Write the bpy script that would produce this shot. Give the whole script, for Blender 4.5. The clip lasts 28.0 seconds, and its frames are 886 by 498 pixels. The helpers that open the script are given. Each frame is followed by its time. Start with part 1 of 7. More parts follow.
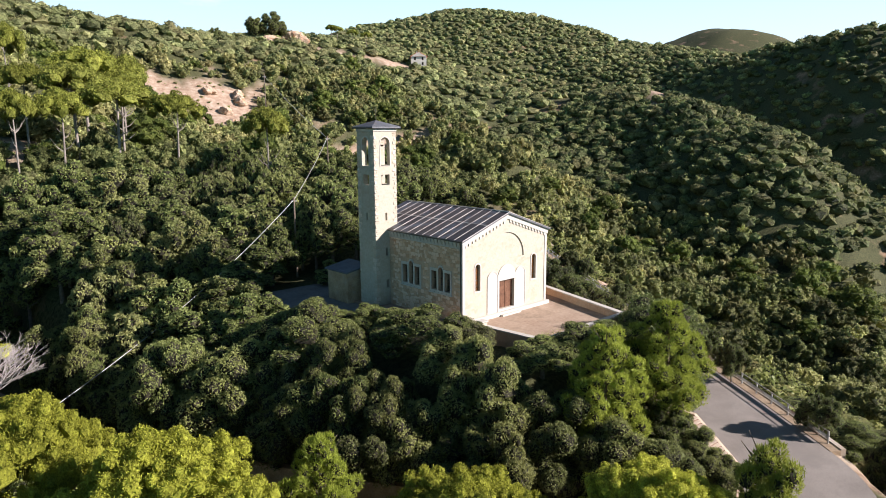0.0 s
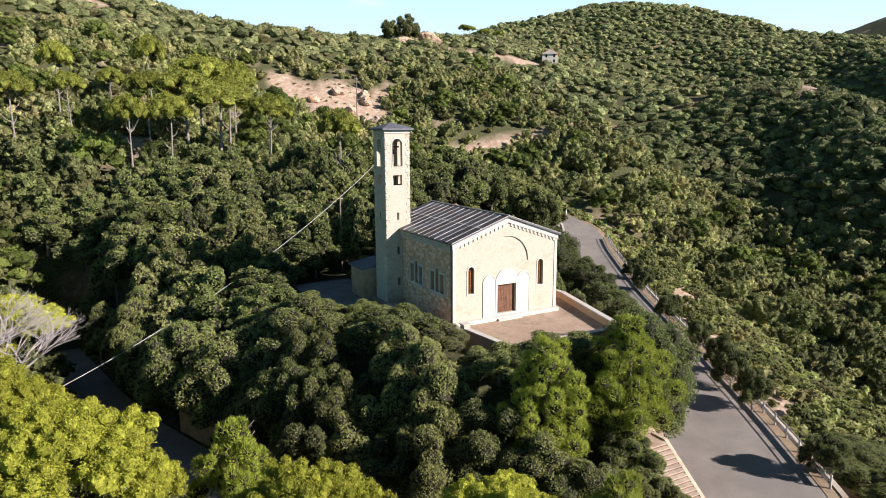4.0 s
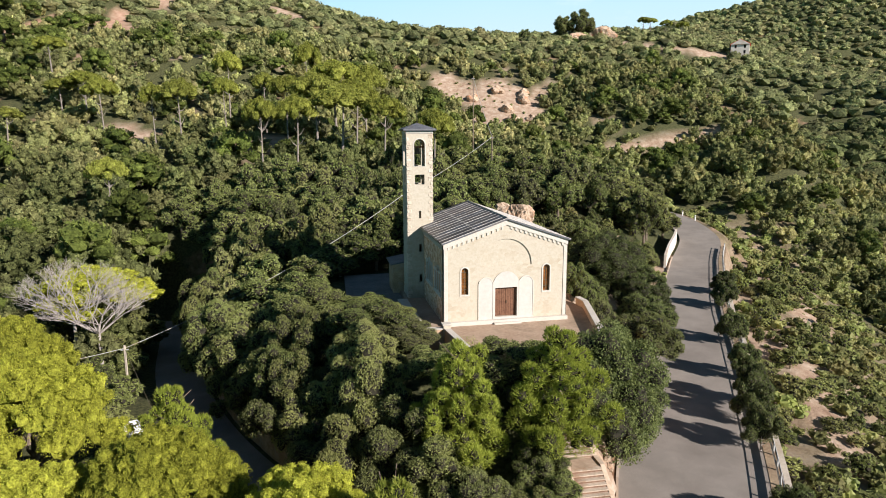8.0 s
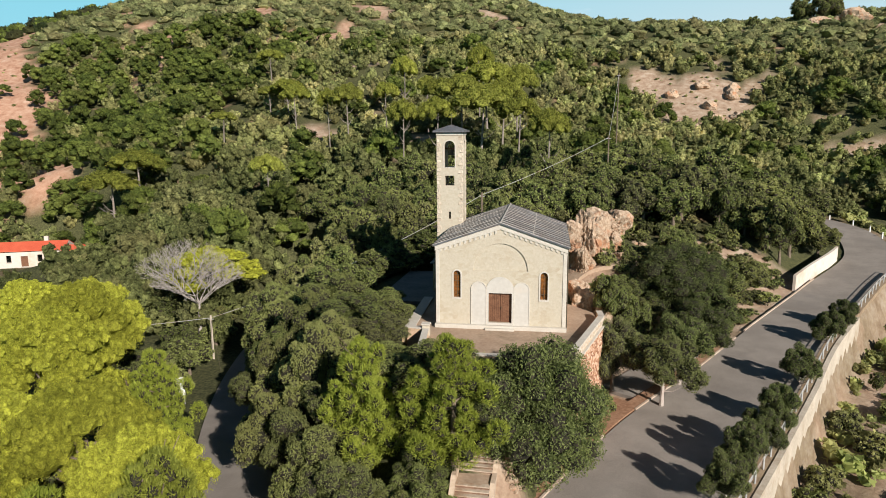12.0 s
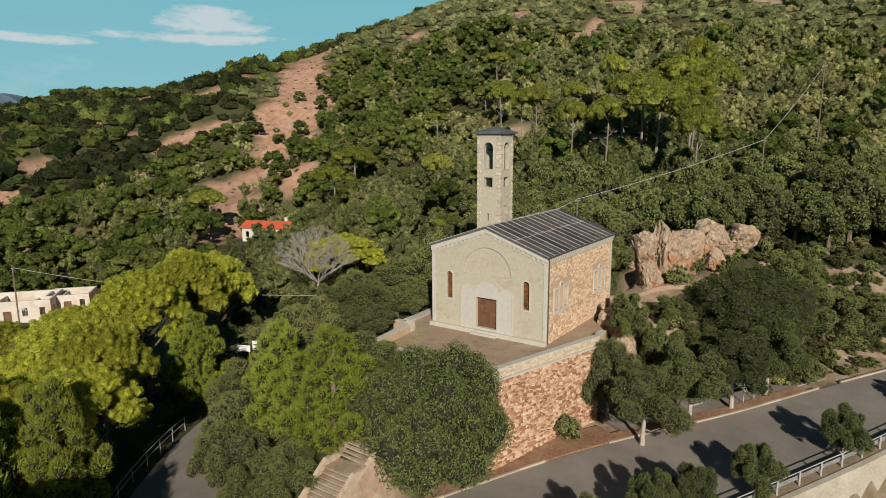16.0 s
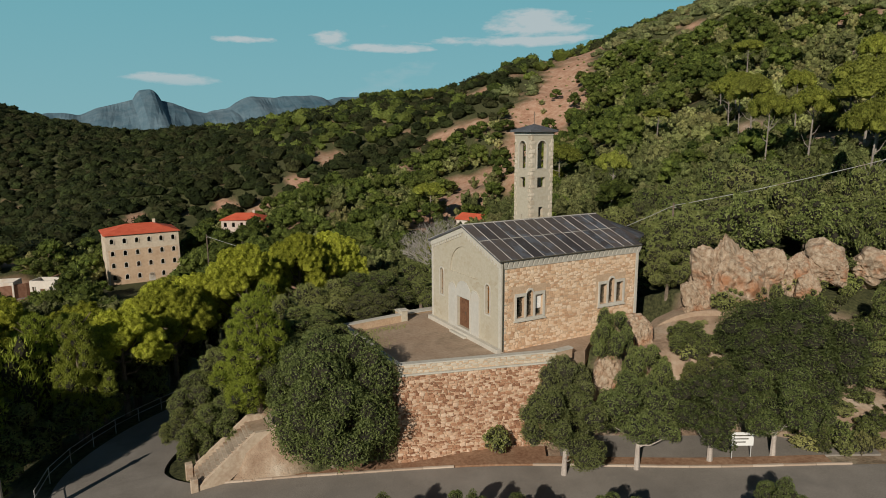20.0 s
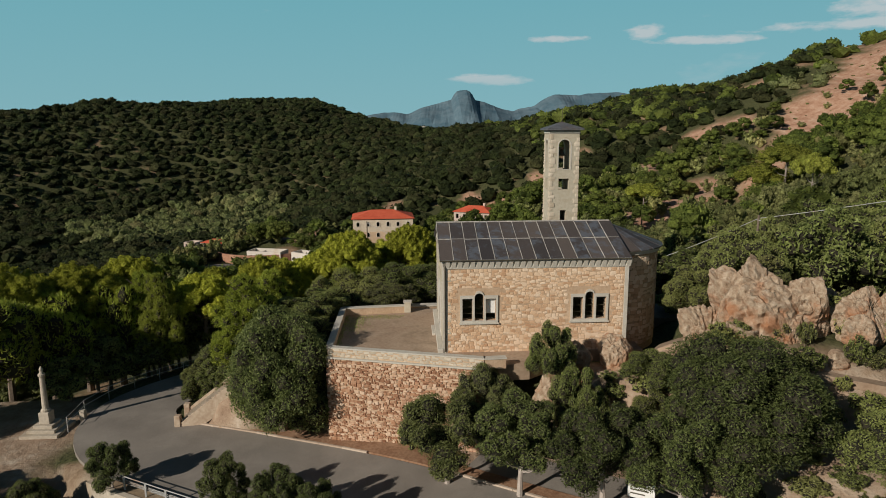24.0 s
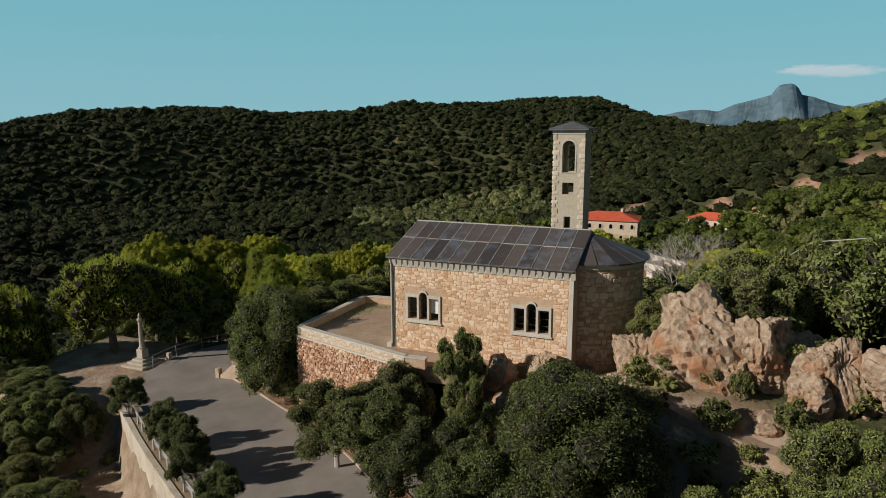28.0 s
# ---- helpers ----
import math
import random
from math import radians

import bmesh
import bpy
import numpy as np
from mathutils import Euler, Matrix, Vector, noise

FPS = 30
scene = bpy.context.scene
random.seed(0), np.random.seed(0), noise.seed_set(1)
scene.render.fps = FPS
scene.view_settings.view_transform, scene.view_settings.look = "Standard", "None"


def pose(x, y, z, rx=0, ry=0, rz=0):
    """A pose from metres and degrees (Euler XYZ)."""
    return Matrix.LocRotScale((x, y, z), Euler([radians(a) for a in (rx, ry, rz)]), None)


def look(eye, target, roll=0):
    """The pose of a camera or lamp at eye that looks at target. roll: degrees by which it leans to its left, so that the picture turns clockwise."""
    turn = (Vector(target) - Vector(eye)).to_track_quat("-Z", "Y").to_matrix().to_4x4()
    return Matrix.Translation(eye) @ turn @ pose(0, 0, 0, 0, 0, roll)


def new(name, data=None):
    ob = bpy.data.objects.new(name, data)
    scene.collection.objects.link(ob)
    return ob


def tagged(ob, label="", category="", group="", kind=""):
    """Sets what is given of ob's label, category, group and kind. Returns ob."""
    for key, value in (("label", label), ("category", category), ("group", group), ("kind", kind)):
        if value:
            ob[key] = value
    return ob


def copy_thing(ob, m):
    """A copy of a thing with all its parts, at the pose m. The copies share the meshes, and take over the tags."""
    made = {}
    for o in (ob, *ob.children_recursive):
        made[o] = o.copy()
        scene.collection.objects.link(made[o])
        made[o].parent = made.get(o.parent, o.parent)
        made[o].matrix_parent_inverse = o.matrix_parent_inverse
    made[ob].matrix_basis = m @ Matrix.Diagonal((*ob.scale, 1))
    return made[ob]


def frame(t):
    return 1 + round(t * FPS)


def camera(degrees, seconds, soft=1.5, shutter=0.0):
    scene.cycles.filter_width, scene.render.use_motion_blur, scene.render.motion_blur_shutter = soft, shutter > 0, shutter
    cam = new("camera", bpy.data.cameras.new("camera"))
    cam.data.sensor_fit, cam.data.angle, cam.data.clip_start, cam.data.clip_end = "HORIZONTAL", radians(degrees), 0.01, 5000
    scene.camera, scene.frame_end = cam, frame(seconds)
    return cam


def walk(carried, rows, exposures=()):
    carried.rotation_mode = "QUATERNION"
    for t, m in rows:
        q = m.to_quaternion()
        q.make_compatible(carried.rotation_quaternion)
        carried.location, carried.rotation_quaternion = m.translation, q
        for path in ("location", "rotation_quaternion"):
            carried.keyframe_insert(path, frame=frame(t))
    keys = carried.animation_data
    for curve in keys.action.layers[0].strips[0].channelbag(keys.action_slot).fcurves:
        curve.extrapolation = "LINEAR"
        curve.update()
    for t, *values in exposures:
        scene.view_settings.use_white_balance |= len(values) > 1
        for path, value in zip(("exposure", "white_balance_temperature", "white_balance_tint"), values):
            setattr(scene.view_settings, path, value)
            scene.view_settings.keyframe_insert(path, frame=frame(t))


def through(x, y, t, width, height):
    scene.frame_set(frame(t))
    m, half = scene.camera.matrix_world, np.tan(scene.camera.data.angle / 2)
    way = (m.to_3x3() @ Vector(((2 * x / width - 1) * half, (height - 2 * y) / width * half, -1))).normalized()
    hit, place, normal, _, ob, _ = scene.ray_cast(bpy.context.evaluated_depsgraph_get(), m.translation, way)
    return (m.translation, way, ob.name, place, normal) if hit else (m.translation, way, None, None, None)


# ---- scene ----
cam = camera(68.4, 28.0, soft=0.9)
METRES, EYE = 150.0, 15.75
ROWS = [
    (0.0, 0.0, 0.0, 0.0, -0.07, -10.06, 0.39),
    (0.5, 0.0092, -0.0001, 0.0, 1.37, -10.06, 0.38),
    (1.0, 0.0188, 0.0001, -0.0, 2.86, -10.05, 0.37),
    (1.5, 0.0288, 0.0006, 0.0, 4.4, -10.03, 0.37),
    (2.0, 0.0393, 0.0013, 0.0002, 6.01, -10.05, 0.35),
    (2.5, 0.0502, 0.0025, 0.0, 7.69, -10.04, 0.35),
    (4.5, 0.0971, 0.0094, 0.0027, 15.0, -10.24, 0.24),
    (5.0, 0.1098, 0.0123, 0.0029, 17.03, -10.26, 0.25),
    (5.5, 0.1226, 0.0161, 0.0029, 19.09, -10.28, 0.25),
    (6.0, 0.1358, 0.0206, 0.0031, 21.25, -10.3, 0.25),
    (6.5, 0.149, 0.0257, 0.0032, 23.45, -10.32, 0.25),
    (7.0, 0.1621, 0.0312, 0.0033, 25.67, -10.32, 0.27),
    (7.5, 0.1754, 0.0374, 0.0033, 27.96, -10.34, 0.28),
    (8.0, 0.1889, 0.0445, 0.0034, 30.35, -10.33, 0.29),
    (8.5, 0.2023, 0.0526, 0.0037, 32.77, -10.34, 0.31),
    (9.0, 0.2156, 0.0614, 0.004, 35.23, -10.37, 0.32),
    (9.5, 0.2287, 0.0708, 0.0042, 37.75, -10.39, 0.34),
    (10.0, 0.2419, 0.0809, 0.0044, 40.36, -10.4, 0.38),
    (10.5, 0.255, 0.0918, 0.0044, 43.02, -10.38, 0.37),
    (11.0, 0.2678, 0.1037, 0.0046, 45.74, -10.39, 0.38),
    (11.5, 0.2802, 0.1163, 0.0047, 48.51, -10.37, 0.39),
    (12.0, 0.2922, 0.1297, 0.0048, 51.32, -10.36, 0.4),
    (12.5, 0.3041, 0.1442, 0.0051, 54.22, -10.39, 0.42),
    (14.5, 0.3447, 0.2114, 0.0048, 66.61, -10.29, 0.36),
    (15.0, 0.3534, 0.2305, 0.0052, 69.92, -10.32, 0.33),
    (15.5, 0.3611, 0.2509, 0.0054, 73.29, -10.32, 0.33),
    (16.0, 0.3676, 0.2717, 0.0056, 76.7, -10.32, 0.3),
    (16.5, 0.3728, 0.2929, 0.0058, 80.09, -10.34, 0.29),
    (17.0, 0.377, 0.314, 0.0056, 83.43, -10.33, 0.29),
    (17.5, 0.3792, 0.3356, 0.0057, 86.76, -10.34, 0.3),
    (18.0, 0.3802, 0.357, 0.0056, 90.06, -10.34, 0.29),
    (18.5, 0.3803, 0.3782, 0.0054, 93.35, -10.37, 0.27),
    (19.0, 0.3791, 0.3994, 0.0053, 96.64, -10.4, 0.26),
    (19.5, 0.3771, 0.4206, 0.0053, 99.9, -10.41, 0.33),
    (20.0, 0.3733, 0.4415, 0.0052, 103.19, -10.41, 0.3),
    (20.5, 0.3682, 0.4626, 0.005, 106.48, -10.4, 0.32),
    (21.0, 0.3618, 0.4831, 0.0052, 109.78, -10.44, 0.31),
    (21.5, 0.3542, 0.5029, 0.0051, 113.02, -10.46, 0.28),
    (23.5, 0.3155, 0.5768, 0.005, 125.99, -10.52, 0.3),
    (24.0, 0.3032, 0.5934, 0.0048, 129.21, -10.51, 0.3),
    (24.5, 0.2899, 0.6093, 0.0048, 132.45, -10.51, 0.3),
    (25.0, 0.2758, 0.6246, 0.0048, 135.69, -10.5, 0.32),
    (25.5, 0.2609, 0.6392, 0.0049, 138.9, -10.52, 0.35),
    (26.0, 0.2451, 0.6528, 0.0049, 142.13, -10.52, 0.32),
    (26.5, 0.2284, 0.6654, 0.005, 145.35, -10.55, 0.27),
    (27.0, 0.2108, 0.6771, 0.005, 148.61, -10.56, 0.28),
    (27.5, 0.1929, 0.6877, 0.005, 151.82, -10.54, 0.25),
    (28.0, 0.1742, 0.6976, 0.0048, 155.07, -10.52, 0.24),
]
# the church's facade stands on the x axis, its door at the origin; the flight starts out in front and to one side
START = pose(-41.72, -37.85, EYE, 0, 0, -42.1)
walk(cam, [(t, START @ pose(METRES * x, METRES * y, METRES * z, 90 + pitch, roll, yaw)) for t, x, y, z, yaw, pitch, roll in ROWS],
     exposures=[(0, 1.08, 5950, 22), (5, 0.95, 6000, 20), (8, 0.80, 6050, 17), (11, 0.58, 6150, 15), (14.5, 0.20, 6350, 11), (17, -0.17, 6400, 10), (20, -0.32, 6400, 10), (24, -0.29, 6400, 11), (28, -0.12, 6350, 13)])

# ---- sky and sun ----
SUN_EL, SUN_AZ = 25.5, 141.0        # degrees; azimuth clockwise from +y
world = bpy.data.worlds.new("world")
scene.world = world
world.use_nodes = True
wt = world.node_tree
sky = wt.nodes.new("ShaderNodeTexSky")
sky.sky_type = "NISHITA"
sky.sun_disc = False
sky.sun_elevation = radians(SUN_EL)
sky.sun_rotation = radians(SUN_AZ)
sky.air_density, sky.dust_density, sky.ozone_density = 1.0, 0.3, 2.0


# the heaps of cloud: direction, half breadth, half height
CLOUDS = [((-0.797, 0.585, 0.148), 0.10, 0.026), ((-0.82, 0.56, 0.126), 0.16, 0.010), ((-0.935, 0.331, 0.129), 0.032, 0.018), ((-0.907, 0.404, 0.116), 0.10, 0.008), ((-0.988, 0.12, 0.070), 0.07, 0.011), ((-0.968, 0.215, 0.125), 0.05, 0.006)]


def sky_colour():
    """Clear teal-blue sky, paler to the north-east, with small fair-weather clouds low down."""
    t = wt
    co = t.nodes.new("ShaderNodeTexCoord")
    sep = t.nodes.new("ShaderNodeSeparateXYZ")
    t.links.new(co.outputs["Generated"], sep.inputs[0])

    def m(op, a, b=0.0):
        n = t.nodes.new("ShaderNodeMath")
        n.operation = op
        for sock, v in ((n.inputs[0], a), (n.inputs[1], b)):
            if hasattr(v, "is_linked"):
                t.links.new(v, sock)
            else:
                sock.default_value = v
        return n.outputs[0]

    def mix(f, a, b):
        n = t.nodes.new("ShaderNodeMix")
        n.data_type = "RGBA"
        for sock, v in ((n.inputs[0], f), (n.inputs[6], a), (n.inputs[7], b)):
            if hasattr(v, "is_linked"):
                t.links.new(v, sock)
            elif isinstance(v, float):
                sock.default_value = v
            else:
                sock.default_value = (*v, 1)
        return n.outputs[2]

    def clamp01(v):
        return m("MINIMUM", m("MAXIMUM", v, 0.0), 1.0)

    high = clamp01(m("MULTIPLY", m("SUBTRACT", sep.outputs[2], 0.19), 9.0))
    col = mix(high, SKY_TEAL, SKY_ZENITH)
    col = mix(0.93, sky.outputs[0], col)
    low = clamp01(m("SUBTRACT", 1.0, m("MULTIPLY", m("ABSOLUTE", sep.outputs[2]), 4.0)))
    col = mix(m("MULTIPLY", low, 0.4), col, SKY_HAZE)
    east = clamp01(m("ADD", m("MULTIPLY", sep.outputs[0], 1.1), m("MULTIPLY", sep.outputs[1], 0.75)))
    pale = clamp01(m("SUBTRACT", 1.0, m("MULTIPLY", m("ABSOLUTE", sep.outputs[2]), 2.7)))
    col = mix(m("MULTIPLY", east, pale), col, SKY_PALE)
    flat = t.nodes.new("ShaderNodeMapping")
    flat.inputs["Scale"].default_value = (1.0, 1.0, 3.2)
    t.links.new(co.outputs["Generated"], flat.inputs[0])
    n = t.nodes.new("ShaderNodeTexNoise")
    n.inputs["Scale"].default_value, n.inputs["Detail"].default_value, n.inputs["Roughness"].default_value = 3.4, 6, 0.55
    t.links.new(flat.outputs[0], n.inputs["Vector"])
    n2 = t.nodes.new("ShaderNodeTexNoise")
    n2.inputs["Scale"].default_value, n2.inputs["Detail"].default_value, n2.inputs["Roughness"].default_value = 16.0, 7, 0.6
    t.links.new(flat.outputs[0], n2.inputs["Vector"])
    cl = m("MULTIPLY", clamp01(m("MULTIPLY", m("SUBTRACT", n.outputs[0], 0.62), 9.0)), 0.6)
    for c, wide, high_ in CLOUDS:
        # a heap of cloud about one direction, frayed by the noise
        off = t.nodes.new("ShaderNodeVectorMath")
        off.operation = "SUBTRACT"
        t.links.new(co.outputs["Generated"], off.inputs[0])
        off.inputs[1].default_value = c
        so = t.nodes.new("ShaderNodeSeparateXYZ")
        t.links.new(off.outputs[0], so.inputs[0])
        flat_ = m("ADD", m("MULTIPLY", so.outputs[0], so.outputs[0]), m("MULTIPLY", so.outputs[1], so.outputs[1]))
        q = m("ADD", m("MULTIPLY", flat_, 1 / wide ** 2), m("MULTIPLY", m("MULTIPLY", so.outputs[2], so.outputs[2]), 1 / high_ ** 2))
        cl = m("MAXIMUM", cl, clamp01(m("MULTIPLY", m("SUBTRACT", m("ADD", m("SUBTRACT", 1.0, q), m("MULTIPLY", m("SUBTRACT", n2.outputs[0], 0.5), 3.2)), 0.35), 1.6)))
    cl = m("MULTIPLY", cl, clamp01(m("MULTIPLY", m("SUBTRACT", sep.outputs[2], 0.03), 20.0)))
    return mix(m("MULTIPLY", cl, 0.75), col, SKY_CLOUD)


SKY_TEAL, SKY_ZENITH, SKY_HAZE, SKY_PALE, SKY_CLOUD = (2.7, 7.8, 8.9), (0.25, 0.7, 1.3), (6.6, 9.8, 10.4), (8.2, 9.0, 8.9), (10.5, 11.0, 11.0)
wt.nodes["Background"].inputs[1].default_value = 0.062
wt.links.new(sky_colour(), wt.nodes["Background"].inputs[0])
sun_data = bpy.data.lights.new("sun", "SUN")
sun_data.energy, sun_data.angle, sun_data.color = 5.0, radians(0.55), (1.0, 0.91, 0.78)
sun = new("sun", sun_data)
sun_dir = Vector((math.sin(radians(SUN_AZ)) * math.cos(radians(SUN_EL)), math.cos(radians(SUN_AZ)) * math.cos(radians(SUN_EL)), math.sin(radians(SUN_EL))))
sun.matrix_world = look((0, 0, 200), Vector((0, 0, 200)) - sun_dir)

# ---- material helpers ----
def nodes_of(name, rough=0.85, metal=0.0, spec=0.3):
    m = bpy.data.materials.new(name)
    m.use_nodes = True
    b = m.node_tree.nodes["Principled BSDF"]
    b.inputs["Roughness"].default_value = rough
    b.inputs["Metallic"].default_value = metal
    b.inputs["Specular IOR Level"].default_value = spec
    return m, m.node_tree, b


def nd(t, kind, **kw):
    n = t.nodes.new(kind)
    for k, v in kw.items():
        if k == "inp":
            for i, x in v.items():
                n.inputs[i].default_value = x
        else:
            setattr(n, k, v)
    return n


def ramp(t, fac, stops):
    r = t.nodes.new("ShaderNodeValToRGB")
    e = r.color_ramp.elements
    while len(e) < len(stops):
        e.new(0.5)
    for el, (p, c) in zip(e, stops):
        el.position, el.color = p, (*c, 1)
    t.links.new(fac, r.inputs[0])
    return r.outputs[0]


def mixc(t, fac, a, b, blend="MIX"):
    m = nd(t, "ShaderNodeMix", data_type="RGBA", blend_type=blend)
    for sock, v in ((m.inputs[0], fac), (m.inputs[6], a), (m.inputs[7], b)):
        if hasattr(v, "is_linked"):
            t.links.new(v, sock)
        elif isinstance(v, (int, float)):
            sock.default_value = v
        else:
            sock.default_value = (*v, 1)
    return m.outputs[2]


def noise_of(t, scale, detail=4, vec=None, rough=0.6, out=0):
    n = nd(t, "ShaderNodeTexNoise", inp={"Scale": scale, "Detail": detail, "Roughness": rough})
    if vec is None:
        g = t.nodes.new("ShaderNodeTexCoord")
        vec = g.outputs["Object"]
    t.links.new(vec, n.inputs["Vector"])
    return n.outputs[out]


def bump(t, b, height, strength=0.4, dist=0.05):
    n = nd(t, "ShaderNodeBump", inp={"Strength": strength, "Distance": dist})
    t.links.new(height, n.inputs["Height"])
    t.links.new(n.outputs[0], b.inputs["Normal"])


def math_n(t, op, a, b=0.0):
    m = nd(t, "ShaderNodeMath", operation=op)
    for s, v in ((m.inputs[0], a), (m.inputs[1], b)):
        if hasattr(v, "is_linked"):
            t.links.new(v, s)
        else:
            s.default_value = v
    return m.outputs[0]


def two_scale(name, dark, light, fine, coarse, rough=0.85, bump_s=0.4, bump_d=0.03, stain=None, spec=0.3, rnd=0.0):
    """A surface with fine grain and broad patches; stain adds a third colour in blotches; rnd varies it from piece to piece."""
    m, t, b = nodes_of(name, rough, 0, spec)
    f, c = noise_of(t, fine, 6), noise_of(t, coarse, 4)
    col = ramp(t, math_n(t, "ADD", math_n(t, "MULTIPLY", f, 0.5), math_n(t, "MULTIPLY", c, 0.5)), [(0.36, dark), (0.64, light)])
    if stain:
        s = ramp(t, noise_of(t, coarse * 0.6 + 0.013, 5, rough=0.7), [(0.52, (0, 0, 0)), (0.68, (1, 1, 1))])
        col = mixc(t, s, col, stain)
    if rnd:
        o = t.nodes.new("ShaderNodeObjectInfo")
        v = math_n(t, "ADD", math_n(t, "MULTIPLY", o.outputs["Random"], rnd * 2), 1 - rnd)
        hs = nd(t, "ShaderNodeHueSaturation")
        t.links.new(v, hs.inputs["Value"])
        t.links.new(col, hs.inputs["Color"])
        col = hs.outputs[0]
    t.links.new(col, b.inputs["Base Color"])
    bump(t, b, f, bump_s, bump_d)
    return m


def foliage(name, dark, light, warm, through=0.25, grey=0.0, wax=0.22, grain=0.0):
    """Leaves: tint from leaf to leaf, from tree to tree, and some light through them."""
    m, t, b = nodes_of(name, 0.55, 0, wax)
    geo, info = t.nodes.new("ShaderNodeNewGeometry"), t.nodes.new("ShaderNodeObjectInfo")
    tint = nd(t, "ShaderNodeAttribute", attribute_name="tint")
    col = ramp(t, geo.outputs["Random Per Island"], [(0.0, dark), (1.0, light)])
    tree = math_n(t, "FRACT", math_n(t, "ADD", info.outputs["Random"], tint.outputs["Fac"]))
    col = mixc(t, math_n(t, "MULTIPLY", math_n(t, "POWER", tree, 2.5), 0.75), col, warm)
    dry = math_n(t, "FRACT", math_n(t, "MULTIPLY", tree, 13.7))
    col = mixc(t, math_n(t, "MULTIPLY", math_n(t, "POWER", dry, 9.0), grey), col, tuple(0.32 * (a + b) for a, b in zip(light, (0.28, 0.22, 0.17))))
    hs = nd(t, "ShaderNodeHueSaturation")
    t.links.new(math_n(t, "ADD", math_n(t, "MULTIPLY", math_n(t, "FRACT", math_n(t, "MULTIPLY", tree, 7.3)), 0.62), 0.69), hs.inputs["Value"])
    t.links.new(col, hs.inputs["Color"])
    col = hs.outputs[0]
    if grain:
        # sprays too fine to build one by one: relief and tint at the size of a spray
        f, c = noise_of(t, grain, 5, rough=0.75), noise_of(t, grain * 0.35, 3)
        col = mixc(t, 1.0, col, ramp(t, math_n(t, "ADD", math_n(t, "MULTIPLY", f, 0.6), math_n(t, "MULTIPLY", c, 0.4)), [(0.36, (0.30, 0.30, 0.30)), (0.5, (0.95, 0.95, 0.95)), (0.64, (1.6, 1.6, 1.6))]), "MULTIPLY")
        bump(t, b, f, 1.0, 1.1 / grain)
    t.links.new(col, b.inputs["Base Color"])
    tr = t.nodes.new("ShaderNodeBsdfTranslucent")
    t.links.new(col, tr.inputs[0])
    mx = nd(t, "ShaderNodeMixShader", inp={0: through})
    t.links.new(b.outputs[0], mx.inputs[1])
    t.links.new(tr.outputs[0], mx.inputs[2])
    t.links.new(mx.outputs[0], t.nodes["Material Output"].inputs[0])
    return m


# ---- materials ----
M_STONE = two_scale("rubble_stone", (0.30, 0.19, 0.10), (0.55, 0.40, 0.25), 9, 1.2, 0.9, 0.5, 0.03, (0.42, 0.33, 0.24))
M_PLASTER0 = two_scale("worn_plaster_plain", (0.50, 0.42, 0.31), (0.66, 0.58, 0.45), 5, 0.5, 0.9, 0.25, 0.02, (0.50, 0.38, 0.24))
M_TRIM = two_scale("pale_dressed_stone", (0.46, 0.425, 0.36), (0.56, 0.53, 0.465), 12, 1.5, 0.8, 0.2, 0.01)
M_SLATE = two_scale("slate_grey_metal_sheet", (0.06, 0.065, 0.075), (0.15, 0.155, 0.165), 6, 0.7, 0.55, 0.15, 0.01, (0.13, 0.10, 0.08), 0.5)
M_PAVE = two_scale("dusty_paving", (0.29, 0.20, 0.135), (0.43, 0.33, 0.24), 4, 0.35, 0.95, 0.3, 0.02, (0.24, 0.18, 0.12))
M_ROCK = two_scale("weathered_rock", (0.20, 0.12, 0.08), (0.48, 0.38, 0.30), 2.2, 0.35, 0.95, 0.9, 0.15, (0.34, 0.16, 0.08))
M_ASPHALT = two_scale("worn_asphalt", (0.180, 0.160, 0.138), (0.305, 0.275, 0.240), 14, 0.25, 0.95, 0.2, 0.01, (0.215, 0.195, 0.172), 0.15)
M_CONCRETE = two_scale("pale_concrete", (0.38, 0.33, 0.26), (0.55, 0.49, 0.40), 5, 0.4, 0.9, 0.25, 0.01, (0.34, 0.27, 0.19))
M_WOOD = two_scale("brown_door_wood", (0.10, 0.045, 0.025), (0.22, 0.11, 0.06), 10, 1.5, 0.6, 0.2, 0.01)
M_BARK = two_scale("bark", (0.10, 0.075, 0.055), (0.24, 0.19, 0.145), 8, 1, 0.95, 0.6, 0.05)
M_DEAD = two_scale("bare_grey_wood", (0.34, 0.29, 0.25), (0.52, 0.46, 0.41), 8, 1, 0.9, 0.4, 0.02)
M_DRY = two_scale("dry_grey_twigs", (0.28, 0.25, 0.225), (0.46, 0.42, 0.385), 8, 1, 0.9, 0.4, 0.02)
# near-black crown cores: the shade deep in the foliage, put into the colour
M_CORESHADE = two_scale("crown_core_shade", (0.012, 0.012, 0.008), (0.045, 0.040, 0.024), 5, 1, 0.95, 0.6, 0.05)
M_PALEBARK = two_scale("pale_pine_bark", (0.17, 0.145, 0.12), (0.32, 0.28, 0.24), 8, 1, 0.95, 0.5, 0.03)
M_GALV = two_scale("galvanised_steel", (0.36, 0.36, 0.35), (0.5, 0.5, 0.48), 6, 0.6, 0.5, 0.1, 0.005, (0.3, 0.2, 0.13), 0.5)
M_DARK = two_scale("unlit_room_dark", (0.012, 0.012, 0.012), (0.025, 0.022, 0.02), 3, 0.5, 0.8)
M_NICHE = two_scale("pale_niche_plaster", (0.45, 0.43, 0.385), (0.53, 0.51, 0.465), 3, 0.3, 0.9, 0.2, 0.01, (0.54, 0.48, 0.40))
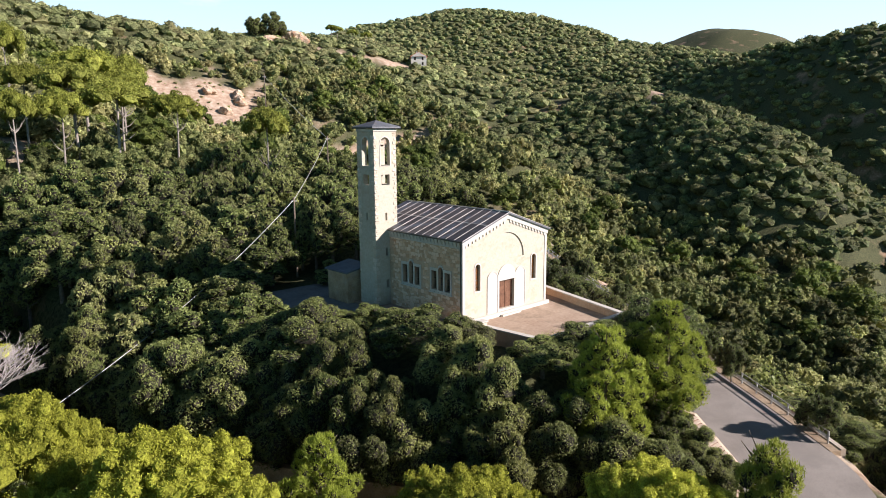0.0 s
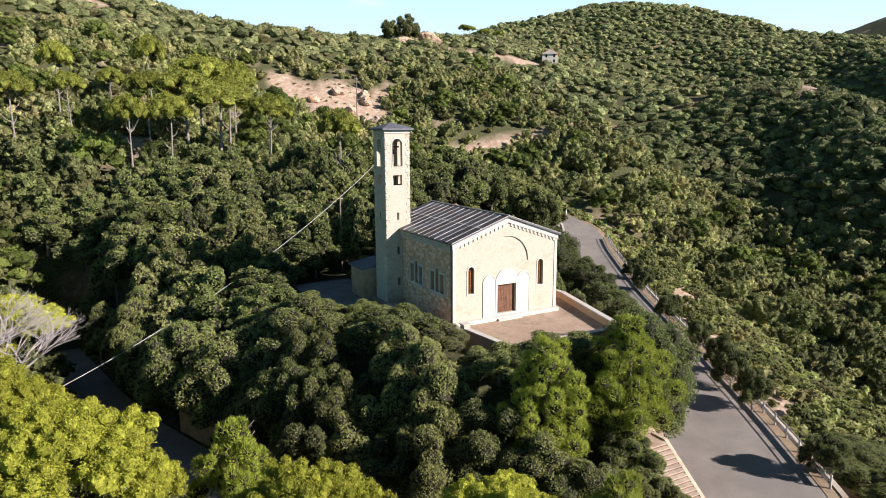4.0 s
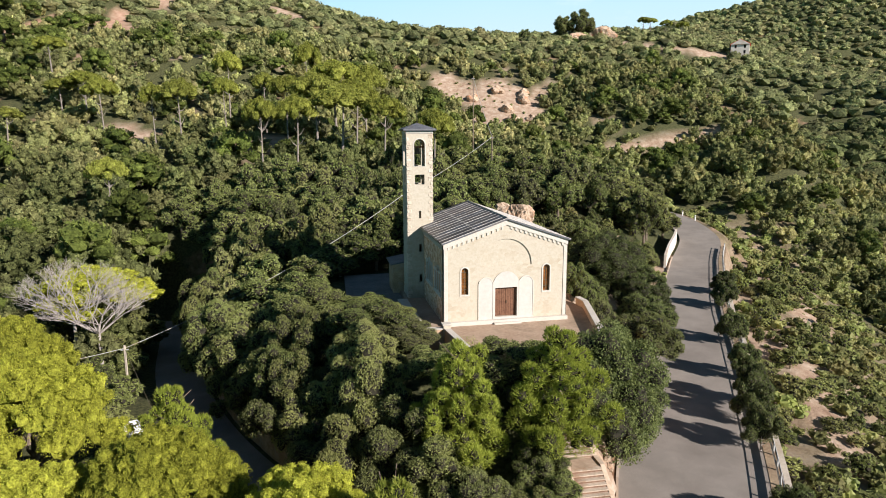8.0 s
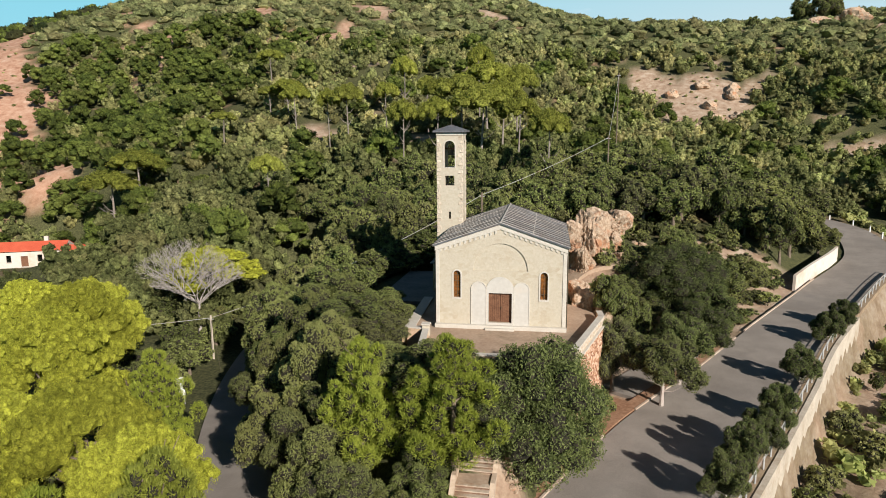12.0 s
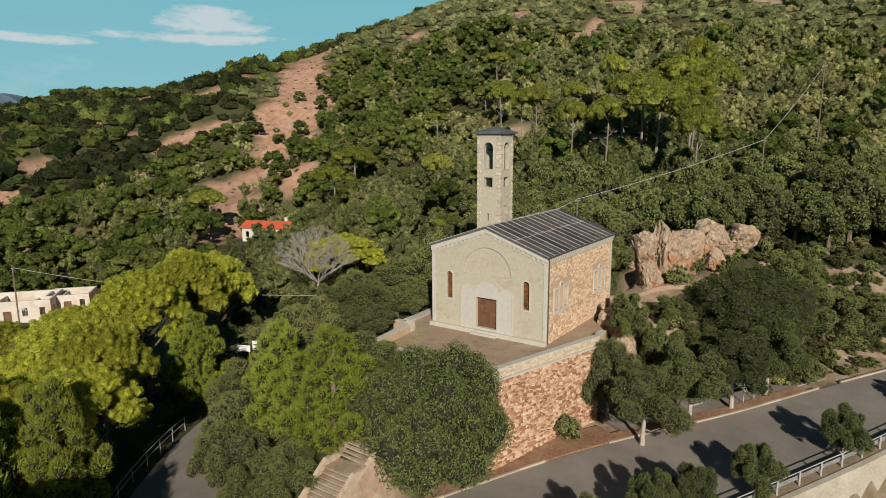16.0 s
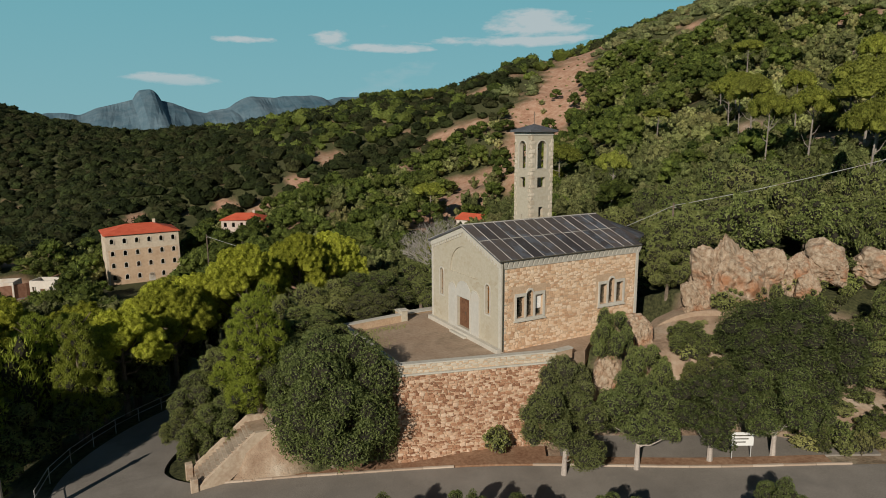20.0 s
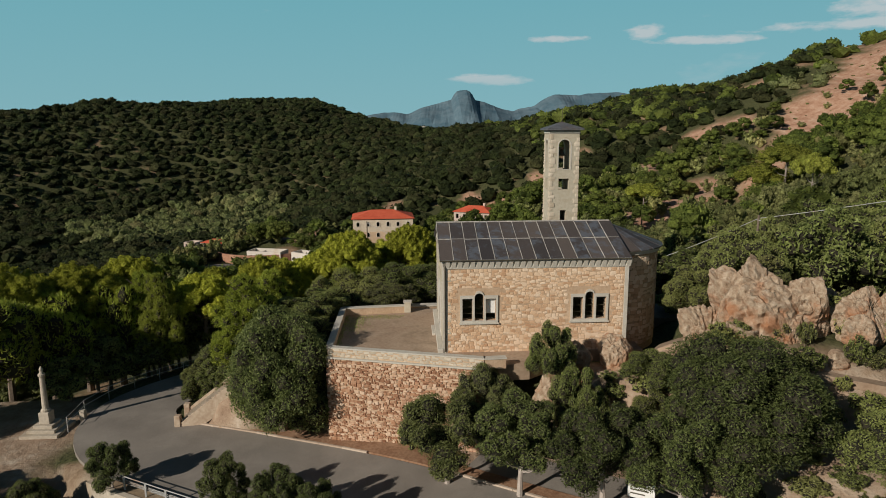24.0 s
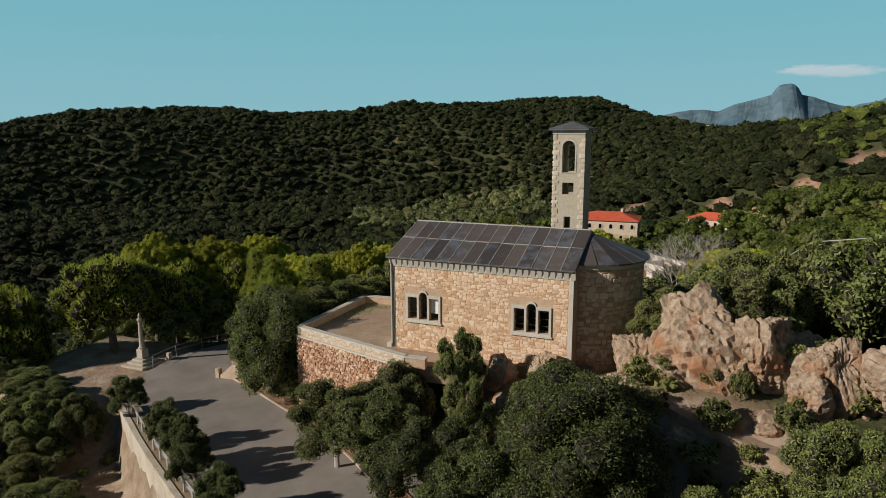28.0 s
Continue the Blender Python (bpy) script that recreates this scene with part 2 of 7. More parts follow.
M_AMBER = two_scale("amber_glass", (0.03, 0.014, 0.006), (0.30, 0.12, 0.03), 5, 1.5, 0.2, 0.1, 0.005, None, 0.5)
M_REDROOF = two_scale("red_clay_tiles", (0.50, 0.075, 0.035), (0.68, 0.15, 0.075), 6, 0.4, 0.85, 0.4, 0.03)
M_WHITE = two_scale("white_render", (0.54, 0.49, 0.43), (0.66, 0.61, 0.54), 3, 0.3, 0.9, 0.2, 0.01, (0.52, 0.42, 0.32))


def stone_pieces(name, lo, mid, hi, spread=0.35):
    """Stones that differ from one to the next, singly or joined."""
    m, t, b = nodes_of(name, 0.9, 0, 0.25)
    geo, info = t.nodes.new("ShaderNodeNewGeometry"), t.nodes.new("ShaderNodeObjectInfo")
    r = math_n(t, "FRACT", math_n(t, "ADD", info.outputs["Random"], geo.outputs["Random Per Island"]))
    f = noise_of(t, 3.0, 7, rough=0.7)
    col = ramp(t, math_n(t, "ADD", math_n(t, "MULTIPLY", r, 0.72), math_n(t, "MULTIPLY", f, 0.4)), [(0.1, lo), (0.5, mid), (0.95, hi)])
    t.links.new(col, b.inputs["Base Color"])
    bump(t, b, f, 0.6, 0.04)
    return m


def plaster_over_stone():
    """Cream plaster worn thin, with the rubble telling through in places."""
    m, t, b = nodes_of("worn_plaster", 0.9, 0, 0.2)
    g = t.nodes.new("ShaderNodeTexCoord")
    vo = nd(t, "ShaderNodeTexVoronoi", inp={"Scale": 2.6, "Randomness": 0.9})
    mp = nd(t, "ShaderNodeMapping", inp={"Scale": (1, 1, 1.5)})
    t.links.new(g.outputs["Object"], mp.inputs["Vector"])
    t.links.new(mp.outputs[0], vo.inputs["Vector"])
    f, c = noise_of(t, 5, 7, rough=0.7), noise_of(t, 0.55, 5, rough=0.65)
    coat = ramp(t, f, [(0.3, (0.410, 0.368, 0.286)), (0.7, (0.520, 0.474, 0.382))])
    bare = ramp(t, vo.outputs["Color"], [(0.1, (0.385, 0.320, 0.228)), (0.5, (0.445, 0.395, 0.300)), (0.9, (0.49, 0.45, 0.355))])
    col = mixc(t, ramp(t, c, [(0.44, (0.12, 0.12, 0.12)), (0.66, (0.85, 0.85, 0.85))]), coat, bare)
    t.links.new(col, b.inputs["Base Color"])
    bump(t, b, math_n(t, "ADD", f, math_n(t, "MULTIPLY", vo.outputs["Distance"], 0.6)), 0.35, 0.03)
    return m


M_PLASTER = plaster_over_stone()
M_STONES = stone_pieces("wall_stones", (0.42, 0.235, 0.13), (0.65, 0.45, 0.29), (0.76, 0.605, 0.455))
M_RUBBLE = stone_pieces("retaining_rubble", (0.17, 0.07, 0.038), (0.42, 0.235, 0.14), (0.66, 0.50, 0.37))
M_QUOIN = stone_pieces("quoin_stones", (0.42, 0.35, 0.26), (0.51, 0.44, 0.345), (0.60, 0.53, 0.43))
def roof_sheet_material():
    """Old metal sheets: brown-grey from sheet to sheet, with blue-grey bare patches and pale streaks."""
    m, t, b = nodes_of("roof_sheets", 0.5, 0, 0.4)
    info = t.nodes.new("ShaderNodeObjectInfo")
    f, c = noise_of(t, 1.1, 8, rough=0.7), noise_of(t, 5.0, 6, rough=0.7)
    col = ramp(t, math_n(t, "ADD", math_n(t, "MULTIPLY", info.outputs["Random"], 0.5), math_n(t, "MULTIPLY", c, 0.5)), [(0.25, (0.050, 0.044, 0.044)), (0.8, (0.120, 0.098, 0.086))])
    worn = ramp(t, math_n(t, "ADD", f, math_n(t, "MULTIPLY", math_n(t, "FRACT", math_n(t, "MULTIPLY", info.outputs["Random"], 9.7)), 0.16)), [(0.60, (0, 0, 0)), (0.72, (0.7, 0.7, 0.7))])
    col = mixc(t, worn, col, (0.125, 0.145, 0.175))
    col = mixc(t, ramp(t, noise_of(t, 2.4, 9, rough=0.8), [(0.66, (0, 0, 0)), (0.72, (0.8, 0.8, 0.8))]), col, (0.30, 0.29, 0.27))
    t.links.new(col, b.inputs["Base Color"])
    bump(t, b, f, 0.5, 0.04)
    return m


M_SHEET = roof_sheet_material()
M_SEAM = two_scale("pale_roof_seams", (0.22, 0.21, 0.195), (0.52, 0.49, 0.44), 8, 1, 0.6, 0.1, 0.005)
M_BELL = two_scale("dark_bronze", (0.05, 0.045, 0.03), (0.10, 0.085, 0.055), 8, 1, 0.45, 0.1, 0.005, None, 0.5)
# mountain rock with the blue of far haze mixed into its colour
M_MOUNT = two_scale("haze_blue_rock", (0.050, 0.108, 0.145), (0.140, 0.200, 0.235), 0.02, 0.004, 1.0, 0.6, 8.0)
M_MORTAR = two_scale("mortar", (0.43, 0.295, 0.19), (0.58, 0.43, 0.30), 6, 0.8, 0.95, 0.3, 0.02)


def glass():
    m, t, b = nodes_of("window_glass", 0.06, 0, 0.5)
    b.inputs["Transmission Weight"].default_value = 1.0
    b.inputs["Base Color"].default_value = (0.75, 0.8, 0.8, 1)
    return m


M_GLASS = glass()
M_WHITEP = two_scale("white_paint", (0.70, 0.70, 0.68), (0.80, 0.80, 0.78), 6, 1, 0.5, 0.05, 0.003)
M_REDP = two_scale("red_paint", (0.45, 0.03, 0.02), (0.55, 0.05, 0.035), 6, 1, 0.5, 0.05, 0.003)
L_OAK = foliage("holm_oak_leaves", (0.088, 0.110, 0.034), (0.278, 0.322, 0.098), (0.312, 0.318, 0.108), 0.38, 0.5)
L_OAKHILL = foliage("hill_oak_leaves", (0.092, 0.111, 0.038), (0.276, 0.309, 0.108), (0.322, 0.311, 0.128), 0.36, 0.6, 0.15, 2.6)
L_STREET = foliage("deep_green_leaves", (0.055, 0.072, 0.023), (0.183, 0.220, 0.069), (0.201, 0.220, 0.076), 0.34)
L_PINE = foliage("stone_pine_needles", (0.31, 0.330, 0.038), (0.47, 0.485, 0.060), (0.42, 0.44, 0.060), 0.34, 0.0, 0.12, 9.0)
L_ALEP = foliage("aleppo_pine_needles", (0.18, 0.23, 0.030), (0.46, 0.53, 0.075), (0.44, 0.47, 0.09), 0.44, 0.0, 0.2)
L_SCRUB = foliage("scrub_leaves", (0.141, 0.164, 0.061), (0.397, 0.430, 0.154), (0.435, 0.384, 0.160), 0.40, 0.6, 0.15, 1.8)
L_PINEMID = foliage("hill_pine_needles", (0.068, 0.098, 0.023), (0.199, 0.248, 0.051), (0.210, 0.242, 0.057), 0.36, 0.0, 0.15, 1.8)
# green scrub of the western hills, darkened in colour for the shade there
L_FAR = foliage("far_scrub_leaves_shaded", (0.022, 0.032, 0.011), (0.063, 0.081, 0.027), (0.081, 0.076, 0.034), 0.25, 0.0, 0.1, 0.9)
L_EAST = foliage("valley_side_leaves", (0.087, 0.112, 0.042), (0.266, 0.308, 0.112), (0.308, 0.280, 0.126), 0.36, 0.5, 0.15, 1.3)
L_NORTH = foliage("north_hill_leaves", (0.156, 0.182, 0.075), (0.377, 0.413, 0.169), (0.416, 0.377, 0.176), 0.36, 0.4, 0.15, 1.0)
L_BRIGHT = foliage("bright_shrub_leaves", (0.16, 0.195, 0.058), (0.39, 0.435, 0.135), (0.43, 0.40, 0.16), 0.42)
L_HEATH = foliage("hill_heath_leaves", (0.207, 0.232, 0.088), (0.537, 0.567, 0.218), (0.605, 0.527, 0.248), 0.40, 0.6, 0.15, 1.8)


def ground_material():
    m, t, b = nodes_of("hill_earth", 0.95, 0, 0.2)
    f, c = noise_of(t, 1.3, 8, rough=0.7), noise_of(t, 0.06, 5)
    earth = ramp(t, f, [(0.3, (0.13, 0.075, 0.045)), (0.5, (0.27, 0.17, 0.105)), (0.72, (0.42, 0.31, 0.21))])
    grass = ramp(t, noise_of(t, 3, 6), [(0.35, (0.030, 0.034, 0.014)), (0.65, (0.105, 0.108, 0.045))])
    col = mixc(t, ramp(t, c, [(0.58, (0, 0, 0)), (0.70, (1, 1, 1))]), grass, earth)
    bare = nd(t, "ShaderNodeAttribute", attribute_name="bare")
    pale = ramp(t, noise_of(t, 0.5, 8, rough=0.7), [(0.3, (0.23, 0.145, 0.095)), (0.5, (0.37, 0.27, 0.19)), (0.7, (0.50, 0.415, 0.325))])
    red = ramp(t, noise_of(t, 0.35, 9, rough=0.75), [(0.3, (0.26, 0.13, 0.08)), (0.5, (0.43, 0.255, 0.17)), (0.72, (0.55, 0.41, 0.31))])
    where = t.nodes.new("ShaderNodeSeparateXYZ")
    co = t.nodes.new("ShaderNodeTexCoord")
    t.links.new(co.outputs["Object"], where.inputs[0])
    pale = mixc(t, ramp(t, math_n(t, "MULTIPLY", where.outputs[0], -0.01), [(0.6, (0, 0, 0)), (0.95, (1, 1, 1))]), pale, red)
    col = mixc(t, bare.outputs["Fac"], col, pale)
    t.links.new(col, b.inputs["Base Color"])
    bump(t, b, f, 0.8, 0.3)
    return m


M_GROUND = ground_material()

# ---- mesh helpers ----
def mesh_np(name, verts, faces, mats, idx=None, attrs=None, smooth=False):
    """A mesh from arrays; faces: (n, 3) or (n, 4)."""
    me = bpy.data.meshes.new(name)
    v, f = np.asarray(verts, np.float32), np.asarray(faces, np.int32)
    k = f.shape[1]
    me.vertices.add(len(v))
    me.vertices.foreach_set("co", v.ravel())
    me.loops.add(f.size)
    me.loops.foreach_set("vertex_index", f.ravel())
    me.polygons.add(len(f))
    me.polygons.foreach_set("loop_start", np.arange(len(f), dtype=np.int32) * k)
    for m in mats:
        me.materials.append(m)
    if idx is not None:
        me.polygons.foreach_set("material_index", np.asarray(idx, np.int32))
    for key, val in (attrs or {}).items():
        me.attributes.new(key, "FLOAT", "POINT").data.foreach_set("value", np.asarray(val, np.float32))
    me.polygons.foreach_set("use_smooth", np.full(len(f), smooth))
    me.update(calc_edges=True)
    me.validate()
    return me


def bm_mesh(name, bm, mat, smooth=False):
    me = bpy.data.meshes.new(name)
    bmesh.ops.recalc_face_normals(bm, faces=bm.faces)
    bm.to_mesh(me)
    bm.free()
    for m in mat if isinstance(mat, (list, tuple)) else [mat]:
        me.materials.append(m)
    if smooth:
        me.polygons.foreach_set("use_smooth", [True] * len(me.polygons))
    return me


def part(name, bm, mat, parent=None, label="", smooth=False):
    ob = new(name, bm_mesh(name, bm, mat, smooth))
    ob.parent = parent
    if label:
        ob["label"] = label
    return ob


def thing(name, label, category, group="", kind="", at=(0, 0, 0), rz=0.0):
    ob = new(name)
    ob.empty_display_size = 0.3
    ob.matrix_world = pose(*at, 0, 0, rz)
    return tagged(ob, label, category, group, kind)


def box(bm, x0, y0, z0, x1, y1, z1, bev=0.0, m=None):
    """A block between two corners, its edges eased by bev."""
    g = bmesh.ops.create_cube(bm, size=1.0, matrix=Matrix.LocRotScale(((x0 + x1) / 2, (y0 + y1) / 2, (z0 + z1) / 2), None, (abs(x1 - x0), abs(y1 - y0), abs(z1 - z0))))
    vs = g["verts"]
    if bev:
        es = list({e for v in vs for e in v.link_edges})
        r = bmesh.ops.bevel(bm, geom=es, offset=bev, segments=1, affect="EDGES")
        vs = list({v for f in r["faces"] for v in f.verts} | {v for v in vs if v.is_valid})
    if m is not None:
        bmesh.ops.transform(bm, matrix=m, verts=vs)
    return vs


def B():
    return bmesh.new()


def prism(bm, poly, z0, z1):
    """An upright prism over a plan outline; z0, z1: numbers or one height per corner."""
    n = len(poly)
    a = [bm.verts.new((x, y, z0[i] if isinstance(z0, (list, tuple)) else z0)) for i, (x, y) in enumerate(poly)]
    c = [bm.verts.new((x, y, z1[i] if isinstance(z1, (list, tuple)) else z1)) for i, (x, y) in enumerate(poly)]
    bm.faces.new(a[::-1])
    bm.faces.new(c)
    for i in range(n):
        j = (i + 1) % n
        bm.faces.new((a[i], a[j], c[j], c[i]))


def tube(bm, pts, radii, seg=7):
    """A tapered tube along points."""
    rings = []
    for i, p in enumerate(pts):
        p = Vector(p)
        d = (Vector(pts[min(i + 1, len(pts) - 1)]) - Vector(pts[max(i - 1, 0)])).normalized()
        u = d.orthogonal().normalized()
        w = d.cross(u)
        r = radii[i]
        rings.append([bm.verts.new(p + (u * math.cos(2 * math.pi * k / seg) + w * math.sin(2 * math.pi * k / seg)) * r) for k in range(seg)])
    for a, b in zip(rings, rings[1:]):
        for k in range(seg):
            bm.faces.new((a[k], a[(k + 1) % seg], b[(k + 1) % seg], b[k]))
    bm.faces.new(rings[0][::-1])
    bm.faces.new(rings[-1])


# ---- the lie of the land ----
# hills and hollows over a base of -20 m: centre, height, breadth
# round the church
HILLS_NEAR = [(0, 8, 6.0, 18), (-25, 92, 6.6, 18), (-86, 75, -4.8, 18), (-105, 8, -6.9, 45), (0, -30, 8.4, 28), (80, 0, -16.5, 18), (20, -60, -6.8, 28), (20, 50, 11.4, 45), (112, 6, 4.8, 28), (-95, 80, 0.9, 25)]
# the slope and ridge behind
HILLS_NORTH = [(-48, 168, 14.7, 70), (52, 167, -5.9, 45), (63, 235, 12.5, 45), (191, 240, 3.5, 70), (-9, 248, 11.4, 45), (-60, 300, 14.0, 55), (60, 290, -3.3, 45), (100, 300, -0.4, 60), (115, 258, 5.8, 35), (190, 235, -1.3, 30), (-71, 157, 1.8, 35), (-10, 215, -3.5, 45), (60, 190, 2.7, 25)]
# the far summit
HILLS_SUMMIT = [(355, 265, -47.5, 110), (290, 462, 24.6, 110), (434, 171, 55.9, 170), (0, 700, 81.1, 170), (406, 396, 73.4, 110), (138, 321, 1.8, 70), (479, 304, 31.4, 110), (882, 421, 170.3, 260), (222, 370, 81.0, 260), (150, 330, -2.1, 70), (170, 285, 3.9, 60), (250, 400, 3.1, 110), (430, 340, -6.2, 70), (470, 300, -2.9, 80), (300, 210, -5.0, 70), (-30, 350, 3.2, 110)]
# the spur and valley beyond the road
HILLS_EAST = [(130, 66, -10.4, 28), (98, 134, -15.5, 28), (200, 0, 1.2, 45), (100, -200, -29.3, 110), (700, 100, 51.1, 170), (300, -400, -18.6, 110), (179, 41, 39.6, 45), (223, 80, 28.1, 45), (190, 21, -40.8, 110), (99, 89, 20.6, 28), (401, 68, 38.0, 110), (248, 121, 26.1, 45), (275, 90, -28.5, 40), (262, 60, -12.2, 40), (330, 150, -46.2, 70)]
# the hill with the landslip
HILLS_SLIP = [(-152, 164, -6.4, 45), (-129, 218, 10.3, 45), (-100, 400, 64.9, 170), (-900, 300, 34.9, 260), (-500, 500, 56.0, 170), (-316, 272, 65.1, 260), (-235, 295, 17.3, 70), (-130, 330, 11.6, 70), (-190, 330, 4.8, 70), (-255, 245, -3.3, 35), (-270, 200, 4.0, 40), (-240, 170, 1.4, 40), (-320, 160, -0.7, 50), (-230, 290, -6.7, 50)]
# the village valley
HILLS_VALLEY = [(-167, 77, -21.3, 70), (-190, 0, -7.1, 45), (-400, -150, -19.7, 110), (-100, -200, -15.2, 45), (-50, -116, -5.5, 45), (-248, -355, -16.2, 110), (-288, -166, 13.0, 70), (-288, -166, -36.0, 170), (-116, 92, 9.6, 28), (-160, 47, 13.1, 28), (-400, 120, -1.3, 60), (-440, 80, -4.8, 60), (-87, 105, 0.9, 30)]
# the hills beyond the valley
HILLS_FAR = [(-560, -640, 21.5, 170), (-690, -105, 20.6, 170), (-467, -513, 11.8, 170), (-522, 75, 5.1, 110), (-298, -525, 31.6, 170), (-619, -278, 54.8, 260), (-650, 20, -6.8, 90), (-690, -110, 12.3, 80), (-620, -215, -11.7, 80), (-560, -380, 1.8, 80)]
HILLS = HILLS_NEAR + HILLS_NORTH + HILLS_SUMMIT + HILLS_EAST + HILLS_SLIP + HILLS_VALLEY + HILLS_FAR
# the road's middle line, from the far bend past the church, round its nose and down the other side; last: half its width
ROAD = [(44, 84, 0.6, 3.2), (53, 68, -0.4, 3.2), (50.5, 50, -2.0, 3.2), (40, 34, -3.4, 3.3), (28.3, 16.5, -4.5, 3.6), (21.5, 5.5, -5.4, 4.2), (14.3, -5.5, -6.2, 5.0), (8.2, -16, -6.9, 4.8),
        (3.2, -23.8, -7.4, 4.2), (-3, -26.6, -7.6, 3.6), (-9.5, -23.5, -7.8, 3.2), (-15.5, -16.8, -8.1, 2.9), (-20.2, -9, -8.5, 2.7), (-24.4, 0, -9.0, 2.5), (-28.0, 10, -9.5, 2.4), (-31.2, 22, -10.2, 2.4), (-33.5, 35, -11.0, 2.4), (-36, 50, -12.0, 2.4)]


def smooth_line(pts, step=1.0):
    """Catmull-Rom through the points, in steps of about a metre."""
    p = np.array([pts[0], *pts, pts[-1]], float)
    out = []
    for i in range(1, len(p) - 2):
        n = max(2, int(np.linalg.norm(p[i + 1][:2] - p[i][:2]) / step))
        for t in np.arange(n) / n:
            out.append(0.5 * (2 * p[i] + (p[i + 1] - p[i - 1]) * t + (2 * p[i - 1] - 5 * p[i] + 4 * p[i + 1] - p[i + 2]) * t * t + (3 * p[i] - p[i - 1] - 3 * p[i + 1] + p[i + 2]) * t ** 3))
    out.append(p[-2])
    return np.array(out)


ROAD_LINE = smooth_line(ROAD)


def to_line(x, y, line):
    """Distance to a line, which side (positive: to the right of its way), and the row nearest."""
    x, y = np.asarray(x, float), np.asarray(y, float)
    best, k = np.full(x.shape, 1e9), np.zeros(x.shape, int)
    for i, r in enumerate(line):
        d = (x - r[0]) ** 2 + (y - r[1]) ** 2
        m = d < best
        best[m], k[m] = d[m], i
    a, b = line[np.clip(k - 1, 0, len(line) - 1)], line[np.clip(k + 1, 0, len(line) - 1)]
    dx, dy = b[..., 0] - a[..., 0], b[..., 1] - a[..., 1]
    side = np.sign(dx * (y - line[k][..., 1]) - dy * (x - line[k][..., 0]))
    return np.sqrt(best), -side, k


def sstep(a, b, v):
    t = np.clip((v - a) / (b - a), 0, 1)
    return t * t * (3 - 2 * t)


def wobble(x, y, s, seed=0.0):
    """Cheap smooth unevenness between -1 and 1."""
    return (np.sin(x / s + 1.7 * np.sin(y / s * 0.7 + seed) + seed) + np.sin(y / s * 1.3 - 1.1 * np.sin(x / s * 0.9 + 2 * seed) + 3.1 * seed)) / 2


def rect_dist(x, y, x0, y0, x1, y1):
    dx, dy = np.maximum(np.maximum(x0 - x, x - x1), 0), np.maximum(np.maximum(y0 - y, y - y1), 0)
    return np.hypot(dx, dy)


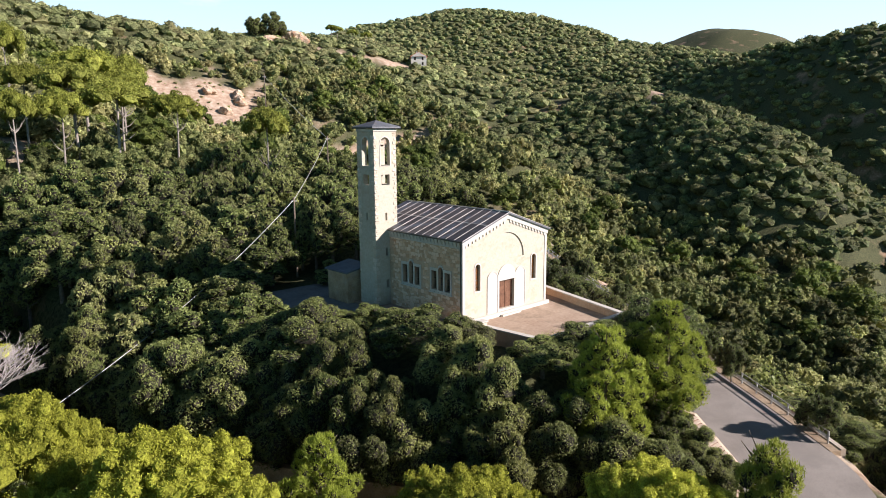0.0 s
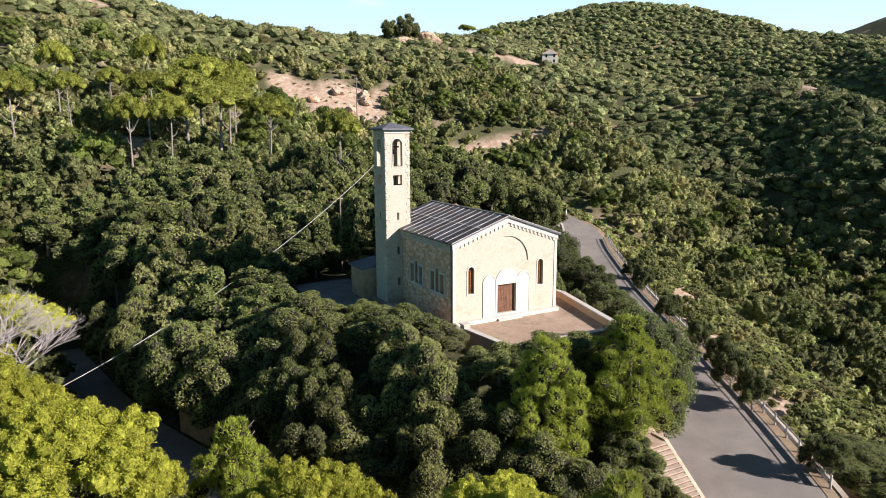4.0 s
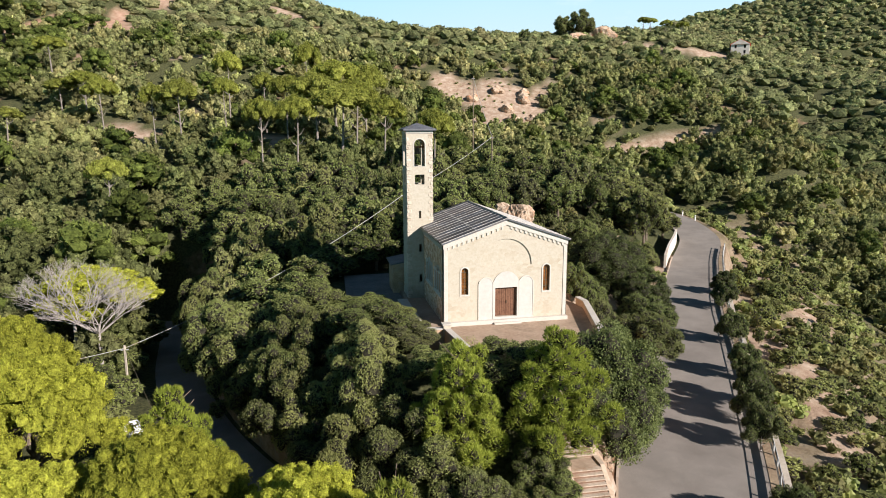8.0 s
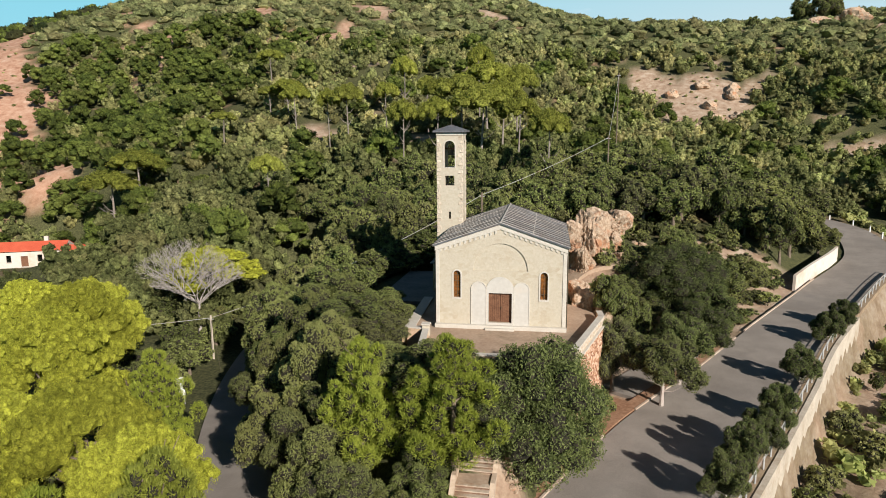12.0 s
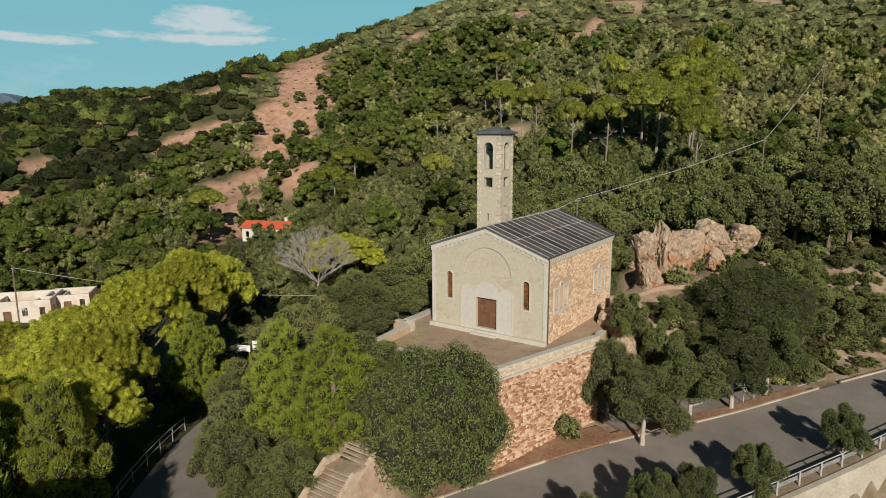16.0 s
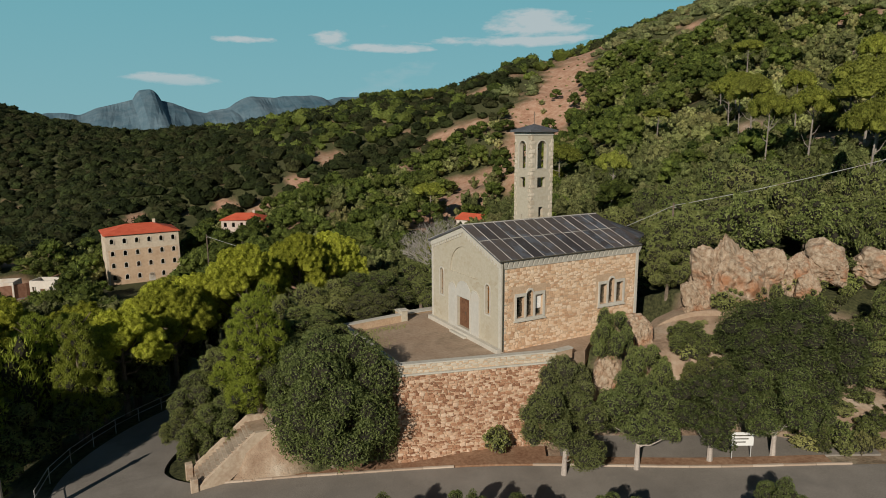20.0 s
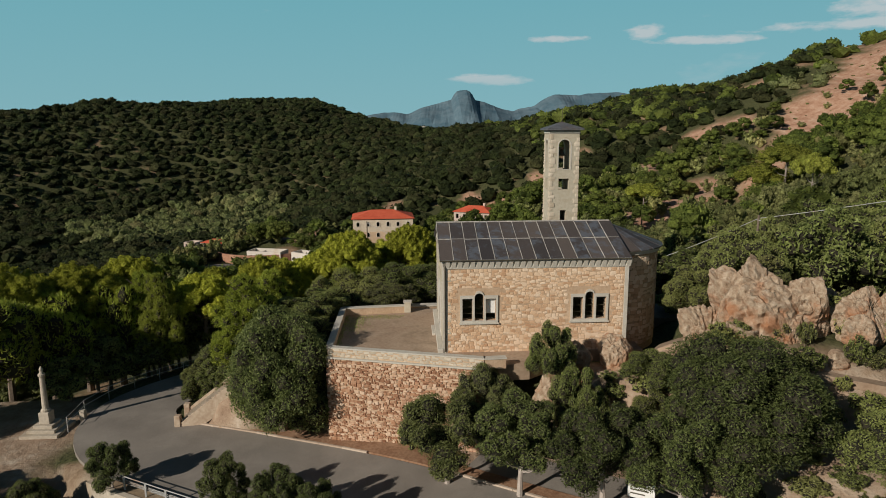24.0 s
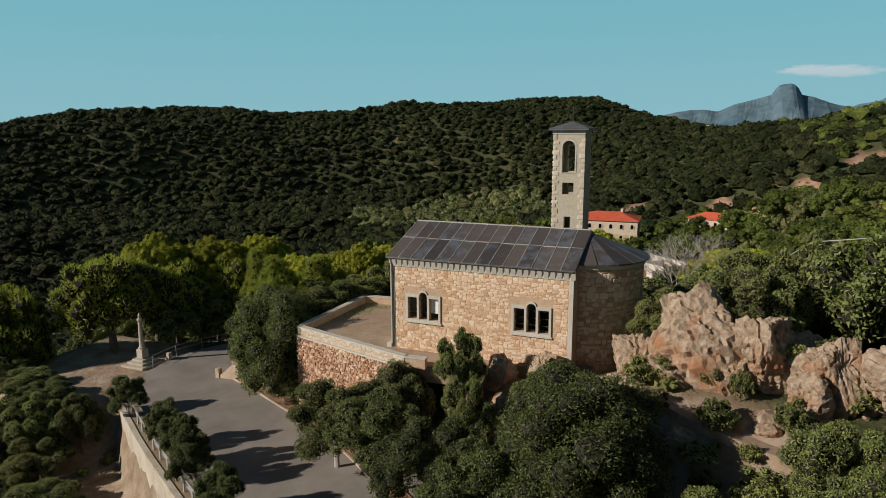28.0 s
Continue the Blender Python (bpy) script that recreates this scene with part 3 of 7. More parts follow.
def land(x, y):
    """The ground's height."""
    x, y = np.asarray(x, float), np.asarray(y, float)
    z = np.full(x.shape, -20.0)
    for cx, cy, h, s in HILLS:
        z = z + h * np.exp(-((x - cx) ** 2 + (y - cy) ** 2) / s ** 2)
    r = np.hypot(x, y)
    far = sstep(40, 160, r)
    z += far * (2.5 * wobble(x, y, 19, 1.0) + 1.2 * wobble(x, y, 8, 2.0)) + sstep(200, 500, r) * 7 * wobble(x, y, 55, 4.0)
    z += 0.35 * wobble(x, y, 4, 0.5)
    # the knoll under the church
    k = rect_dist(x, y, -9, -8, 7.5, 21)
    z = np.where(k < 22, z + (-0.6 - z) * (1 - sstep(0.3, 13, k)), z)
    k = rect_dist(x, y, 5, 21.5, 9, 34)
    z = np.where(k < 9, z + (2.6 - z) * (1 - sstep(0.3, 9, k)) * 0.85, z)
    # shelf of the road, open ground to its outside
    d, side, i = to_line(x, y, ROAD_LINE)
    half, rz = ROAD_LINE[i][..., 3], ROAD_LINE[i][..., 2]
    inner = d - half
    bay = sstep(-7, -2, y) * (1 - sstep(13, 17, y)) * (x > 0)
    walled = (x > 5) & (y < 48)
    w = 1 - np.where(side < 0, np.where(walled, sstep(3.5, 22, inner), sstep(0.8, 7.5, inner)), sstep(1.2 + 4.6 * bay, 6.0 + 3.0 * bay, inner))
    drop = np.where((side < 0) & walled, 4.6 * sstep(0.9, 1.9, inner), 0.0) + np.where(side < 0, 0.06 * np.clip(inner, 0, 20), 0)
    z = z + (rz - 0.12 - drop - z) * w
    # the earth turnout beside the monument
    k = rect_dist(x, y, -5, -43, 8.5, -31)
    z = np.where(k < 6, z + (-7.9 - z) * (1 - sstep(1.0, 6, k)), z)
    # the valley floor falls away before the large building
    z = z - 10.5 * np.exp(-((x + 128) / 36) ** 2 - ((y + 22) / 27) ** 2)
    # level ground under the houses in the valley
    for px, py, pz, pr in ((-178, -12, -29, 16), (-181, 21, -20, 10), (-108, 71, -12, 13), (-112, 9, -19.5, 12)):
        k = np.hypot(x - px, y - py)
        z = np.where(k < pr * 2.2, z + (pz - z) * (1 - sstep(pr, pr * 2.2, k)), z)
    # the forecourt and yard lie on made ground; outside the tall wall it falls at once to the road
    k = np.minimum(rect_dist(x, y, -4.6, -7.4, 4.2, -7.0), rect_dist(x, y, -7.0, -3.0, 4.8, 19.0))
    z = np.where(k < 1.4, z + (-1.1 - z) * (1 - sstep(0.1, 1.3, k)), z)
    k = rect_dist(x, y, -13.5, 8, -7, 23)
    z = np.where(k < 4, z + (-0.5 - z) * (1 - sstep(0.2, 4, k)), z)
    out = (x - 5.35) * 0.963 - (y + 8.5) * 0.271
    foot = (out > 0.0) & (out < 9) & (y > -14) & (y < 4.5) & (side > 0)
    z = np.where(foot, z + (rz - 0.3 - z) * (1 - sstep(2.5, 4.5, y)), z)
    # the bank that carries the stairs
    u = np.clip((y + 21.2) / 6.2, 0, 1.3)
    k = np.hypot(x + 0.3 - 0.1 * u, y + 21.2 - 6.2 * u)
    z = np.where((k < 3.6) & (u > 0), z + (-7.6 + 4.3 * np.minimum(u, 1.1) - z) * (1 - sstep(1.5, 3.6, k)), z)
    # nothing stands above the roadway or the lay-by
    flat = (inner < 0.5) | ((bay > 0.5) & (side > 0) & (inner < 4.9) & (y > -8))
    z = np.where(flat, np.minimum(z, rz - 0.22), z)
    return z


def ground_sheet():
    n, k, a = 380, 4.8, 33.0
    u = np.linspace(-1, 1, n)
    ax = a * np.sinh(k * u)
    X, Y = np.meshgrid(ax, ax + 5.0)
    Z = land(X, Y)
    i = np.arange(n * n).reshape(n, n)
    F = np.stack([i[:-1, :-1], i[:-1, 1:], i[1:, 1:], i[1:, :-1]], -1).reshape(-1, 4)
    me = mesh_np("ground", np.stack([X, Y, Z], -1).reshape(-1, 3), F, [M_GROUND], attrs={"bare": bareness(X, Y).ravel()}, smooth=True)
    tagged(new("ground", me), "reddish earth hillsides with scrub and bare patches", "ground", kind="structure")


def blob(x, y, cx, cy, rx, ry, rot=0.0):
    c, s = math.cos(radians(rot)), math.sin(radians(rot))
    u, v = ((x - cx) * c + (y - cy) * s) / rx, (-(x - cx) * s + (y - cy) * c) / ry
    return u * u + v * v


def bareness(x, y):
    """Where the soil shows: 0 wooded, 1 open."""
    x, y = np.asarray(x, float), np.asarray(y, float)
    n = wobble(x, y, 6, 0.3) * 0.4 + wobble(x, y, 2.3, 0.9) * 0.3 + (wobble(x, y, 13, 2.2) * 0.55 + wobble(x, y, 5, 1.2) * 0.4) * sstep(40, 120, np.hypot(x, y))
    b = np.zeros(x.shape)
    for cx, cy, rx, ry, rot in BARE:
        b = np.maximum(b, 1 - sstep(0.6, 1.3, blob(x, y, cx, cy, rx, ry, rot) + n))
    # small clearings among the woods of the north slope and the valley
    where = np.maximum(sstep(70, 95, y) * (1 - sstep(60, 110, x)), sstep(90, 120, -x) * (1 - sstep(230, 270, -x)) * sstep(-40, -10, y))
    c = wobble(x, y, 9, 5.1) * 0.5 + wobble(x, y, 4.2, 7.7) * 0.4 + wobble(x, y, 31, 3.3) * 0.3
    b = np.maximum(b, where * sstep(0.42, 0.62, c))
    # trodden earth between the road and the foot of the knoll, and the dry open slope below the road
    d, side, i = to_line(x, y, ROAD_LINE)
    b = np.maximum(b, ((side < 0) & (x > 6)) * (1 - sstep(16, 34, d)) * (1 - sstep(55, 80, y)) * np.clip(0.55 + 0.5 * n, 0, 0.84))
    b = np.maximum(b, ((side > 0) & (x > 4) & (y < 40) & (d < ROAD_LINE[i][..., 3] + 6.5)) * sstep(-0.5, 0.3, n + 0.3))
    return b


BARE = [(56, 188, 13, 22, -20), (40, 198, 9, 10, 0), (-216, 186, 14, 34, 40), (-191, 158, 18, 26, 30), (-176, 135, 14, 28, 35), (-160, 112, 21, 20, 0), (-140, 90, 28, 16, 30), (-127, 64, 14, 9, 0), (-252, 224, 18, 32, 42), (-222, 53, 9, 5, 0), (-198, 66, 10, 5, 20), (-226, 23, 8, 5, 0), (2.0, -19.0, 2.6, 4.4, -8), (6.4, -10, 1.4, 6, -14), (7.0, 18.5, 3.0, 5, -20), (9.5, 12, 3, 6, 0), (17, 24, 6, 10, -20), (135, 249, 22, 3, -38), (172, 234, 24, 3.5, -3), (96, 276, 26, 3, -20), (112, 158.5, 42, 1.8, 3), (250, 124, 34, 7, 15), (-53, 161, 9, 3.5, 20), (-40, 202, 12, 4, 10), (-175, 214, 22, 9, 30), (-150, 188, 12, 6, 20), (38, 14, 7, 3.6, 57), (3, -37, 11, 8, 0), (12, -31, 5, 9, 20), (17, -19, 3, 7, -20), (34, 2, 14, 2.6, 58), (52, 24, 10, 2.6, 55), (60, 115, 30, 4, 40), (26, 33, 8, 7, 30), (-100, 20, 20, 10, 0), (-196, -44, 12, 8, 60), (-164, -50, 15, 9, 0), (-150, -40, 7, 5, 0)]
ground_sheet()


def ribbon(line, off0, off1, lift, thick=0.12):
    """A band along a line between two offsets (left negative)."""
    bm = B()
    d = np.gradient(line[:, :2], axis=0)
    d /= np.linalg.norm(d, axis=1)[:, None]
    nrm = np.stack([d[:, 1], -d[:, 0]], 1)
    rows = []
    for i, r in enumerate(line):
        o0 = off0(r) if callable(off0) else off0
        o1 = off1(r) if callable(off1) else off1
        p, q = r[:2] + nrm[i] * o0, r[:2] + nrm[i] * o1
        rows.append([bm.verts.new((*p, r[2] + lift)), bm.verts.new((*q, r[2] + lift)), bm.verts.new((*q, r[2] + lift - thick)), bm.verts.new((*p, r[2] + lift - thick))])
    for a, b in zip(rows, rows[1:]):
        for k in range(4):
            bm.faces.new((a[k], a[(k + 1) % 4], b[(k + 1) % 4], b[k]))
    bm.faces.new(rows[0])
    bm.faces.new(rows[-1][::-1])
    return bm


tagged(part("road", ribbon(ROAD_LINE, lambda r: -r[3], lambda r: r[3], 0.02, 0.4), M_ASPHALT), "grey worn asphalt road round the knoll", "road", kind="structure")

# ---- the church ----
HW, LEN, EAVE, APEX = 5.37, 13.75, 6.98, 8.82
church = thing("church", "small stone church with plastered front and grey sheet roof", "church")


def arch_points(cx, z0, w, zs, n=8):
    """Outline of an opening with a round head: w wide, from z0, springing at zs."""
    r = w / 2
    return [(cx - r, z0), (cx + r, z0)] + [(cx + r * math.cos(math.pi * k / n), zs + r * math.sin(math.pi * k / n)) for k in range(n + 1)]


def wall_slab(bm, outline, holes, thick, place, start=0.0):
    """An upright wall of a given outline with openings; place takes (along, inwards, z) into the world."""
    from mathutils.geometry import tessellate_polygon
    loops = [outline] + holes
    tri = tessellate_polygon([[Vector((a, z, 0)) for a, z in lp] for lp in loops])
    flat = [p for lp in loops for p in lp]
    front = [bm.verts.new(place(a, start, z)) for a, z in flat]
    back = [bm.verts.new(place(a, start + thick, z)) for a, z in flat]
    for t in tri:
        bm.faces.new([front[i] for i in t])
        bm.faces.new([back[i] for i in reversed(t)])
    s = 0
    for lp in loops:
        n = len(lp)
        for i in range(n):
            j = (i + 1) % n
            bm.faces.new((front[s + i], front[s + j], back[s + j], back[s + i]))
        s += n


def on_front(a, o, z):
    return (a, o, z)


def on_right(a, o, z):
    return (HW - o, a, z)


def on_left(a, o, z):
    return (-HW + o, a, z)


T = 0.55
SLITS = [(-3.62, 2.58, 0.6, 4.6), (3.6, 2.58, 0.6, 4.6)]
DOOR = [(-0.97, 0.5), (0.97, 0.5), (0.97, 3.05), (-0.97, 3.05)]
ARCH = arch_points(0, 4.95, 4.5, 5.0, 18)
GABLE = [(-HW, -0.6), (HW, -0.6), (HW, EAVE), (0, APEX), (-HW, EAVE)]
slit_holes = [arch_points(c, z0, w, zs) for c, z0, w, zs in SLITS]
bm = B()
wall_slab(bm, GABLE, slit_holes + [DOOR, ARCH], 0.1, on_front)
wall_slab(bm, GABLE, slit_holes + [DOOR], T - 0.1, on_front, 0.1)
part("front_wall", bm, M_PLASTER, church, "cream worn plaster front with a blind arch")
# white lobed door surround, laid on the wall
for cx, w, top in ((-1.78, 1.2, 3.95), (1.78, 1.2, 3.95)):
    bm = B()
    wall_slab(bm, arch_points(cx, 0.32, w, top - w / 2, 10), [], 0.03, on_front, -0.035)
    part("niche", bm, M_NICHE, church, "white plaster niche beside the door")
bm = B()
wall_slab(bm, arch_points(0, 0.32, 2.3, 3.3, 12), [DOOR], 0.05, on_front, -0.055)
part("door_arch", bm, M_NICHE, church, "white arched plaster surround")
for cx in (-1.78, 1.78):
    bm = B()
    n = 14
    for k in range(n):
        a0, a1 = math.pi * k / n, math.pi * (k + 1) / n
        for r0, r1 in ((0.6, 0.68),):
            q = [(cx + r * math.cos(a), 3.35 + r * math.sin(a)) for r, a in ((r0, a0), (r1, a0), (r1, a1), (r0, a1))]
            wall_slab(bm, q, [], 0.06, on_front, -0.065)
    box(bm, cx - 0.68, -0.065, 0.32, cx - 0.6, -0.005, 3.35)
    box(bm, cx + 0.6, -0.065, 0.32, cx + 0.68, -0.005, 3.35)
    part("niche_moulding", bm, M_TRIM, church)
# the door: two leaves of planks
door = thing("door", "brown weathered plank double door of the church", "door")
for s in (-1, 1):
    bm = B()
    box(bm, s * 0.01, 0.26, 0.5, s * 0.96, 0.3, 3.03)
    lf = part("door_leaf", bm, M_WOOD, door)
    for k in range(6):
        bm = B()
        x0 = s * (0.02 + k * 0.157)
        box(bm, x0, 0.225, 0.52, x0 + s * 0.148, 0.262, 3.02, 0.008)
        part("plank", bm, M_WOOD, lf)
bm = B()
tube(bm, [(0.1, 0.2, 1.65), (0.1, 0.14, 1.65), (0.1, 0.14, 1.85), (0.1, 0.2, 1.85)], [0.02] * 4, 6)
part("handle", bm, M_BELL, door, "dark iron handle")
# plinth and step
bm = B()
box(bm, -HW - 0.12, -0.42, -0.3, HW + 0.12, -0.002, 0.32, 0.02)
part("plinth", bm, M_TRIM, church, "pale stone plinth")
bm = B()
box(bm, -1.2, -0.7, -0.2, 1.2, -0.43, 0.16, 0.02)
part("door_step", bm, M_TRIM, church)
# slit frames and glass
for (c, z0, w, zs), hole in zip(SLITS, slit_holes):
    bm = B()
    wall_slab(bm, arch_points(c, z0 - 0.12, w + 0.24, zs), [hole], 0.04, on_front, -0.045)
    part("slit_frame", bm, M_TRIM, church)
    bm = B()
    wall_slab(bm, arch_points(c, z0, w - 0.02, zs), [], 0.012, on_front, 0.2)
    part("slit_glass", bm, M_AMBER, church, "amber glass")
    bm = B()
    for k in range(4):
        box(bm, c - w / 2, 0.165, z0 + 0.4 + k * 0.5, c + w / 2, 0.19, z0 + 0.43 + k * 0.5)
    box(bm, c - 0.015, 0.167, z0, c + 0.015, 0.189, zs + w / 2)
    part("glazing_bars", bm, M_BELL, church)
# corner strips
for s in (-1, 1):
    bm = B()
    box(bm, s * (HW - 0.26), -0.05, 0.32, s * (HW + 0.05), -0.003, EAVE - 0.35, 0.01)
    part("corner_strip", bm, M_TRIM, church)
    for y0, y1 in ((0.0, 0.3), (LEN - 0.3, LEN)):
        bm = B()
        box(bm, s * (HW + 0.003), y0, -0.2, s * (HW + 0.05), y1, EAVE - 0.35, 0.01)
        part("corner_strip", bm, M_TRIM, church)
WINS = {"r": [(1.4, 3.88), (9.62, 12.12)], "l": [(1.45, 3.85), (5.42, 7.8)]}


def lights(a, b):
    """Three lights of a window, the middle one taller with a round head."""
    w = (b - a - 0.24) / 3
    out = []
    for k in range(3):
        x0 = a + k * (w + 0.12)
        out.append([(x0, 2.45), (x0 + w, 2.45), (x0 + w, 4.12), (x0, 4.12)] if k != 1 else arch_points(x0 + w / 2, 2.45, w * 0.9, 4.2, 6))
    return out


for side, place in (("r", on_right), ("l", on_left)):
    holes = [h for a, b in WINS[side] for h in lights(a, b)]
    bm = B()
    wall_slab(bm, [(T, -0.6), (LEN, -0.6), (LEN, EAVE), (T, EAVE)], holes, T, place)
    part("side_wall", bm, M_MORTAR, church, "tan rubble stone side wall")
    for i, (a, b) in enumerate(WINS[side]):
        win = thing("window", "three-light stone window with pale frame and dark panes", "window", "side windows of the church")
        bm = B()
        outer = [(a - 0.16, 2.28), (b + 0.16, 2.28), (b + 0.16, 4.36), (a + (b - a) * 0.64, 4.36), (a + (b - a) * 0.62, 4.52), (a + (b - a) * 0.57, 4.66), (a + (b - a) * 0.5, 4.7),
                 (a + (b - a) * 0.43, 4.66), (a + (b - a) * 0.38, 4.52), (a + (b - a) * 0.36, 4.36), (a - 0.16, 4.36)]
        wall_slab(bm, outer, lights(a, b), 0.09, place, -0.095)
        part("frame", bm, M_TRIM, win, "pale stone frame")
        bm = B()
        wall_slab(bm, [(a - 0.24, 2.18), (b + 0.24, 2.18), (b + 0.24, 2.28), (a - 0.24, 2.28)], [], 0.15, place, -0.155)
        part("sill", bm, M_TRIM, win)
        for k, lp in enumerate(lights(a, b)):
            bm = B()
            wall_slab(bm, lp, [], 0.012, place, 0.3)
            part("pane", bm, M_GLASS, win)
            bm = B()
            x0, x1 = min(p[0] for p in lp), max(p[0] for p in lp)
            for z in (2.9, 3.4, 3.9):
                wall_slab(bm, [(x0, z), (x1, z), (x1, z + 0.035), (x0, z + 0.035)], [], 0.03, place, 0.26)
            part("bar", bm, M_BELL, win)
        if side == "r" and i == 0:
            bm = B()
            x0, x1 = min(p[0] for p in lp) + 0.02, max(p[0] for p in lp) - 0.02
            wall_slab(bm, [(x0, 2.95), (x1, 2.95), (x1, 4.08), (x0, 4.08)], [], 0.01, place, 0.22)
            part("blind", bm, M_WHITEP, win, "pale half-drawn blind")
bm = B()
wall_slab(bm, [(-HW + T, -0.6), (HW - T, -0.6), (HW - T, EAVE), (0, APEX - 0.2), (-HW + T, EAVE)], [], 0.4, lambda a, o, z: (a, LEN - o, z))
part("back_wall", bm, M_MORTAR, church)
bm = B()
box(bm, -HW + T, T, 0.3, HW - T, LEN - 0.42, 0.48)
part("nave_floor", bm, M_PAVE, church)
# cornices: a pale band with slanting corbels, along the sides and up the gable
slope = (APEX - EAVE) / HW
for s, place in ((1, on_right), (-1, on_left)):
    bm = B()
    wall_slab(bm, [(-0.1, EAVE - 0.06), (LEN + 0.02, EAVE - 0.06), (LEN + 0.02, EAVE + 0.1), (-0.1, EAVE + 0.1)], [], 0.24, place, -0.24)
    wall_slab(bm, [(0.0, EAVE - 0.6), (LEN, EAVE - 0.6), (LEN, EAVE - 0.06), (0.0, EAVE - 0.06)], [], 0.06, place, -0.065)
    part("cornice", bm, M_TRIM, church, "pale cornice")
    for k in range(30):
        bm = B()
        a = 0.12 + k * 0.462
        vs = [place(a + da, o, z) for da, o, z in ((0, -0.07, EAVE - 0.56), (0.33, -0.07, EAVE - 0.56), (0.36, -0.22, EAVE - 0.07), (0.06, -0.22, EAVE - 0.07), (0.06, -0.066, EAVE - 0.07), (0.36, -0.066, EAVE - 0.07))]
        v = [bm.verts.new(p) for p in vs]
        for f in ((0, 1, 2, 3), (3, 2, 5, 4), (0, 3, 4), (1, 5, 2), (0, 4, 5, 1)):
            bm.faces.new([v[i] for i in f])
        part("corbel", bm, M_TRIM, church)
for s in (-1, 1):
    bm = B()
    wall_slab(bm, [(s * (HW + 0.1), EAVE - 0.42), (s * (HW + 0.1), EAVE + 0.1), (0, APEX + 0.12), (0, APEX - 0.38)], [], 0.1, on_front, -0.105)
    part("gable_band", bm, M_TRIM, church, "pale raking cornice")
    for k in range(12):
        bm = B()
        a = 0.3 + k * 0.42
        zt = APEX - slope * a - 0.36
        wall_slab(bm, [(s * a, zt - 0.02), (s * a, zt - 0.24), (s * (a + 0.18), zt - 0.28 - slope * 0.18), (s * (a + 0.18), zt - 0.02 - slope * 0.18)], [], 0.07, on_front, -0.075)
        part("gable_corbel", bm, M_TRIM, church)
# roof: a deck on each side, metal sheets on it with raised pale seams between
NCOL = 14
for s in (-1, 1):
    e = 0.26
    xe, ze, zr = HW + e, EAVE + 0.18 - slope * e, APEX + 0.2

    def on_roof(u, v, h):
        """u: 0 at the ridge, 1 at the eave; v: metres back; h: over the deck."""
        return (s * xe * u, v, zr + (ze - zr) * u + h)

    bm = B()
    c = [bm.verts.new(on_roof(u, v, h)) for u, v, h in ((0, -e, -0.14), (1, -e, -0.14), (1, LEN + 0.12, -0.14), (0, LEN + 0.12, -0.14), (0, -e, 0), (1, -e, 0), (1, LEN + 0.12, 0), (0, LEN + 0.12, 0))]
    for f in ((3, 2, 1, 0), (4, 5, 6, 7), (0, 1, 5, 4), (1, 2, 6, 5), (2, 3, 7, 6), (3, 0, 4, 7)):
        bm.faces.new([c[i] for i in f])
    deck = part("roof_slope", bm, M_SLATE, church, "dull grey metal roof slope")
    wcol = (LEN + 0.12 + e) / NCOL
    for k in range(NCOL):
        for u0, u1 in ((0.005, 0.47), (0.478, 0.995)):
            bm = B()
            v0, v1 = -e + k * wcol + 0.038, -e + (k + 1) * wcol - 0.038
            hh = 0.012 + 0.01 * ((k * 7 + int(u0 * 10)) % 3)
            lo = [bm.verts.new(on_roof(u, v, 0.002)) for u, v in ((u0, v0), (u1, v0), (u1, v1), (u0, v1))]
            up = [bm.verts.new(on_roof(u, v, hh)) for u, v in ((u0, v0), (u1, v0), (u1, v1), (u0, v1))]
            bm.faces.new(up)
            for i in range(4):
                bm.faces.new((lo[i], lo[(i + 1) % 4], up[(i + 1) % 4], up[i]))
            part("roof_sheet", bm, M_SHEET, deck)
        bm = B()
        v0 = -e + k * wcol
        lo = [bm.verts.new(on_roof(u, v, 0.003)) for u, v in ((0, v0 - 0.035), (1, v0 - 0.035), (1, v0 + 0.035), (0, v0 + 0.035))]
        up = [bm.verts.new(on_roof(u, v, 0.05)) for u, v in ((0, v0 - 0.02), (1, v0 - 0.02), (1, v0 + 0.02), (0, v0 + 0.02))]
        bm.faces.new(up)
        for i in range(4):
            bm.faces.new((lo[i], lo[(i + 1) % 4], up[(i + 1) % 4], up[i]))
        part("roof_seam", bm, M_SEAM, deck)
    bm = B()
    lo = [bm.verts.new(on_roof(u, v, 0.003)) for u, v in ((0.465, -e), (0.485, -e), (0.485, LEN), (0.465, LEN))]
    up = [bm.verts.new(on_roof(u, v, 0.03)) for u, v in ((0.465, -e), (0.485, -e), (0.485, LEN), (0.465, LEN))]
    bm.faces.new(up)
    for i in range(4):
        bm.faces.new((lo[i], lo[(i + 1) % 4], up[(i + 1) % 4], up[i]))
    part("cross_seam", bm, M_SEAM, deck)
    bm = B()
    tube(bm, [(s * (HW + 0.12), 0.12, EAVE - 0.1), (s * (HW + 0.12), 0.12, 0.1)], [0.045, 0.045], 8)
    part("downpipe", bm, M_BELL, church, "dark downpipe")
    bm = B()
    tube(bm, [(s * (xe + 0.03), -e, ze - 0.05), (s * (xe + 0.03), LEN, ze - 0.05)], [0.045, 0.045], 8)
    part("gutter", bm, M_BELL, church)
bm = B()
tube(bm, [(0, -0.3, APEX + 0.22), (0, LEN, APEX + 0.22)], [0.07, 0.07], 8)
part("ridge_cap", bm, M_SEAM, church)
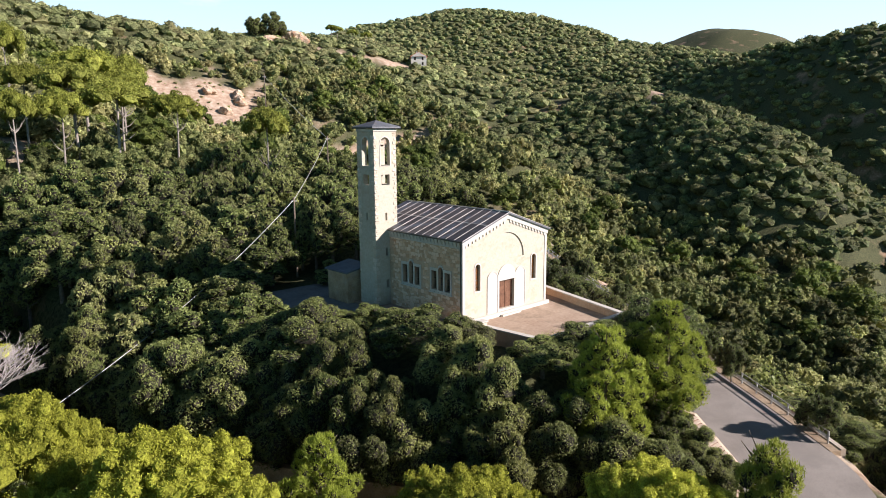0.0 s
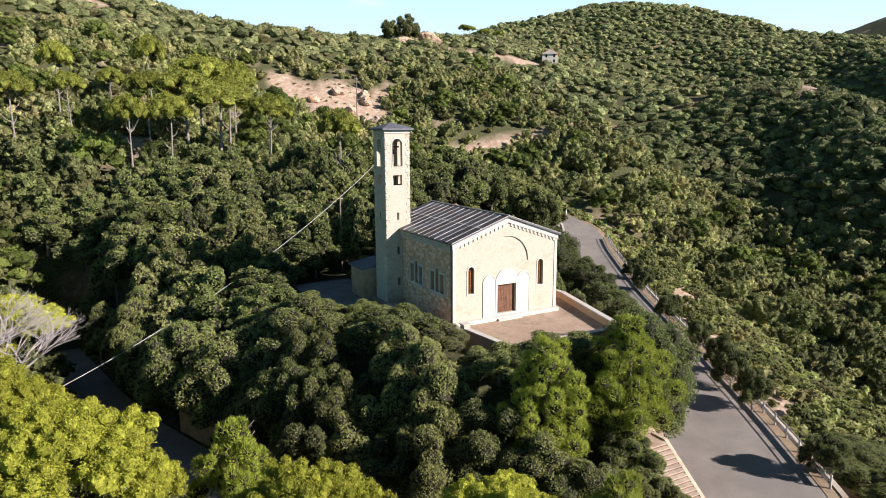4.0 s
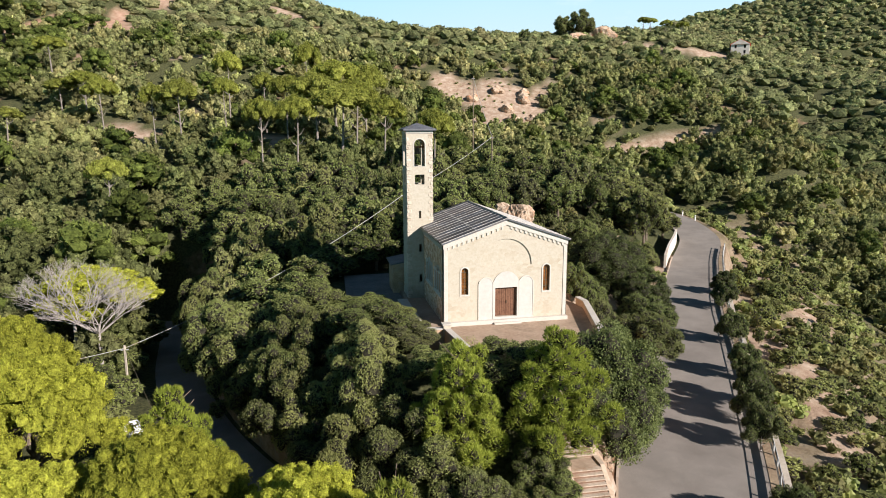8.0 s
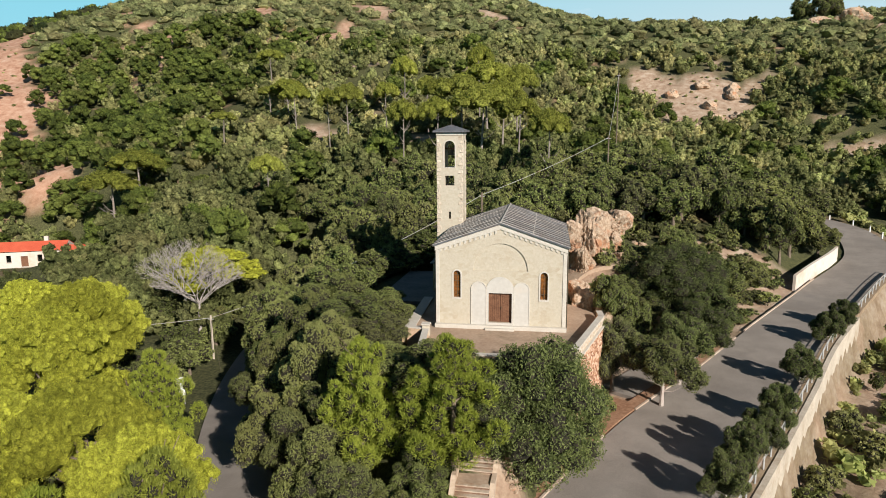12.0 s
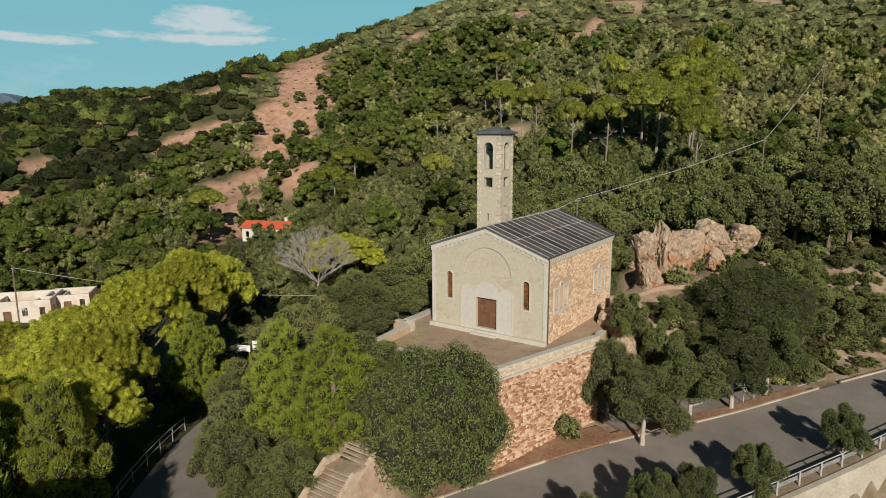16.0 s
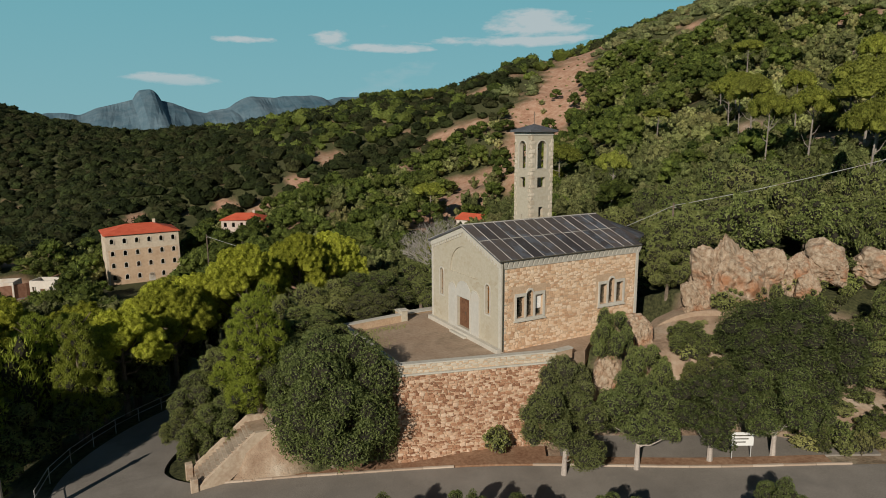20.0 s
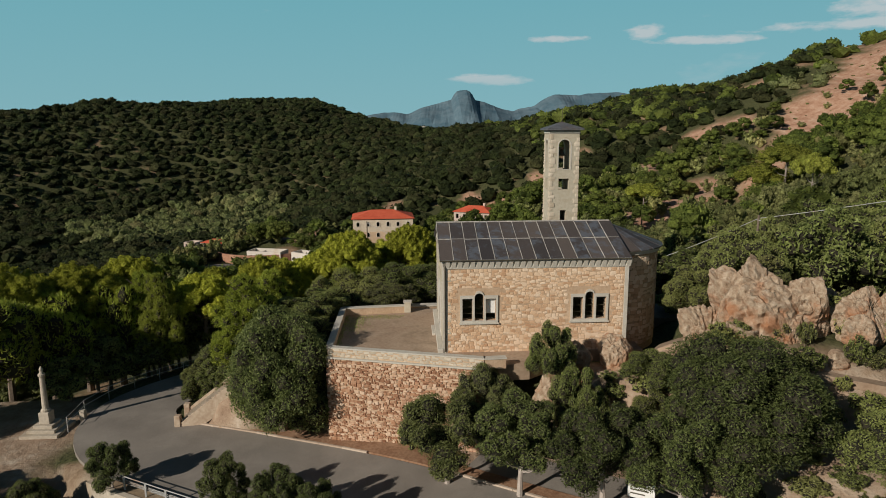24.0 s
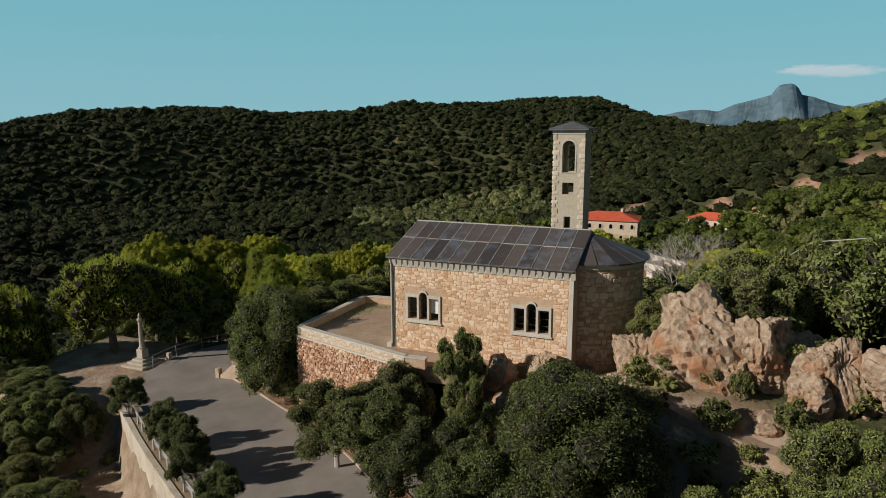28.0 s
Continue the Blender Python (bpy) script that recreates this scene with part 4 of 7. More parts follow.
# apse
AR = 3.85
bm = B()
prism(bm, [(AR * math.cos(math.pi * k / 20), LEN + AR * math.sin(math.pi * k / 20)) for k in range(21)], -0.8, 7.05)
part("apse_wall", bm, M_STONE, church, "round stone apse")
bm = B()
box(bm, -0.35, LEN + AR - 0.06, 3.0, 0.35, LEN + AR + 0.06, 5.2, 0.02)
part("apse_window", bm, M_TRIM, church)
bm = B()
prism(bm, [((AR + 0.15) * math.cos(math.pi * k / 20), LEN + (AR + 0.15) * math.sin(math.pi * k / 20)) for k in range(21)], 6.9, 7.25)
part("apse_cornice", bm, M_TRIM, church)
top = Vector((0, LEN - 0.2, APEX + 0.12))
for i in range(10):
    bm = B()
    a0, a1 = math.pi * i / 10 + 0.012, math.pi * (i + 1) / 10 - 0.012
    r = AR + 0.4
    p = [Vector((r * math.cos(a), LEN + r * math.sin(a), 7.32)) for a in (a0, (a0 + a1) / 2, a1)]
    up = [bm.verts.new(q) for q in (*p, top)]
    lo = [bm.verts.new(q - Vector((0, 0, 0.1))) for q in (*p, top)]
    bm.faces.new(up)
    bm.faces.new(lo[::-1])
    for k in range(4):
        bm.faces.new((lo[k], lo[(k + 1) % 4], up[(k + 1) % 4], up[k]))
    part("apse_roof_sheet", bm, M_SHEET, church)

# ---- the bell tower ----
TX0, TX1, TY0, TY1, TH = -6.95, -4.43, 9.75, 12.27, 16.2
tower = thing("bell_tower", "tall slender stone bell tower with arched bell openings", "bell tower")
TT = 0.42
BELL = arch_points(0, 12.9, 1.03, 14.93)
SQ = [(-0.46, 11.15), (0.46, 11.15), (0.46, 12.1), (-0.46, 12.1)]
SLIT = [(-0.11, 7.9), (0.11, 7.9), (0.11, 8.6), (-0.11, 8.6)]
SLOT = [(-0.26, 8.4), (0.26, 8.4), (0.26, 9.35), (-0.26, 9.35)]
LOWS = [[(-0.14, z), (0.14, z), (0.14, z + 0.75), (-0.14, z + 0.75)] for z in (1.6, 4.6)]
tcx, tcy, hx = (TX0 + TX1) / 2, (TY0 + TY1) / 2, (TX1 - TX0) / 2
FACES = ((lambda a, o, z: (tcx + a, TY0 + o, z), hx, [BELL, SQ, SLIT] + LOWS), (lambda a, o, z: (tcx + a, TY1 - o, z), hx, [BELL, SQ]),
         (lambda a, o, z: (TX1 - o, tcy + a, z), hx - TT, [BELL, SQ, SLOT]), (lambda a, o, z: (TX0 + o, tcy + a, z), hx - TT, [BELL, SQ, SLIT]))
for P, h, hl in FACES:
    bm = B()
    wall_slab(bm, [(-h, -0.8), (h, -0.8), (h, TH), (-h, TH)], hl, TT, P)
    part("tower_wall", bm, M_PLASTER, tower)
    bm = B()
    wall_slab(bm, arch_points(0, 12.86, 1.25, 14.93), [BELL], 0.03, P, -0.033)
    part("arch_frame", bm, M_TRIM, tower)
bm = B()
box(bm, TX0 + TT, TY0 + TT, 10.6, TX1 - TT, TY1 - TT, 10.8)
box(bm, TX0 + TT, TY0 + TT, 12.5, TX1 - TT, TY1 - TT, 12.62)
part("belfry_floor", bm, M_WOOD, tower)
bm = B()
box(bm, TX0 - 0.06, TY0 - 0.06, 15.95, TX1 + 0.06, TY1 + 0.06, 16.22, 0.02)
part("string_course", bm, M_TRIM, tower)
bm = B()
box(bm, TX0 - 0.34, TY0 - 0.34, 16.22, TX1 + 0.34, TY1 + 0.34, 16.4, 0.03)
c = [bm.verts.new(p) for p in ((TX0 - 0.34, TY0 - 0.34, 16.39), (TX1 + 0.34, TY0 - 0.34, 16.39), (TX1 + 0.34, TY1 + 0.34, 16.39), (TX0 - 0.34, TY1 + 0.34, 16.39))]
a = bm.verts.new((tcx, tcy, 16.98))
for i in range(4):
    bm.faces.new((c[i], c[(i + 1) % 4], a))
part("tower_roof", bm, M_SLATE, tower, "low grey pyramid roof")
bm = B()
tube(bm, [(tcx, tcy, 16.9), (tcx, tcy, 18.1)], [0.03, 0.02], 6)
tube(bm, [(tcx - 0.22, tcy, 17.8), (tcx + 0.22, tcy, 17.8)], [0.018, 0.018], 6)
part("cross", bm, M_BELL, tower, "thin iron cross")


def bell(z, r, x):
    ob = thing("bell", "dark bronze bell hung in the tower opening", "bell", "bells in the tower", at=(tcx + x, tcy, z))
    bm = B()
    prof = [(0.02, 0.0), (0.35, -0.08), (0.5, -0.35), (0.58, -0.8), (0.75, -1.15), (1.0, -1.35), (0.94, -1.37)]
    rings = [[bm.verts.new((r * p * math.cos(2 * math.pi * k / 14), r * p * math.sin(2 * math.pi * k / 14), r * q)) for k in range(14)] for p, q in prof]
    for g, h in zip(rings, rings[1:]):
        for k in range(14):
            bm.faces.new((g[k], g[(k + 1) % 14], h[(k + 1) % 14], h[k]))
    bm.faces.new(rings[0])
    part("bell_body", bm, M_BELL, ob, smooth=True)
    bm = B()
    box(bm, -0.75, -0.07, 0.0, 0.75, 0.07, 0.16, 0.01)
    part("headstock", bm, M_WOOD, ob, "dark wooden beam")
    bm = B()
    tube(bm, [(0, 0, -0.2), (0, 0, -1.4 * r)], [0.02, 0.05], 6)
    part("clapper", bm, M_BELL, ob)


bell(14.6, 0.42, 0)
bell(12.1, 0.24, 0)

# lean-to behind the tower
ann = thing("lean_to", "small low annexe with a grey roof behind the tower", "annexe")
bm = B()
prism(bm, [(-8.0, 13.0), (-5.4, 13.0), (-5.4, 16.4), (-8.0, 16.4)], -0.6, [2.7, 3.2, 3.2, 2.7])
part("wall", bm, M_STONE, ann)
bm = B()
prism(bm, [(-8.25, 12.8), (-5.38, 12.8), (-5.38, 16.6), (-8.25, 16.6)], [2.72, 3.24, 3.24, 2.72], [2.84, 3.36, 3.36, 2.84])
part("roof", bm, M_SLATE, ann)

# ---- forecourt ----
bm = B()
prism(bm, [(5.2, -8.3), (8.3, 2.6), (8.0, 6), (5.6, 9), (5.6, 15), (-7.3, 15), (-7.4, -2.4), (-5.7, -2.6), (-5.0, -8.3)], -1.2, 0.0)
tagged(part("forecourt", bm, M_PAVE), "dusty earth and paving before the church", "forecourt", kind="structure")
bm = B()
prism(bm, [(-13.0, 8.5), (-7.38, 8.5), (-7.38, 15), (-3, 15), (-3, 22.5), (-12.5, 22.5)], -1.4, -0.2)
tagged(part("yard", bm, two_scale("grey_paving", (0.16, 0.14, 0.12), (0.28, 0.25, 0.21), 4, 0.4, 0.95, 0.3, 0.02)), "grey worn yard beside the tower", "yard", kind="structure")


def run_of_wall(name, label, pts, thick, z0, z1, mat, cap=0.0, capmat=None):
    """A wall along a line of points, with a coping; z0 and z1 may be lists."""
    ob = thing(name, label, "wall", kind="structure")
    ob["kind"] = "structure"
    for i, (p, q) in enumerate(zip(pts, pts[1:])):
        p, q = Vector(p), Vector(q)
        d = (q - p).normalized()
        n = Vector((-d.y, d.x)) * thick / 2
        za = (z0[i], z0[i + 1]) if isinstance(z0, list) else (z0, z0)
        zb = (z1[i], z1[i + 1]) if isinstance(z1, list) else (z1, z1)
        bm = B()
        prism(bm, [tuple(p - n), tuple(q - n), tuple(q + n), tuple(p + n)], [za[0], za[1], za[1], za[0]], [zb[0], zb[1], zb[1], zb[0]])
        part("wall_length", bm, mat, ob)
        if cap:
            m = n * 1.22
            bm = B()
            prism(bm, [tuple(p - m - d * 0.04), tuple(q - m + d * 0.04), tuple(q + m + d * 0.04), tuple(p + m - d * 0.04)], [zb[0] + 0.003, zb[1] + 0.003, zb[1] + 0.003, zb[0] + 0.003], [zb[0] + cap, zb[1] + cap, zb[1] + cap, zb[0] + cap])
            part("coping", bm, capmat or M_TRIM, ob)
    return ob


WALL_A, WALL_B = Vector((5.35, -8.5)), Vector((8.5, 2.7))
ret_wall = run_of_wall("retaining_wall", "tall rubble stone retaining wall under the forecourt", [tuple(WALL_A), tuple(WALL_B)], 0.6, -7.6, -0.12, M_MORTAR)
par_wall = run_of_wall("parapet", "pale low stone parapet on the retaining wall", [(5.35, -8.5), (8.5, 2.7), (8.4, 4.2)], 0.42, -0.1, 0.6, M_MORTAR, 0.1)
bm = B()
d = (WALL_B - WALL_A).normalized()
n = Vector((d.y, -d.x))
prism(bm, [tuple(WALL_A + n * 0.2), tuple(WALL_A + n * 0.42), tuple(WALL_B + n * 0.42), tuple(WALL_B + n * 0.2)], -0.12, -0.01)
part("ledge", bm, M_TRIM, par_wall)
run_of_wall("front_parapet", "low stone parapet along the forecourt's front", [(5.1, -8.45), (-5.2, -8.45), (-5.8, -2.7), (-7.35, -2.55)], 0.42, -3.5, 0.6, M_MORTAR, 0.1)
run_of_wall("side_ledge", "pale ledge wall along the church's shaded side", [(-7.5, -2.4), (-7.7, 8.8)], 0.75, -3.5, 0.12, M_STONE, 0.1)
post = thing("gate_pillar", "short pale stone pillar ending the parapet", "pillar")
bm = B()
box(bm, -6.1, -3.0, 0.0, -5.5, -2.4, 0.95, 0.03)
part("shaft", bm, M_PLASTER, post)
bm = B()
box(bm, -6.17, -3.07, 0.953, -5.43, -2.33, 1.05, 0.02)
part("cap", bm, M_TRIM, post)

# ---- road furniture and walls ----
def offset_row(i, off):
    """The point at an offset from the road's middle (positive: church side), with the road's height."""
    a, b = ROAD_LINE[max(i - 1, 0)], ROAD_LINE[min(i + 1, len(ROAD_LINE) - 1)]
    d = Vector((b[0] - a[0], b[1] - a[1])).normalized()
    r = ROAD_LINE[i]
    return Vector((r[0] + d.y * off, r[1] - d.x * off, r[2]))


def rows_where(test):
    return [i for i, r in enumerate(ROAD_LINE) if test(r)]


right_rows = rows_where(lambda r: r[0] > 4.5 and r[1] < 44 and r[0] > -r[1] * 0.1)
seg = ROAD_LINE[right_rows[0]:right_rows[-1] + 1]
low_seg = seg[seg[:, 1] < 24.5]
tagged(part("roadside_wall", ribbon(low_seg, lambda r: -r[3] - 1.25, lambda r: -r[3] - 0.85, 0.12, 5.6), M_CONCRETE), "tall pale concrete retaining wall below the road", "wall", kind="structure")
tagged(part("verge", ribbon(seg, lambda r: -r[3] - 0.85, lambda r: -r[3] + 0.02, 0.05, 0.5), two_scale("dry_verge", (0.20, 0.14, 0.09), (0.36, 0.28, 0.18), 5, 0.6, 0.95, 0.5, 0.05)), "dusty dry verge under the guard rail", "verge", kind="structure")
# lay-by behind the strip of trees, and its kerbs
bay = ROAD_LINE[[i for i, r in enumerate(ROAD_LINE) if r[0] > 8 and -2.5 < r[1] < 16]]
tagged(part("lay_by", ribbon(bay, lambda r: r[3] + 1.35, lambda r: r[3] + 4.6, 0.0, 0.4), M_ASPHALT), "asphalt lay-by under the trees", "road", kind="structure")
strip_rows = ROAD_LINE[[i for i, r in enumerate(ROAD_LINE) if r[0] > 8 and -4.5 < r[1] < 13]]
M_EARTH = two_scale("red_earth", (0.20, 0.10, 0.055), (0.38, 0.24, 0.15), 4, 0.6, 0.95, 0.6, 0.05)
tagged(part("planting_strip", ribbon(strip_rows, lambda r: r[3] + 0.16, lambda r: r[3] + 1.2, 0.1, 0.4), M_EARTH), "strip of bare red earth under the roadside trees", "verge", kind="structure")


def kerb_run(rows, off, label="pale stone kerb along the road", w=0.16, lift=0.14):
    ob = thing("kerb", label, "kerb", kind="structure")
    for a, b in zip(rows[::2], rows[2::2]):
        p, q = offset_row(a, off(ROAD_LINE[a])), offset_row(b, off(ROAD_LINE[b]))
        d = (q - p).normalized()
        n = Vector((-d.y, d.x, 0)) * w / 2
        e = d * 0.012
        bm = B()
        prism(bm, [tuple((p - n + e)[:2]), tuple((q - n - e)[:2]), tuple((q + n - e)[:2]), tuple((p + n + e)[:2])], [p.z - 0.3, q.z - 0.3, q.z - 0.3, p.z - 0.3], [p.z + lift, q.z + lift, q.z + lift, p.z + lift])
        part("kerb_stone", bm, M_KERB, ob)


M_KERB = stone_pieces("kerb_stones", (0.36, 0.27, 0.20), (0.46, 0.37, 0.29), (0.56, 0.47, 0.38))
kerb_run(rows_where(lambda r: r[0] > 5 and -4.6 < r[1] < 13.4), lambda r: r[3] + 0.08, "reddish kerb of the planting strip")
kerb_run(rows_where(lambda r: r[0] > 2 and -24 < r[1] < -8), lambda r: r[3] + 0.08)
kerb_run(rows_where(lambda r: r[0] > 20 and 14 < r[1] < 36), lambda r: r[3] + 0.08)

foot_rows = ROAD_LINE[[i for i, r in enumerate(ROAD_LINE) if r[0] > 4 and -19 < r[1] < -2.5]]
tagged(part("wall_verge", ribbon(foot_rows, lambda r: r[3] + 0.17, lambda r: r[3] + 2.7, 0.07, 0.4), M_EARTH), "red earth verge at the foot of the retaining wall", "verge", kind="structure")
# guard rail on the outer edge
rail = thing("guard_rail", "galvanised steel guard rail along the outer road edge", "guard rail")
bm_post = B()
box(bm_post, -0.05, -0.06, -0.3, 0.05, 0.06, 1.02, 0.01)
ME_POST = bm_mesh("post", bm_post, M_GALV)
rr = right_rows[2:]
for i in rr[::2]:
    p = offset_row(i, -ROAD_LINE[i][3] - 0.55)
    o = new("post", ME_POST)
    o.parent = rail
    o.matrix_world = pose(p.x, p.y, p.z)
for z0, z1 in ((0.42, 0.72), ):
    for a, b in zip(rr[::2], rr[2::2]):
        p, q = offset_row(a, -ROAD_LINE[a][3] - 0.46), offset_row(b, -ROAD_LINE[b][3] - 0.46)
        d = (q - p).normalized()
        n = Vector((d.y, -d.x, 0))
        bm = B()
        prof = [(0.0, z0), (0.05, z0 + 0.05), (0.05, z0 + 0.1), (0.0, z0 + 0.15), (0.05, z0 + 0.2), (0.05, z0 + 0.25), (0.0, z1)]
        A = [bm.verts.new(p - d * 0.05 + n * o + Vector((0, 0, z))) for o, z in prof]
        C = [bm.verts.new(q + d * 0.05 + n * o + Vector((0, 0, z))) for o, z in prof]
        for k in range(6):
            bm.faces.new((A[k], A[k + 1], C[k + 1], C[k]))
        r = bmesh.ops.solidify(bm, geom=bm.faces[:], thickness=0.012)
        part("beam", bm, M_GALV, rail)
bm = B()
tube(bm, [tuple(offset_row(i, -ROAD_LINE[i][3] - 0.55) + Vector((0, 0, 1.0))) for i in rr[::3]], [0.035] * len(rr[::3]), 6)
part("top_rail", bm, M_GALV, rail)
# pipe railing outside the bend
left_rows = rows_where(lambda r: r[0] < 0 and r[1] < -12)
fence = thing("pipe_railing", "thin metal pipe railing outside the bend", "railing")
for i in left_rows[::2]:
    p = offset_row(i, -ROAD_LINE[i][3] - 0.7)
    bm = B()
    tube(bm, [tuple(p - Vector((0, 0, 0.4))), tuple(p + Vector((0, 0, 1.0)))], [0.035, 0.035], 6)
    part("post", bm, M_GALV, fence)
for z in (0.5, 0.98):
    bm = B()
    pts = [tuple(offset_row(i, -ROAD_LINE[i][3] - 0.7) + Vector((0, 0, z))) for i in left_rows[::2]]
    tube(bm, pts, [0.028] * len(pts), 6)
    part("rail", bm, M_GALV, fence)
# rubble wall on the church side of the descending road
lr = ROAD_LINE[[i for i, r in enumerate(ROAD_LINE) if r[0] < -12 and r[1] < 12]]
tagged(part("bank_wall", ribbon(lr, lambda r: r[3] + 0.5, lambda r: r[3] + 1.0, 1.7, 2.6), M_STONE), "rough stone bank wall along the descending road", "wall", kind="structure")
# white wall on the inside of the upper bend
ww = ROAD_LINE[[i for i, r in enumerate(ROAD_LINE) if r[0] > 30 and 30 < r[1] < 46]]
tagged(part("white_wall", ribbon(ww, lambda r: r[3] + 0.5, lambda r: r[3] + 0.85, 1.9, 2.6), M_WHITE), "white rendered wall on the inside of the bend", "wall", kind="structure")
for i in rows_where(lambda r: 58 < r[1] < 84)[::4]:
    p = offset_row(i, -ROAD_LINE[i][3] - 0.5)
    o = thing("marker_post", "white roadside marker post on the far bend", "post", "marker posts on the bend", at=tuple(p))
    bm = B()
    box(bm, -0.1, -0.1, -0.3, 0.1, 0.1, 0.8, 0.02)
    part("shaft", bm, M_WHITEP, o)
    bm = B()
    box(bm, -0.105, -0.105, 0.6, 0.105, 0.105, 0.7)
    part("band", bm, M_BELL, o)

# ---- stairs up to the forecourt ----
stairs = thing("stairs", "pale stone stairs with side walls climbing from the road", "stairs")
S0, L0, L1, S1 = Vector((-0.35, -21.2, -7.15)), Vector((-0.25, -17.4, -4.2)), Vector((-0.22, -16.2, -4.2)), Vector((-0.1, -14.0, -2.5))
M_STEP = two_scale("worn_step_stone", (0.34, 0.27, 0.20), (0.50, 0.42, 0.33), 6, 1.0, 0.9, 0.3, 0.02, (0.28, 0.18, 0.11), 0.3, 0.12)
M_SIDE = two_scale("stained_stair_wall", (0.38, 0.28, 0.20), (0.55, 0.45, 0.34), 4, 0.8, 0.9, 0.4, 0.03, (0.30, 0.18, 0.11))
M_RISER = two_scale("rough_risers", (0.13, 0.075, 0.05), (0.26, 0.165, 0.11), 6, 1.0, 0.95, 0.5, 0.03)
SW = 1.02                       # half the width between the side walls


def flight(a, b, n):
    """Steps from a up to b: a rough block and a pale tread with a nosing each."""
    d = (b - a).to_2d()
    sd = d.normalized()
    sn = Vector((-sd.y, sd.x)) * SW
    for k in range(n):
        p, q = a.to_2d() + d * k / n, a.to_2d() + d * (k + 1) / n + sd * 0.02
        z = a.z + (b.z - a.z) * (k + 1) / n
        f = sd * 0.06
        bm = B()
        prism(bm, [tuple(p - sn), tuple(q - sn), tuple(q + sn), tuple(p + sn)], z - 0.8, z - 0.07)
        part("step", bm, M_RISER, stairs, "rough dark red step")
        bm = B()
        prism(bm, [tuple(p - sn - f), tuple(q - sn), tuple(q + sn), tuple(p + sn - f)], z - 0.066, z)
        part("tread", bm, M_STEP, stairs)


flight(S0, L0, 15)
flight(L1, S1, 9)
bm = B()
prism(bm, [(L0.x - SW, L0.y + 0.02), (L0.x + SW, L0.y + 0.02), (L1.x + SW, L1.y), (L1.x - SW, L1.y)], L0.z - 1.0, L0.z - 0.002)
part("landing", bm, M_PAVE, stairs)
for s, up in ((-1, 0.42), (1, 0.1)):
    for a, b in ((S0 - Vector((0, 0.3, 0.2)), L0), (L0, L1), (L1, S1)):
        x0, x1 = s * (SW + 0.006), s * (SW + 0.3)
        bm = B()
        ring = [(a.x + x0, a.y), (b.x + x0, b.y), (b.x + x1, b.y), (a.x + x1, a.y)]
        if s > 0:
            prism(bm, [ring[0], ring[3], ring[2], ring[1]], [a.z - 1.4, a.z - 1.4, b.z - 1.6, b.z - 1.6], [a.z + up, a.z + up, b.z + up, b.z + up])
        else:
            prism(bm, ring, [a.z - 1.4, b.z - 1.6, b.z - 1.6, a.z - 1.4], [a.z + up, b.z + up, b.z + up, a.z + up])
        part("side_wall", bm, M_SIDE, stairs)
    bm = B()
    c = Vector((S0.x + s * (SW + 0.16), S0.y - 0.34))
    box(bm, c.x - 0.24, c.y - 0.24, S0.z - 0.8, c.x + 0.24, c.y + 0.24, S0.z + 0.7, 0.03)
    part("newel", bm, M_SIDE, stairs)

# ---- monument at the bend ----
mon = thing("monument", "pale stone memorial column on a stepped base", "monument", at=(0.0, -32.4, -7.9))
for k, (w, h0, h1) in enumerate(((1.5, -0.5, 0.25), (1.1, 0.25, 0.5), (0.75, 0.5, 0.75))):
    bm = B()
    box(bm, -w, -w, h0, w, w, h1 - 0.002, 0.02)
    part("base_step", bm, M_CONCRETE, mon)
bm = B()
box(bm, -0.42, -0.42, 0.75, 0.42, 0.42, 1.75, 0.04)
part("pedestal", bm, M_CONCRETE, mon)
bm = B()
tube(bm, [(0, 0, 1.75), (0, 0, 1.9), (0, 0, 2.0), (0, 0, 4.7), (0, 0, 4.8), (0, 0, 4.95)], [0.36, 0.36, 0.25, 0.19, 0.27, 0.27], 14)
part("column", bm, M_CONCRETE, mon)
bm = B()
tube(bm, [(0, 0, 4.95), (0, 0, 5.15), (0, 0, 5.35), (0, 0, 5.6)], [0.2, 0.13, 0.15, 0.03], 10)
part("finial", bm, M_CONCRETE, mon)
st = thing("stone_bollard", "short grey stone stub beside the monument", "bollard", at=(-1.4, -30.2, -7.75))
bm = B()
box(bm, -0.22, -0.22, -0.3, 0.22, 0.22, 1.0, 0.04)
part("shaft", bm, M_CONCRETE, st)

# ---- signs ----
def sign(name, label, x, y, z, w, h, hh, rz, mat, legs=2, round_=False):
    ob = thing(name, label, "sign", at=(x, y, z), rz=rz)
    for s in ((-1, 1) if legs == 2 else (0,)):
        bm = B()
        tube(bm, [(s * w * 0.42, 0.04, -0.4), (s * w * 0.42, 0.04, hh + h * 0.9)], [0.035, 0.035], 6)
        part("post", bm, M_GALV, ob)
    bm = B()
    if round_:
        prism(bm, [(w / 2 * math.cos(2 * math.pi * k / 20), w / 2 * math.sin(2 * math.pi * k / 20)) for k in range(20)], -0.012, 0.012)
        bmesh.ops.transform(bm, matrix=pose(0, 0, hh + w / 2, 90), verts=bm.verts)
    else:
        box(bm, -w / 2, -0.02, hh, w / 2, 0.015, hh + h, 0.005)
    panel = part("panel", bm, mat, ob)
    bm = B()
    if round_:
        box(bm, -w * 0.36, -0.035, hh + w * 0.43, w * 0.36, -0.0135, hh + w * 0.57)
        part("bar", bm, M_WHITEP, panel)
    else:
        for k in range(3):
            box(bm, -w * 0.4, -0.03, hh + h * (0.72 - 0.24 * k), w * (0.38 - 0.12 * k), -0.022, hh + h * (0.80 - 0.24 * k))
        part("lines", bm, M_BELL, panel)


